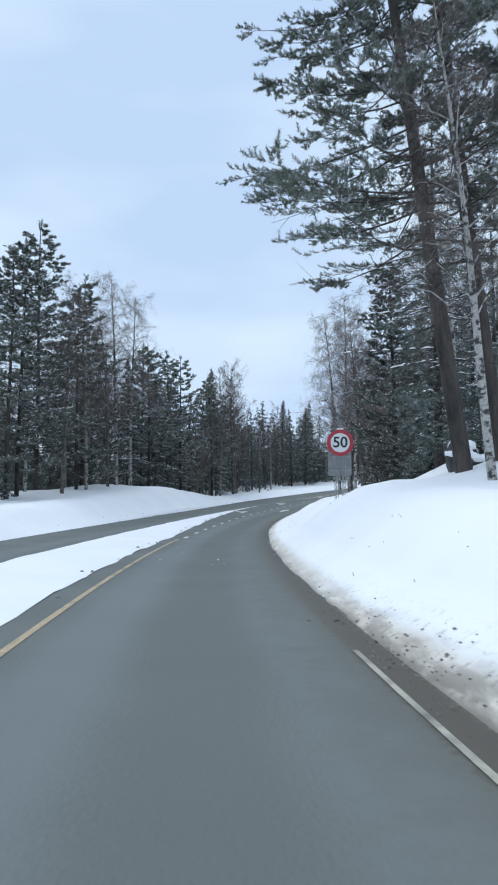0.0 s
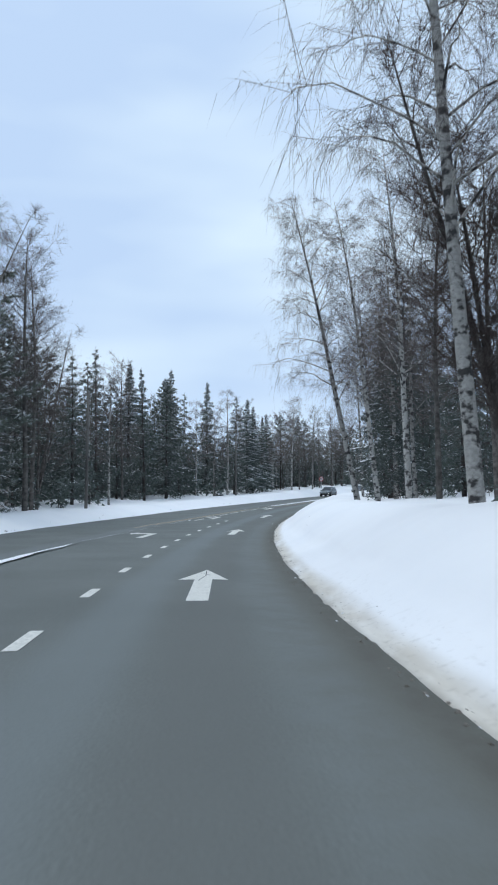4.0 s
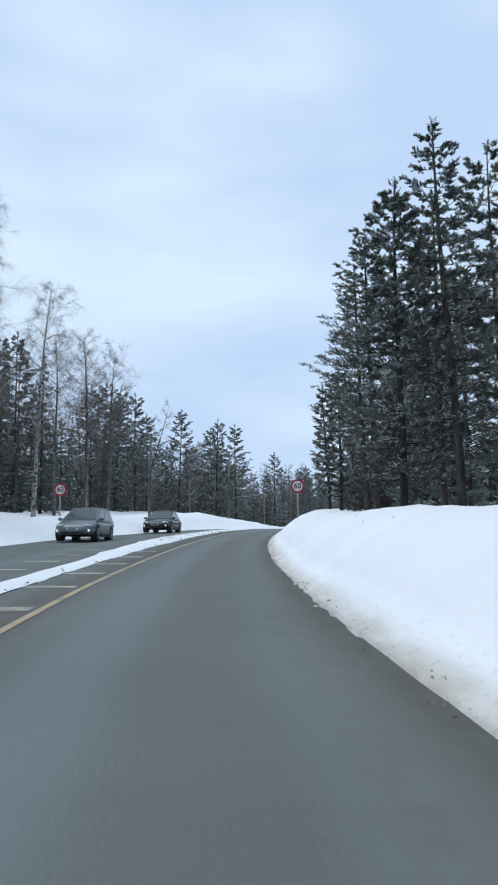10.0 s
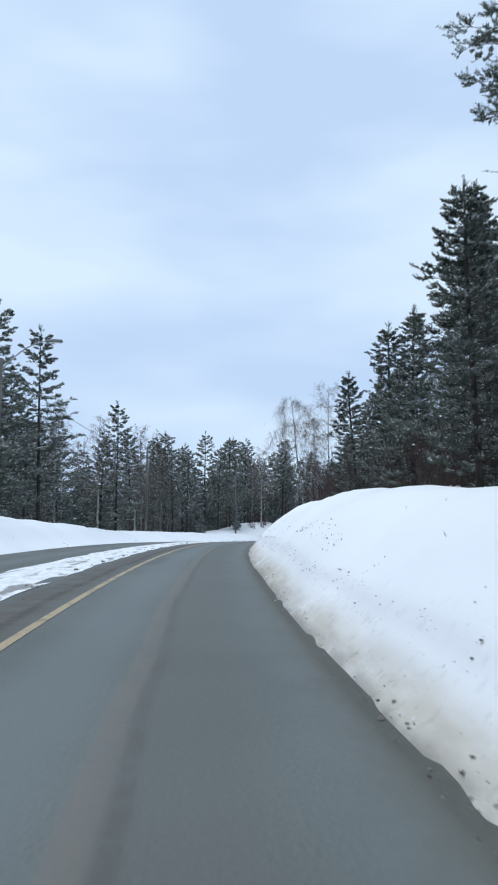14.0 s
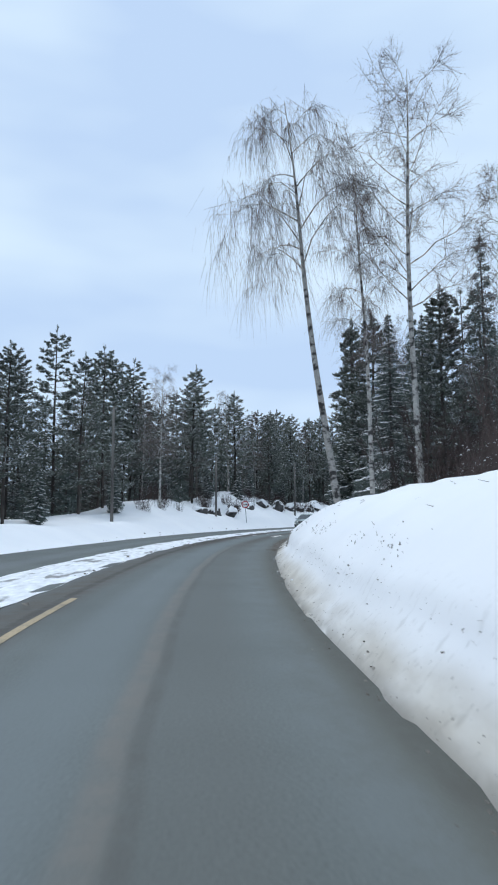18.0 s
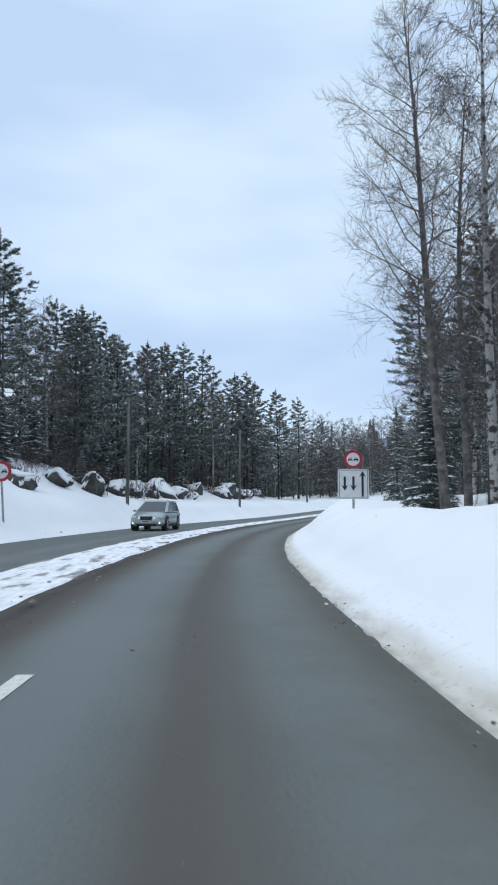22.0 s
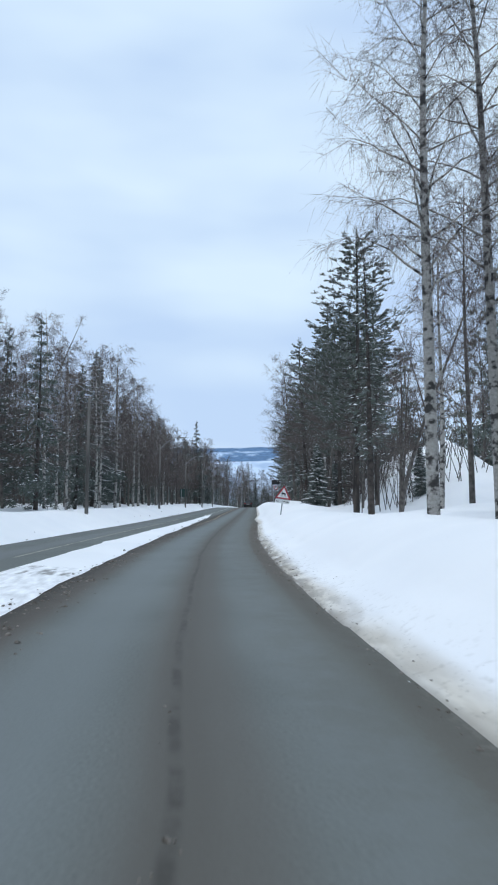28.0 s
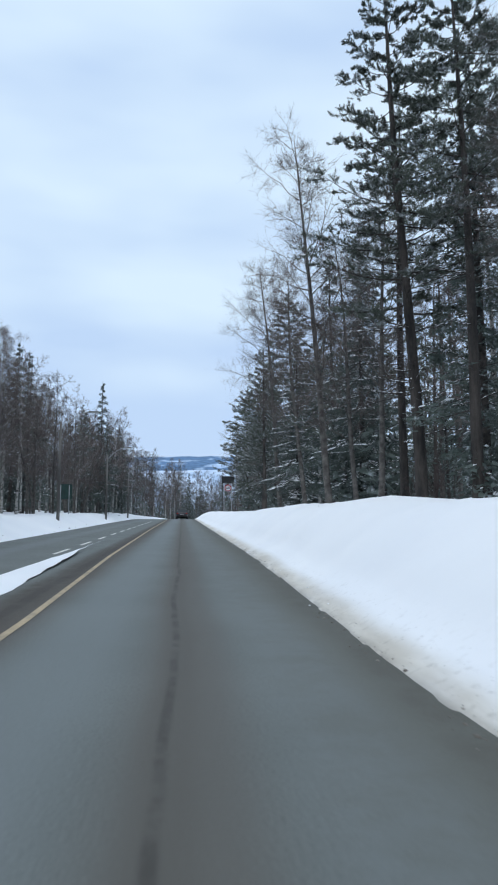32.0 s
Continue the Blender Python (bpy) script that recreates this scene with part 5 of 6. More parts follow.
TREES_FAR_C = [("B", 351, -17.5, 18.2, 1, 0), ("p", 354, -18, 17, 0, 0), ("p", 344, -19, 15.4, 2, 0), ("p", 360, -17.6, 16.6, 1, 0), ("p", 365.6, -18, 17, 2, 0), ("p", 371, -17, 16.2, 0, 0), ("p", 377.5, -17, 17.2, 3, 0), ("p", 381.8, -16.6, 17.8, 1, 0), ("p", 387.4, -17.2, 19, 0, 0), ("B", 388.6, -14.4, 15.4, 2, 0), ("p", 395, -17, 17.5, 2, 0),
    ("p", 403.5, -15.6, 18, 0, 0), ("p", 409, -17, 17.6, 1, 0), ("p", 415, -15.2, 17.2, 3, 0), ("p", 423.5, -15, 16.8, 2, 0), ("p", 434.5, -15, 14.3, 0, 0), ("S", 472.8, -15.1, 17.4, 0, 0),
    ("S", 465, -14, 16.6, 2, 0), ("b", 457, -12, 14.8, 0, 0), ("b", 461.6, -12.6, 16, 1, 0), ("b", 466.4, -12, 17.2, 2, 0), ("a", 470.5, -12.8, 16, 0, 0), ("b", 475, -11.6, 15.6, 0, 0), ("b", 481.4, -12, 16.4, 1, 0), ("s", 546.6, -9.4, 13, 1, 0), ("s", 552, -10.6, 18.6, 1, 0), ("s", 575, -9.6, 13, 0, 0), ("s", 640, -10, 9, 1, 0), ("p", 648, -11, 10, 0, 0), ("s", 655, -10.4, 9.5, 2, 0), ("b", 662, -11, 9, 0, 0), ("p", 668, -10.5, 10, 1, 0), ("s", 700, -6.5, 17, 0, 0), ("s", 706, -3.5, 13, 1, 0), ("s", 690, 1.5, 10, 2, 0), ("s", 694, 4.6, 11.5, 0, 0), ("b", 700, 6.6, 10, 1, 0), ("s", 704, 9.5, 13, 1, 0)]
STANDING = []
for row in TREES_START + TREES_TURN + TREES_PINES + TREES_BIRCHES + TREES_DOWN + TREES_LAST + TREES_FAR_A + TREES_FAR_B + TREES_FAR_C:
    code, s, l, top, v, lean = row
    STANDING.append((s, l))
    planted("p" if code == "P" and l < -14 else code, s, l, top - height(s, l), v, (lean, 0))

for i in range(24):
    s, l = 486 + 4.1 * i, -(10.6 + 2.6 * ((i * 7) % 5) / 4)
    STANDING.append((s, l))
    planted("aabab"[i % 5], s, l, 11.2 + 2.2 * ((i * 3) % 7) / 6, i)

# the woods behind them: which kinds grow on a stretch, on either side
WOODS_L = [(40, "pbpab"), (80, "sbasp"), (135, "sbasp"), (165, "bapab"), (200, "pasbp"), (250, "pabpp"), (345, "pppbp"), (425, "aabbs"), (480, "aabbs"), (640, "aabs")]
WOODS_R = [(22, "spbp"), (40, "ab"), (56, "bbaa"), (96, "sbs"), (124, "abp"), (150, "ppp"), (212, "apb"), (282, "pss"), (318, "abp"), (362, "bba"), (398, "bba"), (430, "pspab"), (640, "psp")]
rnd = random.Random(5)


def mix_at(woods, s):
    best = woods[0][1]
    for a, kinds in woods:
        if s >= a:
            best = kinds
    return best


def top_at(side, s):
    """How high the woods grow there."""
    if s > 432:
        return rnd.uniform(12, 15.5) if side < 0 else rnd.uniform(13, 18)
    if side < 0 and s > 335:
        return rnd.uniform(12, 16.5)
    if side < 0 and 185 < s < 300:
        return rnd.uniform(8.5, 13.5)
    return rnd.uniform(10.5, 15.5)


def clear(s, l, d=1.6):
    return all((s - a) ** 2 + (l - b) ** 2 > d * d for a, b in STANDING)


for side, woods, first in ((-1, WOODS_L, 15.5), (1, WOODS_R, 8.2)):
    s = 26.0 if side > 0 else 45.0
    while s < (720 if side < 0 else 600):
        s += (2.3 if side < 0 else 3.2) * rnd.uniform(0.5, 1.5)
        if side < 0 and s > 438:
            s -= 1.2
        l = side * ((12.2 - 2.8 * (s > 545) if side < 0 and s > 438 else first) + rnd.uniform(0, 6))
        if (side > 0 and (206 < s < 292 or 432 < s < 464 and l > 8.8)) or not clear(s, l):
            continue
        code = rnd.choice(mix_at(woods, s))
        STANDING.append((s, l))
        planted(code, s, l, top_at(side, s) * (0.95 if code in "ab" else 1), rnd.randrange(4), (rnd.gauss(0, 1.2), rnd.gauss(0, 1.2)), spin=rnd.uniform(0, 6.28))


class Woods:
    """Far trees and undergrowth that nobody could count, joined into one mesh for each stretch."""

    def __init__(self):
        self.v, self.f, self.m, self.mats, self.n = [], [], [], [], 0

    def add(self, meshes, s, l, h, base):
        self.put(meshes, road(s, l, height(s, l) - 0.15), h, base)

    def put(self, meshes, o, h, base):
        a, k = rnd.uniform(0, 6.28), h / base
        rot = np.array([[math.cos(a), -math.sin(a), 0], [math.sin(a), math.cos(a), 0], [0, 0, 1]]) * k
        for _, me in meshes:
            if not me:
                continue
            co = np.empty(len(me.vertices) * 3, dtype=np.float32)
            me.vertices.foreach_get("co", co)
            tri = np.empty(len(me.loops), dtype=np.int32)
            me.loops.foreach_get("vertex_index", tri)
            self.v.append(co.reshape(-1, 3) @ rot.T + np.array(o))
            self.f.append(tri.reshape(-1, 3) + self.n)
            self.n += len(me.vertices)
            mat = me.materials[0]
            if mat not in self.mats:
                self.mats.append(mat)
            self.m.append(np.full(len(me.polygons), self.mats.index(mat)))

    def done(self, name, label, category):
        me = mesh_from(name, np.concatenate(self.v), np.concatenate(self.f), self.mats, np.concatenate(self.m))
        return tagged(new(name, me), label, category, kind="stuff")


for side, woods, first in ((-1, WOODS_L, 21.0), (1, WOODS_R, 13.5)):
    w = Woods()
    for depth, gap, spread in ((0, 2.7 if side < 0 else 3.6, 6.0), (6, 4.2, 7.0), (11, 1.7, 8.0), (3, 2.4, 6.0), (1, 2.2, 5.0)):
        s = 24.0 if side > 0 else 30.0
        while s < 720:
            s += gap * rnd.uniform(0.5, 1.5)
            l = side * (first + depth + rnd.uniform(0, spread))
            low = side > 0 and (200 < s < 296 or s < 76)
            code = rnd.choice(mix_at(woods, s))
            if side > 0 and 428 < s < 466 and (depth in (3, 11) or l < 17):
                continue
            if side < 0 and s > 436 and depth in (1, 3, 11) and rnd.random() < 0.6:
                w.add(rnd.choice(ROUGH["aab"[depth % 3]]), s, l, rnd.uniform(7, 11.5), 16)
                continue
            if depth == 1:
                if side < 0:
                    w.add(rnd.choice(ROUGH["f"]), s, l, rnd.uniform(5, 9.5), 12)
            elif depth == 3:
                w.add(rnd.choice(ROUGH["f"]), s, l, rnd.uniform(4, 7.5) * (0.6 if low else 1), 12)
            elif depth == 11:
                w.add(rnd.choice(ROUGH["f"]), s, l, rnd.uniform(8, 12.5) * (0.6 if low else 1), 12)
            else:
                w.add(rnd.choice(ROUGH[code]), s, l, top_at(side, s) * (0.58 if low else 0.93), 16)
    if side < 0:
        # the woods straight on, where the road bends away
        ahead = Vector((math.sin(radians(93.3)), math.cos(radians(93.3)), 0))
        for i in range(90):
            d, x = rnd.uniform(118, 165), rnd.choice([rnd.uniform(-34, -4), rnd.uniform(-10, 4)])
            o = road(560) + ahead * d + Vector((ahead.y, -ahead.x, 0)) * x
            code = rnd.choice("aabsf")
            w.put(rnd.choice(ROUGH[code]), o - Vector((0, 0, 1.0)), rnd.uniform(9, 15) - 0.12 * max(0, x + 12), 12 if code == "f" else 16)
    w.done("far_woods", "dense dark mixed forest lightly dusted with snow", "forest")
    w = Woods()
    s = 24.0 if side > 0 else 40.0
    while s < 640:
        s += (1.4 if side < 0 else 2.0) * rnd.uniform(0.5, 1.5)
        l = side * (first - 5.5 + rnd.uniform(0, 12))
        if side > 0 and (abs(s - 27) < 5 and l < 11 or 428 < s < 464):
            continue
        code = rnd.choice("uyyuy" if side < 0 else "uuyy")
        w.add(rnd.choice(ROUGH[code]), s, l, rnd.uniform(2.0, 6.0) if code == "y" else rnd.uniform(1.8, 3.8), 6 if code == "y" else 3)
    w.done("undergrowth", "leafless thickets and small snowy spruces under the trees", "undergrowth")
for i in range(96):
    s = rnd.uniform(197, 285)
    l = rnd.uniform(5.6, 12)
    planted("U", s, l, rnd.uniform(1.8, 3.0) + 0.25 * (l - 5.6) + (0.8 if s > 240 else 0), rnd.randrange(3), spin=rnd.uniform(0, 6.28), group="roadside thickets")
for i in range(16):
    s = rnd.uniform(243, 268)
    planted("V", s, rnd.uniform(4.3, 5.8), rnd.uniform(0.9, 1.5), rnd.randrange(2), spin=rnd.uniform(0, 6.28), group="snowy bushes on the bank")


# slender bare stems up the snowy hillside
for i in range(44):
    s = rnd.uniform(432, 460)
    planted("N", s, rnd.uniform(8.6, 14.2), rnd.uniform(2.6, 4.6), rnd.randrange(2), spin=rnd.uniform(0, 6.28), group="saplings on the hillside")


# saplings, snowy bushes and young spruces round the outcrops
for i in range(60):
    s = rnd.choice([rnd.uniform(316, 346), rnd.uniform(346, 366), rnd.uniform(376, 404)])
    planted("UV"[i % 2], s, -rnd.uniform(11.6, 15.5), rnd.uniform(0.8, 2.3), rnd.randrange(3), spin=rnd.uniform(0, 6.28), group="bushes on the rocky knoll")
for s, l, top in ((347, -14.4, 7.4), (352.5, -15, 8.0), (356, -13.4, 5.2), (363.5, -15, 6.6), (380, -14.6, 6.4), (398, -15, 6.0), (405, -14.4, 5.4), (300, -14.2, 4.6), (312, -13.6, 5.2), (327, -14.6, 5.6), (340, -15.4, 7.0)):
    planted("Y", s, l, top - height(s, l), round(s), group="young spruces")


# ---- rocks with snow caps ----
def rock(s, l, w, d, h, seed, z=None):
    """A broken outcrop with snow lying on its upper faces."""
    o = road(s, l, (height(s, l) if z is None else z) + 0.08 * h)
    t = thing("rock", Matrix.Translation(o) @ Matrix.Rotation(radians(turn(s) + seed * 37), 4, "Z"), "dark weathered rock outcrop capped with snow", "rock", "roadside rocks")
    rng = np.random.default_rng(seed + 40)
    bm = bmesh.new()
    for q in unit(rng.normal(size=(20, 3))) * rng.uniform(0.72, 1.12, (20, 1)):
        q[2] = max(-0.7, min(0.8, q[2]))
        bm.verts.new((q[0] * w, q[1] * d, q[2] * h))
    bmesh.ops.convex_hull(bm, input=list(bm.verts))
    bmesh.ops.delete(bm, geom=[v for v in bm.verts if not v.link_faces], context="VERTS")
    bmesh.ops.subdivide_edges(bm, edges=list(bm.edges), cuts=3, use_grid_fill=True)
    for v in bm.verts:
        n = noise.cell(v.co * 1.9 + Vector((seed, 4, 0))) * 0.09 + noise.noise(v.co * 2.4 + Vector((seed * 3.1, 0, 0))) * 0.10 + noise.noise(v.co * 6) * 0.03
        v.co *= 1 + n
    bm.normal_update()
    cap = bm.copy()
    for f in bm.faces:
        f.smooth = False
    part("stone", bm, M_ROCK, t)
    cap.normal_update()
    gone = [f for f in cap.faces if f.normal.z < 0.50 + 0.5 * noise.noise(f.calc_center_median() * 1.7 + Vector((seed, 0, 0)))]
    bmesh.ops.delete(cap, geom=gone, context="FACES")
    if cap.faces:
        r = bmesh.ops.extrude_face_region(cap, geom=list(cap.faces))
        for v in [g for g in r["geom"] if isinstance(g, bmesh.types.BMVert)]:
            v.co.z += 0.12 + 0.07 * noise.noise(v.co * 2)
        for v in cap.verts:
            v.co.z += 0.01
        bmesh.ops.recalc_face_normals(cap, faces=list(cap.faces))
        part("snow_cap", cap, M_FARSNOW, t, "thick white snow cap", smooth=True)
    else:
        cap.free()


for i, (s, l, w, d, h) in enumerate(((329, -12.0, 0.9, 0.8, 0.7), (331.2, -11.3, 1.1, 0.8, 0.85), (335, -10.9, 1.1, 0.9, 1.0), (341.5, -12.8, 0.9, 0.8, 0.7), (345.5, -12.6, 1.1, 0.9, 0.8), (350.6, -12.8, 1.0, 0.9, 0.9),
                                     (354.2, -12.0, 1.2, 1.0, 1.3), (361, -12.9, 1.4, 1.1, 1.1), (364.6, -13.2, 1.5, 1.1, 1.3), (368, -13.2, 1.7, 1.2, 1.4), (371.6, -13.4, 1.9, 1.3, 1.7), (374.6, -12.9, 1.4, 1.1, 1.1), (377.2, -12.5, 0.9, 0.8, 0.7),
                                     (381.5, -13.8, 1.3, 1.0, 1.0), (386, -12.5, 1.4, 1.1, 1.3), (389.4, -12.9, 1.7, 1.2, 1.5), (393, -13.1, 1.5, 1.1, 1.2), (397, -13.5, 1.3, 1.0, 0.9), (401.5, -13.9, 1.0, 0.9, 0.7),
                                     (23.4, 7.4, 0.8, 0.6, 0.5), (26.5, 8.2, 0.9, 0.7, 0.6), (30.5, 9.2, 0.8, 0.7, 0.5))):
    rock(s, l, w, d, h, i + 1)


# ---- clods and dry stems on the banks ----
def clods(name, n, sides, size, mat, label, seed, lo=-20, hi=520):
    rng = np.random.default_rng(seed)
    soup = Soup()
    for i in range(n):
        s = rng.uniform(lo, hi)
        if sides == "R":
            away = abs(rng.normal(0, 0.3)) - 0.03
            if away > 0.2 and not any(a < s < z for a, z in DIRTY_SNOW):
                continue
            l = float(np.interp(s, *TOE_R)) + away
        elif sides == "E":
            l = float(np.interp(s, *TOE_R)) + ledge_at(s, float(np.interp(s, *LEDGE))) + rng.normal(0.03, 0.05)
        elif sides == "I":
            l = float(np.interp(s, *TOE_R)) + ledge_at(s, float(np.interp(s, *LEDGE))) + rng.normal(0.0, 0.03)
        elif sides == "N":
            l = float(np.interp(s, *MED_IN)) + abs(rng.normal(0.05, 0.3))
        elif sides == "C":
            l = rng.uniform(-1.2, 1.1)
        elif sides == "V":
            s = rng.choice([rng.uniform(-20, 9), rng.uniform(282, 297), rng.uniform(282, 297), rng.uniform(360, 391), rng.uniform(404, 440)])
            l = float(np.interp(s, *TOE_R)) + rng.normal(0.02, 0.16)
        elif sides == "K":
            l = rng.normal(-0.08, 0.07)
        elif sides == "W":
            l = float(np.interp(s, *TOE_R)) + rng.normal(0.0, 0.07)
        elif sides == "B":
            l = float(np.interp(s, *TOE_R)) + rng.uniform(0.3, 3.0)
        elif sides == "T":
            if noise.noise(Vector((s * 0.35, 0.0, 2.2))) < -0.05:
                continue
            l = float(np.interp(s, *TOE_R)) + rng.normal(0.88, 0.10) + 0.25 * noise.noise(Vector((s * 0.16, 4.0, 1.0)))
        elif sides == "L":
            l = float(np.interp(s, *TOE_L)) - abs(rng.normal(0, 0.5)) + 0.1
        else:
            if float(np.interp(s, *MEDIAN)) < 0.5:
                continue
            l = float(np.interp(s, *MED_IN)) + rng.normal(0.02, 0.12)
        z = max(height(s, l), 0.05 if sides == "M" else 0.0) - (0.004 if sides == "C" else 0.0)
        o = np.array(road(s, l, z))
        r = size * min(1.9, math.exp(rng.normal(-0.35, 0.55)))
        if noise.noise(Vector((s * 0.9, l * 0.7, seed))) < -0.05:
            continue
        k = 6
        a = np.arange(k) * 2 * math.pi / k + rng.uniform(0, 6)
        ring = np.stack([np.cos(a) * r * rng.uniform(0.6, 1.3, k), np.sin(a) * r * rng.uniform(0.6, 1.3, k), rng.uniform(-0.1, 0.15, k) * r], 1)
        up = ring * rng.uniform(0.45, 0.9, (k, 1)) + np.array([0, 0, 1]) * r * rng.uniform(0.35, 0.75, (k, 1))
        top = np.array([rng.normal(0, 0.2) * r, rng.normal(0, 0.2) * r, r * rng.uniform(0.6, 0.9)])
        if sides == "T":
            for q in (ring, up, top):
                q *= np.array([0.6, 0.6, 2.4])
        if sides == "I":
            for q in (ring, up, top):
                q *= np.array([0.7, 0.7, 3.2])
        soup.tris(o + ring, o + np.roll(ring, -1, 0), o + up)
        soup.tris(o + np.roll(ring, -1, 0), o + np.roll(up, -1, 0), o + up)
        soup.tris(o + up, o + np.roll(up, -1, 0), np.repeat((o + top)[None], k, 0))
    return tagged(new(name, soup.mesh(name, mat)), label, "clods", kind="stuff")


clods("snow_clods", 900, "R", 0.018, M_FARSNOW, "loose lumps of ploughed snow along the bank", 3)
clods("dirt_clods", 8000, "R", 0.012, M_CLOD, "brown grit and frozen dirt along the bank foot", 4)
clods("dirt_clods", 1300, "E", 0.009, M_CLOD, "dark frozen crumbs along the ledge of the snow bank", 9, 195, 295)
# grey lumps and tall slabs give the ledge its shaded hollows and clefts
clods("dirt_clods", 700, "E", 0.020, M_ICE, "grey ice lumps standing in for dark hollows of the ledge", 10, 279, 294)
clods("ice_clods", 900, "I", 0.027, M_ICE, "upright slabs of grey dirty ice standing in for dark clefts in the bank's ledge", 21, 280, 294)
clods("dirt_clods", 6000, "W", 0.0105, M_CLOD, "dark crumbs frozen to the asphalt's edge", 22, -20, 460)
clods("dirt_clods", 7600, "V", 0.015, M_CLOD, "brown slush crumbs beside the asphalt", 11)
clods("snow_crumbs", 70, "C", 0.011, M_FARSNOW, "small crumbs of snow scattered on the asphalt", 12, 16, 36)
clods("snow_crumbs", 26, "C", 0.012, M_FARSNOW, "small crumbs of snow scattered on the asphalt", 13, 94, 120)
clods("dirt_clods", 420, "K", 0.011, M_CLOD, "dark crumbs lying along the middle of the lane", 23, 290, 420)
clods("dirt_clods", 60, "C", 0.012, M_CLOD, "dark crumbs lying on the lane", 14, 300, 400)
clods("dirt_clods", 4200, "N", 0.019, M_CLOD, "brown crumbs of dirt between the lane and the median snow", 15, 283, 445)
clods("frozen_tufts", 2000, "T", 0.0105, M_ICE, "dark frozen tufts and ice chips stuck in the snow bank", 31, 186, 300)
clods("frozen_tufts", 500, "T", 0.0105, M_ICE, "dark frozen tufts and ice chips stuck in the snow bank", 32, 336, 396)
clods("dirt_clods", 110, "B", 0.009, M_CLOD, "scattered dark crumbs on the snow bank", 5)
clods("dirt_clods", 1100, "M", 0.028, M_CLOD, "brown frozen crumbs along the median snow", 6)
clods("dirt_clods", 500, "L", 0.04, M_CLOD, "dirty lumps at the far bank foot", 7)

stems = Soup()
rs = np.random.default_rng(8)
pa, pb = [], []
for i in range(120):
    s = rs.choice([rs.uniform(-5, 60), rs.uniform(135, 300), rs.uniform(240, 300)])
    l = float(np.interp(s, *TOE_R)) + rs.uniform(0.35, 2.0)
    o = np.array(road(s, l, height(s, l)))
    pa.append(o)
    pb.append(o + np.array([rs.normal(0, 0.06), rs.normal(0, 0.06), rs.uniform(0.02, 0.06)]))
stems.sticks(pa, pb, 0.005, 0.002)
tagged(new("dry_stems", stems.mesh("dry_stems", M_BARKLITTER)), "dry brown plant stems poking out of the snow bank", "grass", kind="stuff")


# ---- posts, lamps and cables ----
def cylinder(bm, a, b, r0, r1=None, sides=10):
    a, b = Vector(a), Vector(b)
    m = Matrix.Translation((a + b) / 2) @ (b - a).to_track_quat("Z", "Y").to_matrix().to_4x4()
    bmesh.ops.create_cone(bm, cap_ends=True, segments=sides, radius1=r0, radius2=r0 if r1 is None else r1, depth=(b - a).length, matrix=m)


def box(bm, centre, size, rot=None, bevel=0.0):
    m = Matrix.Translation(centre) @ (rot or Matrix.Identity(4)) @ Matrix.Diagonal((*size, 1))
    r = bmesh.ops.create_cube(bm, size=1.0, matrix=m)
    if bevel:
        es = list({e for v in r["verts"] for e in v.link_edges})
        bmesh.ops.bevel(bm, geom=es, offset=bevel, segments=2, affect="EDGES")


def utility_pole(s, l, top, lamp=False, lean=0.0, crossarm=True):
    g = height(s, l)
    t = thing("street_lamp" if lamp else "utility_pole", Matrix.Translation(road(s, l, g)) @ Matrix.Rotation(radians(turn(s)), 4, "Z") @ Matrix.Rotation(radians(lean), 4, "Y"),
              "wooden pole with a curved arm carrying a street lamp" if lamp else "weathered grey wooden utility pole on the snowy verge", "street lamp" if lamp else "pole", "roadside poles")
    h = top - g
    bm = bmesh.new()
    cylinder(bm, (0, 0, -0.6), (0, 0, h), 0.12, 0.085, 12)
    part("pole", bm, M_POLE, t, smooth=True)
    if lamp:
        sp = Soup()
        u = np.linspace(0, 1, 8)
        sp.tube(np.stack([0.05 + 1.9 * u ** 1.1, 0 * u, h - 0.5 + 1.25 * np.sin(u * 1.5)], 1), np.linspace(0.035, 0.028, 8), 6)
        arm = child("arm", sp.mesh("arm", M_STEEL, True), t)
        bm = bmesh.new()
        box(bm, (2.25, 0, h + 0.74), (0.75, 0.24, 0.12), bevel=0.04)
        head = part("lamp_head", bm, M_GREYBACK, t)
        bm = bmesh.new()
        box(bm, (2.3, 0, h + 0.675), (0.5, 0.18, 0.02), bevel=0.006)
        part("glass", bm, M_SIGNWHITE, head)
    elif crossarm:
        for k in (-1, 1):
            bm = bmesh.new()
            cylinder(bm, (0.1 * k, 0, h - 0.25), (0.2 * k, 0, h - 0.2), 0.012, sides=6)
            cylinder(bm, (0.2 * k, 0, h - 0.24), (0.2 * k, 0, h - 0.08), 0.035, 0.02, 8)
            part("insulator", bm, M_STEEL, t)
    return road(s, l, top)


POLES = [(91.3, -13.8, 8.8, 0), (112.2, -13.1, 9.0, 0), (157.0, -13.3, 8.6, 1), (189, -15.0, 9.0, 1), (202, -9.0, 7.2, 0), (233, -9.5, 8.1, 1), (269.5, -10.6, 8.6, 1), (305.5, -11.3, 9.0, 0), (329.8, -10.5, 7.4, 0),
         (357, -10.5, 8.6, 0), (381, -8.9, 8.6, 0), (407.5, -8.8, 8.6, 0), (437.5, -8.5, 8.0, 0), (473, -8.5, 7.6, 1), (504, -8.5, 7.4, 1), (535, -8.2, 7.4, 1), (566, -8.0, 7.4, 1)]
TOPS = [utility_pole(s, l, z, bool(k)) for s, l, z, k in POLES]


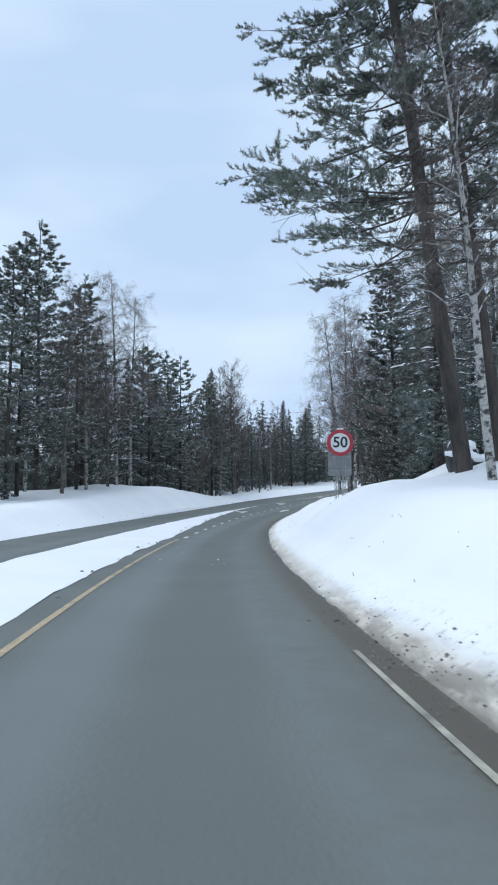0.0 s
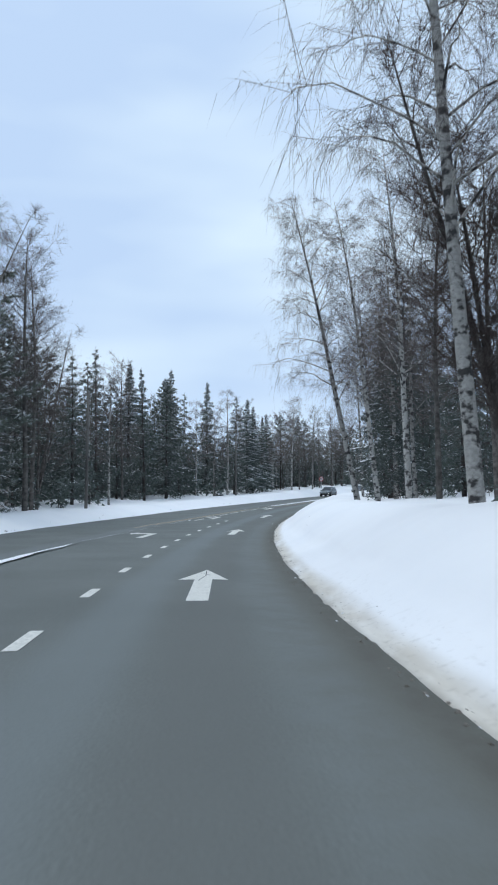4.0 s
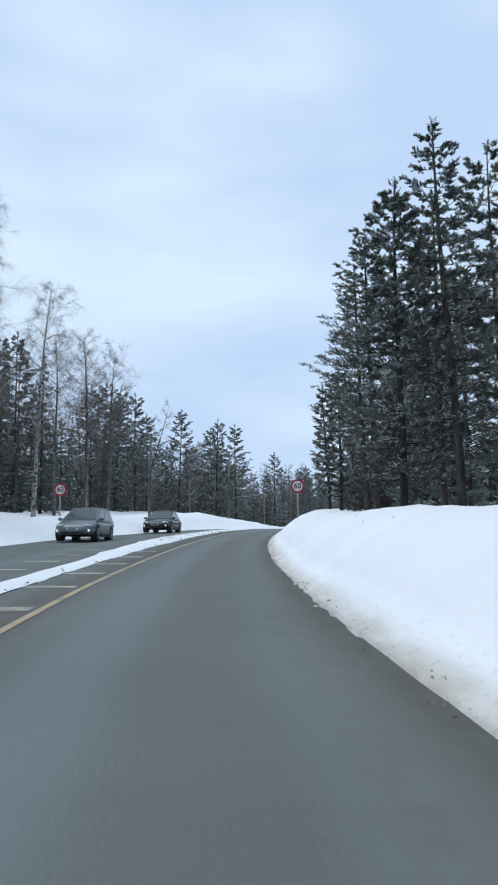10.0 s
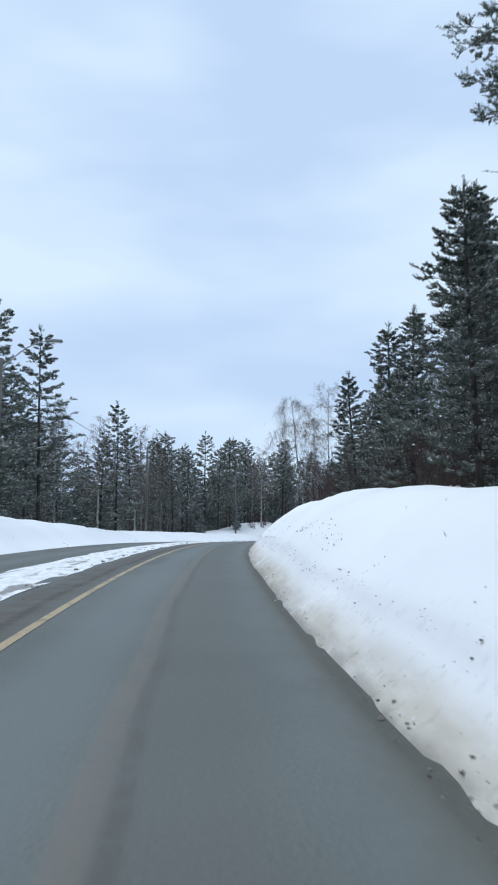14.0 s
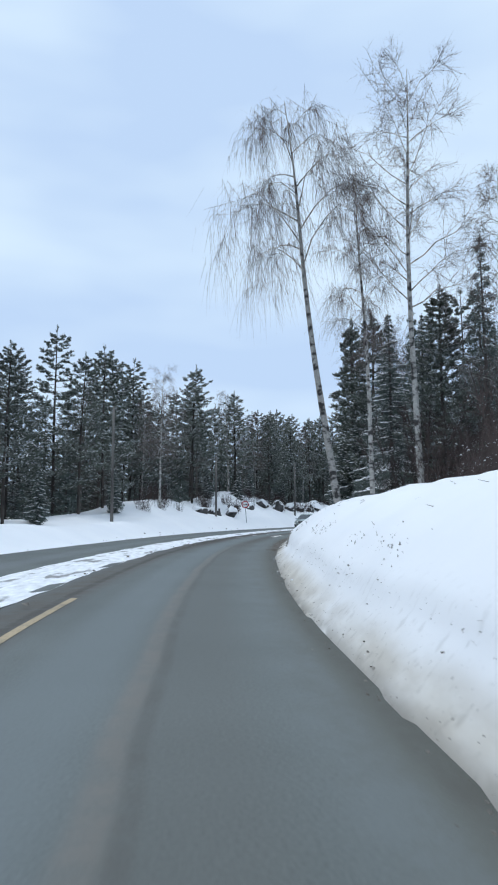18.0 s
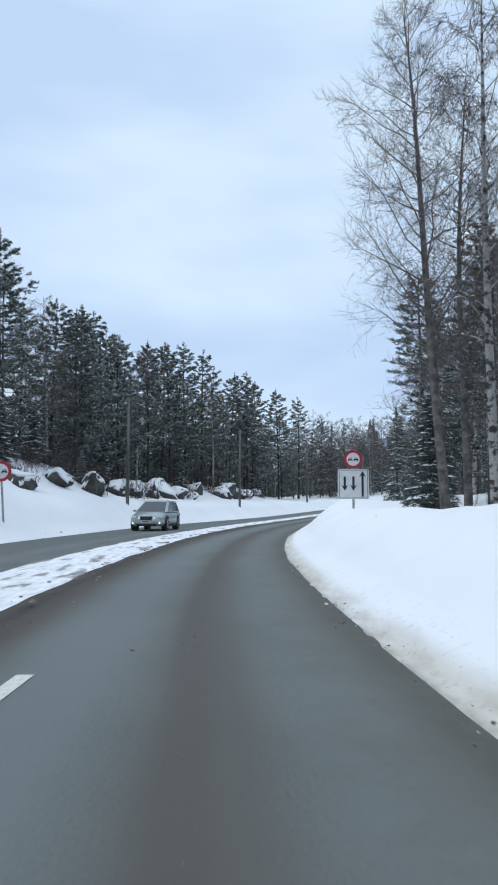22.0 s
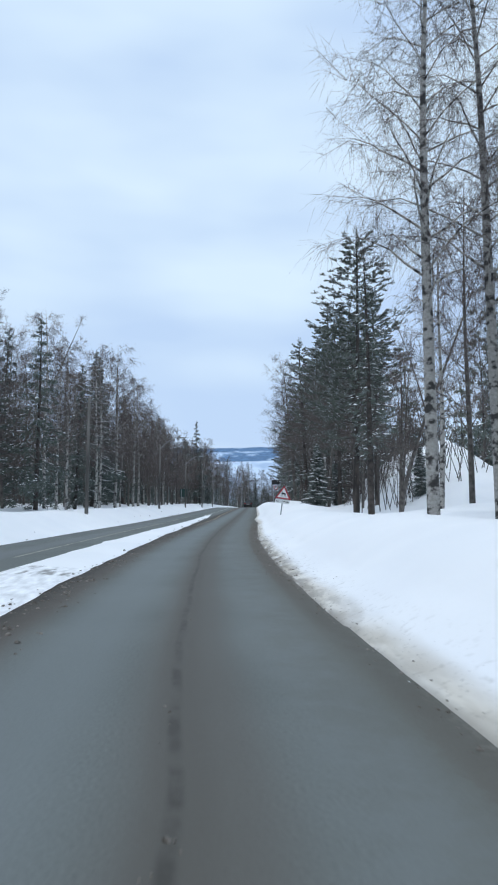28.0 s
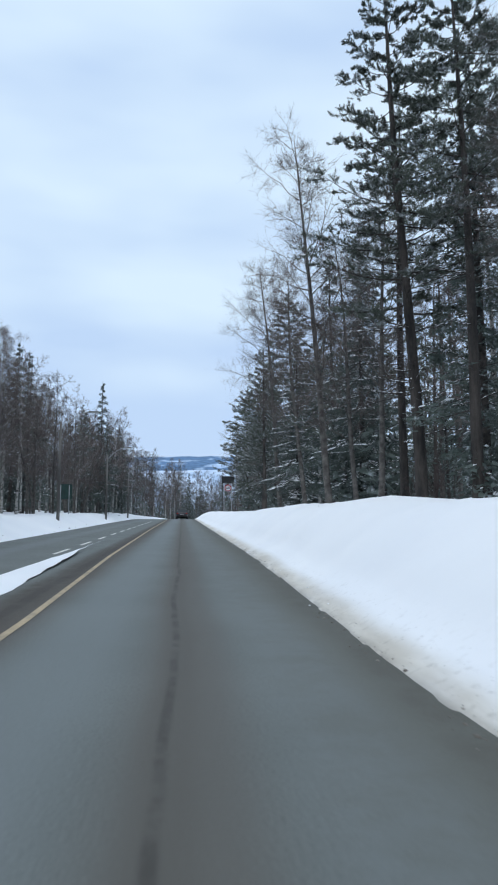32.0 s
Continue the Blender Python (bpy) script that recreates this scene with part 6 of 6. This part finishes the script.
def cable(a, b, sag, r=0.014):
    sp = Soup()
    u = np.linspace(0, 1, 25)[:, None]
    sp.tube(np.array(a) * (1 - u) + np.array(b) * u - np.array([0, 0, 1.0]) * 4 * sag * u * (1 - u), np.full(25, r), 5)
    return tagged(new("overhead_cable", sp.mesh("overhead_cable", M_CABLE)), "black overhead cable sagging between the poles", "cable", "overhead cables")


for i in range(len(TOPS) - 1):
    if i not in (2, 3, 6, 12, 13, 14, 15):
        cable(TOPS[i] - Vector((0, 0, 0.25)), TOPS[i + 1] - Vector((0, 0, 0.25)), 0.5 + 0.012 * (TOPS[i + 1] - TOPS[i]).length)
utility_pole(392.7, 13.0, 6.6)
for dz in (0.0, 0.18):
    cable(road(394.5, -15.0, 10.4 + dz), road(392.7, 13.0, 5.8 + dz), 1.4, 0.016)
utility_pole(394.5, -15.0, 10.9)


# ---- signs ----
def lettering(words, size, mat, parent, m, name="lettering"):
    cu = bpy.data.curves.new(name, "FONT")
    cu.body, cu.size, cu.align_x, cu.align_y, cu.extrude, cu.offset = words, size, "CENTER", "CENTER", 0.002, 0.006 * size / 0.3
    tmp = bpy.data.objects.new("tmp", cu)
    scene.collection.objects.link(tmp)
    bpy.context.view_layer.update()
    me = bpy.data.meshes.new_from_object(tmp.evaluated_get(bpy.context.evaluated_depsgraph_get()))
    bpy.data.objects.remove(tmp)
    bpy.data.curves.remove(cu)
    me.materials.clear()
    me.materials.append(mat)
    ob = child(name, me, parent, m)
    return ob


FACE = Matrix.Rotation(radians(90), 4, "X")  # text and plates lie in x-z, facing -y


def plate(name, outline, mat, parent, y, thick=0.012, z=0.0, label=""):
    """A flat plate from an outline in x, z, facing -y at depth y."""
    bm = bmesh.new()
    f = bm.faces.new([bm.verts.new((px, y, pz + z)) for px, pz in outline])
    r = bmesh.ops.extrude_face_region(bm, geom=[f])
    bmesh.ops.translate(bm, verts=[g for g in r["geom"] if isinstance(g, bmesh.types.BMVert)], vec=(0, thick, 0))
    bmesh.ops.recalc_face_normals(bm, faces=list(bm.faces))
    return part(name, bm, mat, parent, label)


def disc(r, n=40):
    return [(r * math.cos(i * math.tau / n), r * math.sin(i * math.tau / n)) for i in range(n)]


def rect(w, h, c=0.03):
    return [(x * (w / 2) + dx * c, z * (h / 2) + dz * c) for x, z, pts in ((1, -1, ((-1, 0), (0, 1))), (1, 1, ((0, -1), (-1, 0))), (-1, 1, ((1, 0), (0, -1))), (-1, -1, ((0, 1), (1, 0)))) for dx, dz in pts]


def sign_base(name, s, l, label, yaw=0.0, lean=(0, 0)):
    return thing(name, Matrix.Translation(road(s, l, height(s, l))) @ Matrix.Rotation(radians(turn(s) + yaw), 4, "Z") @ Matrix.Rotation(radians(lean[0]), 4, "Y") @ Matrix.Rotation(radians(lean[1]), 4, "X"), label, "road sign", "road signs")


def post(parent, x, h, r=0.035):
    bm = bmesh.new()
    cylinder(bm, (x, 0, -0.5), (x, 0, h), r, sides=12)
    part("post", bm, M_STEEL, parent, smooth=True)


def round_face(parent, z, r, words=None, y=-0.06, overtaking=False):
    face = plate("sign_face", disc(r), M_RED, parent, y, 0.02, z)
    inner = plate("white_disc", disc(r * 0.72), M_SIGNWHITE, face, y - 0.004, 0.003, z)
    plate("back_disc", disc(r * 0.98), M_GREYBACK, face, y + 0.021, 0.004, z)
    if words:
        lettering(words, r * 1.12, M_BLACK, face, Matrix.Translation((0, y - 0.008, z)) @ FACE, "number")
    if overtaking:
        for k, mat in ((-1, M_RED), (1, M_BLACK)):
            q = [(-0.2, -0.17), (-0.12, -0.17), (-0.12, -0.11), (0.12, -0.11), (0.12, -0.17), (0.2, -0.17), (0.2, 0.0), (0.15, 0.03), (0.11, 0.14), (-0.11, 0.14), (-0.15, 0.03), (-0.2, 0.0)]
            car_sym = plate("car_symbol", [(a * r * 1.25 + k * 0.32 * r, b * r * 1.25) for a, b in q], mat, face, y - 0.009, 0.004, z)
            plate("symbol_window", [(a * r * 1.25 + k * 0.32 * r, b * r * 1.25) for a, b in ((-0.1, 0.04), (0.1, 0.04), (0.08, 0.11), (-0.08, 0.11))], M_SIGNWHITE, car_sym, y - 0.012, 0.002, z)
    return face


def snow_on(parent, w, z, name="snow_cap"):
    bm = bmesh.new()
    box(bm, (0, -0.05, z), (w, 0.07, 0.05), bevel=0.02)
    part(name, bm, M_FARSNOW, parent, "small cap of snow")


# speed limit 50 on two lattice posts, with a sign turned the other way on them
t = sign_base("speed_limit_sign", 24.6, 3.85, "round red-rimmed 50 speed limit sign on two lattice posts")
g = height(24.6, 3.85)
for x in (-0.12, 0.12):
    bm = bmesh.new()
    for dx, dy in ((-0.05, -0.04), (0.05, -0.04), (0, 0.05)):
        cylinder(bm, (x + dx, dy, -0.5), (x + dx, dy, 3.5 - g), 0.012, sides=6)
    for i in range(14):
        za = 0.05 + i * 0.17
        cylinder(bm, (x - 0.05, -0.04, za), (x + 0.05, -0.04, za + 0.15), 0.006, sides=5)
        cylinder(bm, (x + 0.05, -0.04, za), (x, 0.05, za + 0.15), 0.006, sides=5)
    part("lattice_post", bm, M_STEEL, t)
round_face(t, 3.2 - g, 0.42, "50", -0.09)
snow_on(t, 0.22, 3.64 - g)
back = plate("back_panel", rect(0.74, 0.78), M_GREYBACK, t, 0.07, 0.02, 2.55 - g)
for z in (2.32, 2.75):
    bm = bmesh.new()
    box(bm, (0, 0.062, z - g), (0.72, 0.02, 0.04), bevel=0.005)
    part("rail", bm, M_STEEL, back)

# speed limit 60 on either side of the road
for s, l, z, r in ((191.0, 2.62, 2.82, 0.41), (192.0, -12.1, 2.75, 0.40)):
    t = sign_base("speed_limit_sign", s, l, "round red-rimmed 60 speed limit sign on a single post")
    g = height(s, l)
    post(t, 0, z - g, 0.045)
    round_face(t, z - g, r, "60")

# end of the passing lane: no overtaking, over a board with lane arrows
t = sign_base("lane_arrow_sign", 341.2, 4.45, "white board with lane arrows under a round no-overtaking sign", 4)
g = height(341.2, 4.45)
post(t, 0.0, 3.6 - g, 0.05)
round_face(t, 3.35 - g, 0.40, None, -0.07, True)
board = plate("board", rect(1.36, 1.32, 0.05), M_SIGNWHITE, t, -0.075, 0.02, 2.26 - g)
bm = bmesh.new()
for cx, cz, w, h in ((0, 0.61, 1.26, 0.022), (0, -0.61, 1.26, 0.022), (0.62, 0, 0.022, 1.2), (-0.62, 0, 0.022, 1.2)):
    box(bm, (cx, -0.079, 2.26 - g + cz), (w, 0.004, h))
part("black_border", bm, M_BLACK, board)
for x, za, zb in ((-0.38, 0.33, -0.3), (0.0, 0.33, -0.3), (0.4, -0.55, 0.57)):
    d = 1 if zb > za else -1
    ol = [(x - 0.05, za), (x + 0.05, za), (x + 0.05, zb - d * 0.2), (x + 0.15, zb - d * 0.26), (x, zb), (x - 0.15, zb - d * 0.26), (x - 0.05, zb - d * 0.2)]
    bm = bmesh.new()
    f = bm.faces.new([bm.verts.new((px, -0.081, pz + 2.26 - g)) for px, pz in ol])
    f.normal_update()
    bmesh.ops.triangulate(bm, faces=[f])
    part("arrow", bm, M_BLACK, board, "black lane arrow")

# no overtaking on the far side
t = sign_base("no_overtaking_sign", 336.2, -9.3, "round no-overtaking sign on a slightly tilted post", 8, (-4, 0))
g = height(336.2, -9.3)
post(t, 0, 2.9 - g, 0.04)
round_face(t, 2.65 - g, 0.40, None, -0.06, True)

# warning triangle with distance plate, tilted
t = sign_base("warning_sign", 436.7, 3.28, "tilted red warning triangle over a distance plate", -4, (8, 0))
g = height(436.7, 3.28)
post(t, 0, 2.2 - g, 0.035)
tri = [(-0.47, -0.35), (0.47, -0.35), (0.0, 0.46)]
face = plate("sign_face", tri, M_RED, t, -0.06, 0.02, 2.02 - g)
plate("white_triangle", [(a * 0.72, b * 0.72 - 0.02) for a, b in tri], M_SIGNWHITE, face, -0.066, 0.004, 2.02 - g)
plate("dark_symbol", [(-0.128, -0.15), (-0.112, -0.15), (-0.090, -0.065), (-0.072, -0.035), (-0.068, -0.15), (-0.052, -0.15), (-0.044, -0.03), (0.050, -0.025), (0.072, -0.075), (0.060, -0.15), (0.076, -0.15), (0.094, -0.075), (0.098, -0.035),
                      (0.138, -0.085), (0.124, -0.15), (0.140, -0.15), (0.156, -0.08), (0.128, 0.01), (0.110, 0.048), (0.030, 0.052), (-0.050, 0.078), (-0.092, 0.070), (-0.140, 0.032), (-0.175, 0.018), (-0.180, 0.002), (-0.120, 0.004), (-0.098, -0.02)], M_BLACK, face, -0.071, 0.003, 1.98 - g)
plate("dark_antler", [(-0.112, 0.072), (-0.096, 0.074), (-0.080, 0.108), (-0.046, 0.140), (-0.062, 0.150), (-0.092, 0.122), (-0.104, 0.148), (-0.118, 0.144), (-0.106, 0.108)], M_BLACK, face, -0.071, 0.003, 1.98 - g)
dist = plate("distance_plate", rect(0.86, 0.24, 0.02), M_SIGNWHITE, t, -0.06, 0.02, 1.52 - g)
lettering("0.1 - 1.4 km", 0.155, M_BLACK, dist, Matrix.Translation((0, -0.064, 1.52 - g)) @ FACE, "distance")

# boards and a speed sign farther on
t = sign_base("direction_sign", 517, -10.0, "dark green direction board seen from behind on two posts", 180)
for x in (-0.6, 0.6):
    post(t, x * 0.6, 3.4 - height(517, -10.0), 0.04)
plate("board", rect(1.2, 1.3, 0.05), M_GREEN, t, -0.07, 0.03, 2.85 - height(517, -10.0))
t = sign_base("direction_sign", 552, 6.0, "dark board over a small speed sign on a post")
post(t, -0.5, 4.7, 0.05)
post(t, 0.5, 4.7, 0.05)
plate("board", rect(1.65, 0.9, 0.05), M_BLACK, t, -0.07, 0.03, 4.3)
round_face(t, 3.2, 0.45, "60")


# ---- cars ----
def car(name, s, l, yaw, paint, label, length, width, tall, ground=0.18, suv=False):
    """A parked car: lofted body and cabin, windows, wheels, lights and plates. Local +y is its front."""
    t = thing(name, Matrix.Translation(road(s, l, 0.01)) @ Matrix.Rotation(radians(turn(s) + yaw), 4, "Z"), label, "car", "cars on the road")
    L, W, H = length / 2, width / 2, tall
    belt = H * (0.60 if suv else 0.58)
    # body: rows along y of (y, bottom, shoulder, half width)
    body_rows = [(-L, 0.42, belt * 0.86, 0.78), (-L + 0.06, 0.30, belt * 0.95, 0.90), (-L + 0.45, 0.24, belt, 0.98), (-L * 0.3, ground, belt, 1.0), (L * 0.2, ground, belt * 0.99, 1.0), (L * 0.5, ground, belt * 0.98, 0.99),
                 (L - 0.75, 0.22, belt * 0.92, 0.98), (L - 0.40, 0.24, belt * 0.83, 0.94), (L - 0.14, 0.27, belt * 0.73, 0.86), (L, 0.36, belt * 0.60, 0.70)]
    prof = ((0.0, 0.0), (0.86, 0.0), (1.0, 0.22), (1.0, 0.55), (0.96, 0.85), (0.86, 1.0), (0.0, 1.03))
    bm = bmesh.new()
    rows = []
    for y, zb, zt, w in body_rows:
        half = [(x * w * W, y, zb + (zt - zb) * f) for x, f in prof]
        rows.append([bm.verts.new(v) for v in half] + [bm.verts.new((-v[0], v[1], v[2])) for v in reversed(half[1:-1])])
    k = len(rows[0])
    for a, b in zip(rows, rows[1:]):
        for i in range(k):
            bm.faces.new((a[i], a[(i + 1) % k], b[(i + 1) % k], b[i]))
    bm.faces.new(list(reversed(rows[0])))
    bm.faces.new(rows[-1])
    bmesh.ops.recalc_face_normals(bm, faces=list(bm.faces))
    body = part("body", bm, paint, t, smooth=True)
    # cabin: glass house and roof
    back, front = (-L + 0.12, -L + 0.38) if suv or tall > 1.5 else (-L + 0.55, -L + 1.1)
    ya, yb, yc, yd = back, front, -L * 0.02, L * 0.58
    lo = [Vector((x * W * 0.93, y, belt * 0.97)) for x, y in ((-1, ya), (1, ya), (1, yd), (-1, yd))]
    hi = [Vector((x * W * 0.72, y, H - 0.05)) for x, y in ((-1, yb), (1, yb), (1, yc), (-1, yc))]
    bm = bmesh.new()
    lv, hv = [bm.verts.new(v) for v in lo], [bm.verts.new(v) for v in hi]
    for i in range(4):
        bm.faces.new((lv[i], lv[(i + 1) % 4], hv[(i + 1) % 4], hv[i]))
    bm.faces.new(hv)
    bmesh.ops.recalc_face_normals(bm, faces=list(bm.faces))
    bmesh.ops.bevel(bm, geom=[e for e in bm.edges if abs(e.verts[0].co.z - e.verts[1].co.z) > 0.1], offset=0.05, segments=2, affect="EDGES")
    part("cabin", bm, paint, body, smooth=False)

    def pane(name, i, u0, u1, low, high):
        """One window on side i of the cabin, between the shares u0 and u1 of its length."""
        a, b, c, d = lo[i], lo[(i + 1) % 4], hi[(i + 1) % 4], hi[i]
        out = (b - a).cross(d - a).normalized()
        at = [(a.lerp(b, u)).lerp(d.lerp(c, u), v) + out * 0.012 for u, v in ((u0, low), (u1, low), (u1 - (0.02 if u1 > 0.9 else 0), high), (u0 + (0.02 if u0 < 0.1 else 0), high))]
        bm = bmesh.new()
        f = bm.faces.new([bm.verts.new(v) for v in at])
        ext = bmesh.ops.extrude_face_region(bm, geom=[f])
        bmesh.ops.translate(bm, verts=[g for g in ext["geom"] if isinstance(g, bmesh.types.BMVert)], vec=out * -0.02)
        bmesh.ops.recalc_face_normals(bm, faces=list(bm.faces))
        part(name, bm, M_GLASS, body, "dark tinted glass")

    pane("windscreen", 2, 0.055, 0.945, 0.06, 0.90)
    pane("rear_window", 0, 0.08, 0.92, 0.15, 0.88)
    for i in (1, 3):
        for u0, u1 in ((0.05, 0.28), (0.31, 0.57), (0.60, 0.93)) if i == 1 else ((0.07, 0.40), (0.43, 0.69), (0.72, 0.95)):
            pane("side_window", i, u0, u1, 0.12, 0.88)
    bm = bmesh.new()
    grid = [[bm.verts.new((W * 0.73 * (i / 3 - 1), yb - 0.04 + (yc - yb + 0.08) * j / 6, H - 0.035 * abs(i / 3 - 1) ** 3 - 0.04 * abs(j / 3 - 1) ** 2.5)) for i in range(7)] for j in range(7)]
    for j in range(6):
        for i in range(6):
            bm.faces.new((grid[j][i], grid[j][i + 1], grid[j + 1][i + 1], grid[j + 1][i]))
    ext = bmesh.ops.extrude_face_region(bm, geom=list(bm.faces))
    bmesh.ops.translate(bm, verts=[g for g in ext["geom"] if isinstance(g, bmesh.types.BMVert)], vec=(0, 0, -0.05))
    bmesh.ops.recalc_face_normals(bm, faces=list(bm.faces))
    part("roof", bm, paint, body, smooth=True)
    for x in (-1, 1):
        bm = bmesh.new()
        box(bm, (x * (W + 0.03), L * 0.40, belt + 0.05), (0.24, 0.12, 0.13), bevel=0.04)
        part("mirror", bm, paint, body)
        bm = bmesh.new()
        box(bm, (x * (W - 0.03), 0.0, ground + 0.09), (0.09, L * 0.72, 0.13), bevel=0.03)
        part("sill", bm, M_PLASTIC, body)
        bm = bmesh.new()
        box(bm, (x * W * 0.66, L - 0.19, belt * 0.70), (W * 0.44, 0.30, 0.13), Matrix.Rotation(radians(-28 * x), 4, "Z"), 0.05)
        part("headlight", bm, M_LAMPGLASS, body, "clear headlight")
        bm = bmesh.new()
        box(bm, (x * W * 0.74, L - 0.05, 0.40), (0.10, 0.10, 0.08), Matrix.Rotation(radians(-18 * x), 4, "Z"), 0.02)
        part("running_light", bm, M_LIT, body, "small lit running light")
        bm = bmesh.new()
        box(bm, (x * W * 0.76, -L + 0.05, belt * 0.84), (W * 0.3, 0.12, 0.17), Matrix.Rotation(radians(14 * x), 4, "Z"), 0.03)
        part("tail_light", bm, M_TAIL, body, "red tail light")
        for y in (-L * 0.58, L * 0.60):
            r = 0.36 if suv else 0.32
            # dark disc stands in for the shade inside the wheel arch; body is uncut
            bm = bmesh.new()
            cylinder(bm, (x * (W - 0.26), y, r + 0.02), (x * (W + 0.003), y, r + 0.02), r * 1.17, sides=24)
            part("wheel_arch", bm, M_PLASTIC, body)
            bm = bmesh.new()
            cylinder(bm, (x * (W - 0.21), y, r), (x * (W + 0.02), y, r), r, sides=24)
            bmesh.ops.bevel(bm, geom=[e for e in bm.edges if abs(e.calc_face_angle(0)) > 1], offset=0.04, segments=2, affect="EDGES")
            wheel = part("wheel", bm, M_TYRE, t, "dirty black tyre")
            bm = bmesh.new()
            cylinder(bm, (x * (W - 0.06), y, r), (x * (W + 0.027), y, r), r * 0.66, sides=20)
            part("rim", bm, M_RIM, wheel)
            bm = bmesh.new()
            for q in range(5):
                a = q * math.tau / 5
                box(bm, (x * (W + 0.03), y + 0.36 * r * math.cos(a), r + 0.36 * r * math.sin(a)), (0.012, 0.34 * r, 0.09), Matrix.Rotation(a, 4, "X"), 0.004)
            part("spoke", bm, M_PLASTIC, wheel)
    bm = bmesh.new()
    box(bm, (0, L - 0.05, 0.62 if suv else 0.52), (W * (0.70 if suv else 0.5), 0.12, 0.24 if suv else 0.08), bevel=0.03)
    part("grille", bm, M_PLASTIC, body, "black grille")
    bm = bmesh.new()
    box(bm, (0, L - 0.10, 0.40), (W * 1.72, 0.26, 0.22), bevel=0.09)
    part("front_bumper", bm, paint, body)
    bm = bmesh.new()
    box(bm, (0, L - 0.07, 0.28), (W * 1.15, 0.20, 0.11), bevel=0.04)
    part("lower_intake", bm, M_PLASTIC, body, "black lower intake")
    bm = bmesh.new()
    box(bm, (0, -L + 0.02, 0.40), (W * 1.5, 0.12, 0.18), bevel=0.04)
    part("rear_bumper", bm, M_PLASTIC, body)
    for y in (L + 0.045, -L - 0.045):
        bm = bmesh.new()
        box(bm, (0, y, 0.46 if y > 0 else 0.62), (0.5, 0.02, 0.11), bevel=0.008)
        pl = part("number_plate", bm, M_PLATE, body)
        bm = bmesh.new()
        box(bm, (0.02, y + (0.011 if y > 0 else -0.011), 0.46 if y > 0 else 0.62), (0.36, 0.004, 0.05))
        part("plate_bar", bm, M_BLACK, pl)
    return t


car("hatchback_car", 180.0, -6.9, 180, M_GREYPAINT, "blue-grey hatchback car on the oncoming lane", 4.3, 1.78, 1.52)
car("sedan_car", 195.5, -6.4, 180, M_DARKPAINT, "dark grey saloon car on the oncoming lane", 4.5, 1.78, 1.47)
car("suv_car", 349.0, -6.2, 181, M_SILVERPAINT, "silver sport utility car on the oncoming lane", 4.6, 1.9, 1.65, 0.22, True)
car("estate_car", 575.0, 0.0, 0, M_DARKPAINT, "dark estate car with red tail lights on the road", 4.5, 1.85, 1.6, 0.2, True)


# ---- a house behind the trees ----
t = thing("house", Matrix.Translation(road(86, -36, height(86, -36) - 0.2)) @ Matrix.Rotation(radians(turn(86) + 20), 4, "Z"), "pale wooden house half hidden by the trees", "house")
bm = bmesh.new()
box(bm, (0, 0, 2.4), (9, 7, 4.8))
wall = part("wall", bm, M_HOUSE, t)
bm = bmesh.new()
vs = [bm.verts.new(v) for v in ((-4.9, -4, 4.7), (4.9, -4, 4.7), (4.9, 4, 4.7), (-4.9, 4, 4.7), (-4.9, 0, 7.2), (4.9, 0, 7.2))]
for f in ((0, 1, 5, 4), (2, 3, 4, 5), (1, 2, 5), (3, 0, 4), (0, 3, 2, 1)):
    bm.faces.new([vs[i] for i in f])
part("roof", bm, M_FARSNOW, t, "roof thick with snow")
for x in (-2.6, 0.0, 2.6):
    for z in (1.5, 3.6):
        bm = bmesh.new()
        box(bm, (x, -3.53, z), (1.1, 0.08, 1.1))
        w = part("window", bm, M_SIGNWHITE, wall)
        bm = bmesh.new()
        box(bm, (x, -3.58, z), (0.9, 0.03, 0.9))
        part("pane", bm, M_GLASS, w)


# ---- far hills ----
def ridge(name, dist, a0, a1, low, high, mat, seed, label):
    verts, faces = [], []
    n = 90
    for i in range(n):
        a = radians(a0 + (a1 - a0) * i / (n - 1))
        fall = min(1.0, i / 12, (n - 1 - i) / 12)
        top = dist * math.tan(radians(low + (high - low) * fall + 0.25 * fall * noise.noise(Vector((i * 0.06, seed, 0))) + 0.06 * noise.noise(Vector((i * 0.4, seed, 3)))))
        for d, z in ((dist * 0.9, -9.5), (dist * 0.92, dist * 0.9 * math.tan(radians(low))), (dist * 0.96, (dist * math.tan(radians(low)) + top) * 0.5), (dist, top), (dist * 1.08, top * 0.8)):
            verts.append((420 + d * math.sin(a), 250 + d * math.cos(a), z))
    for i in range(n - 1):
        for j in range(4):
            faces.append((i * 5 + j, i * 5 + 5 + j, i * 5 + 6 + j, i * 5 + 1 + j))
    return tagged(new(name, mesh_from(name, verts, faces, mat, smooth=True)), label, "hill", kind="structure")


# the haze over the valley is only in the hills' colour
ridge("backdrop_hill", 2600, 78, 116, 5.9, 7.3, M_HILL, 4, "far wooded hills with snow fields beyond the valley, tinted with haze blue")
ridge("backdrop_lake", 2200, 76, 118, 5.2, 6.3, M_HILLSNOW, 9, "pale snow fields and frozen lake in the valley")
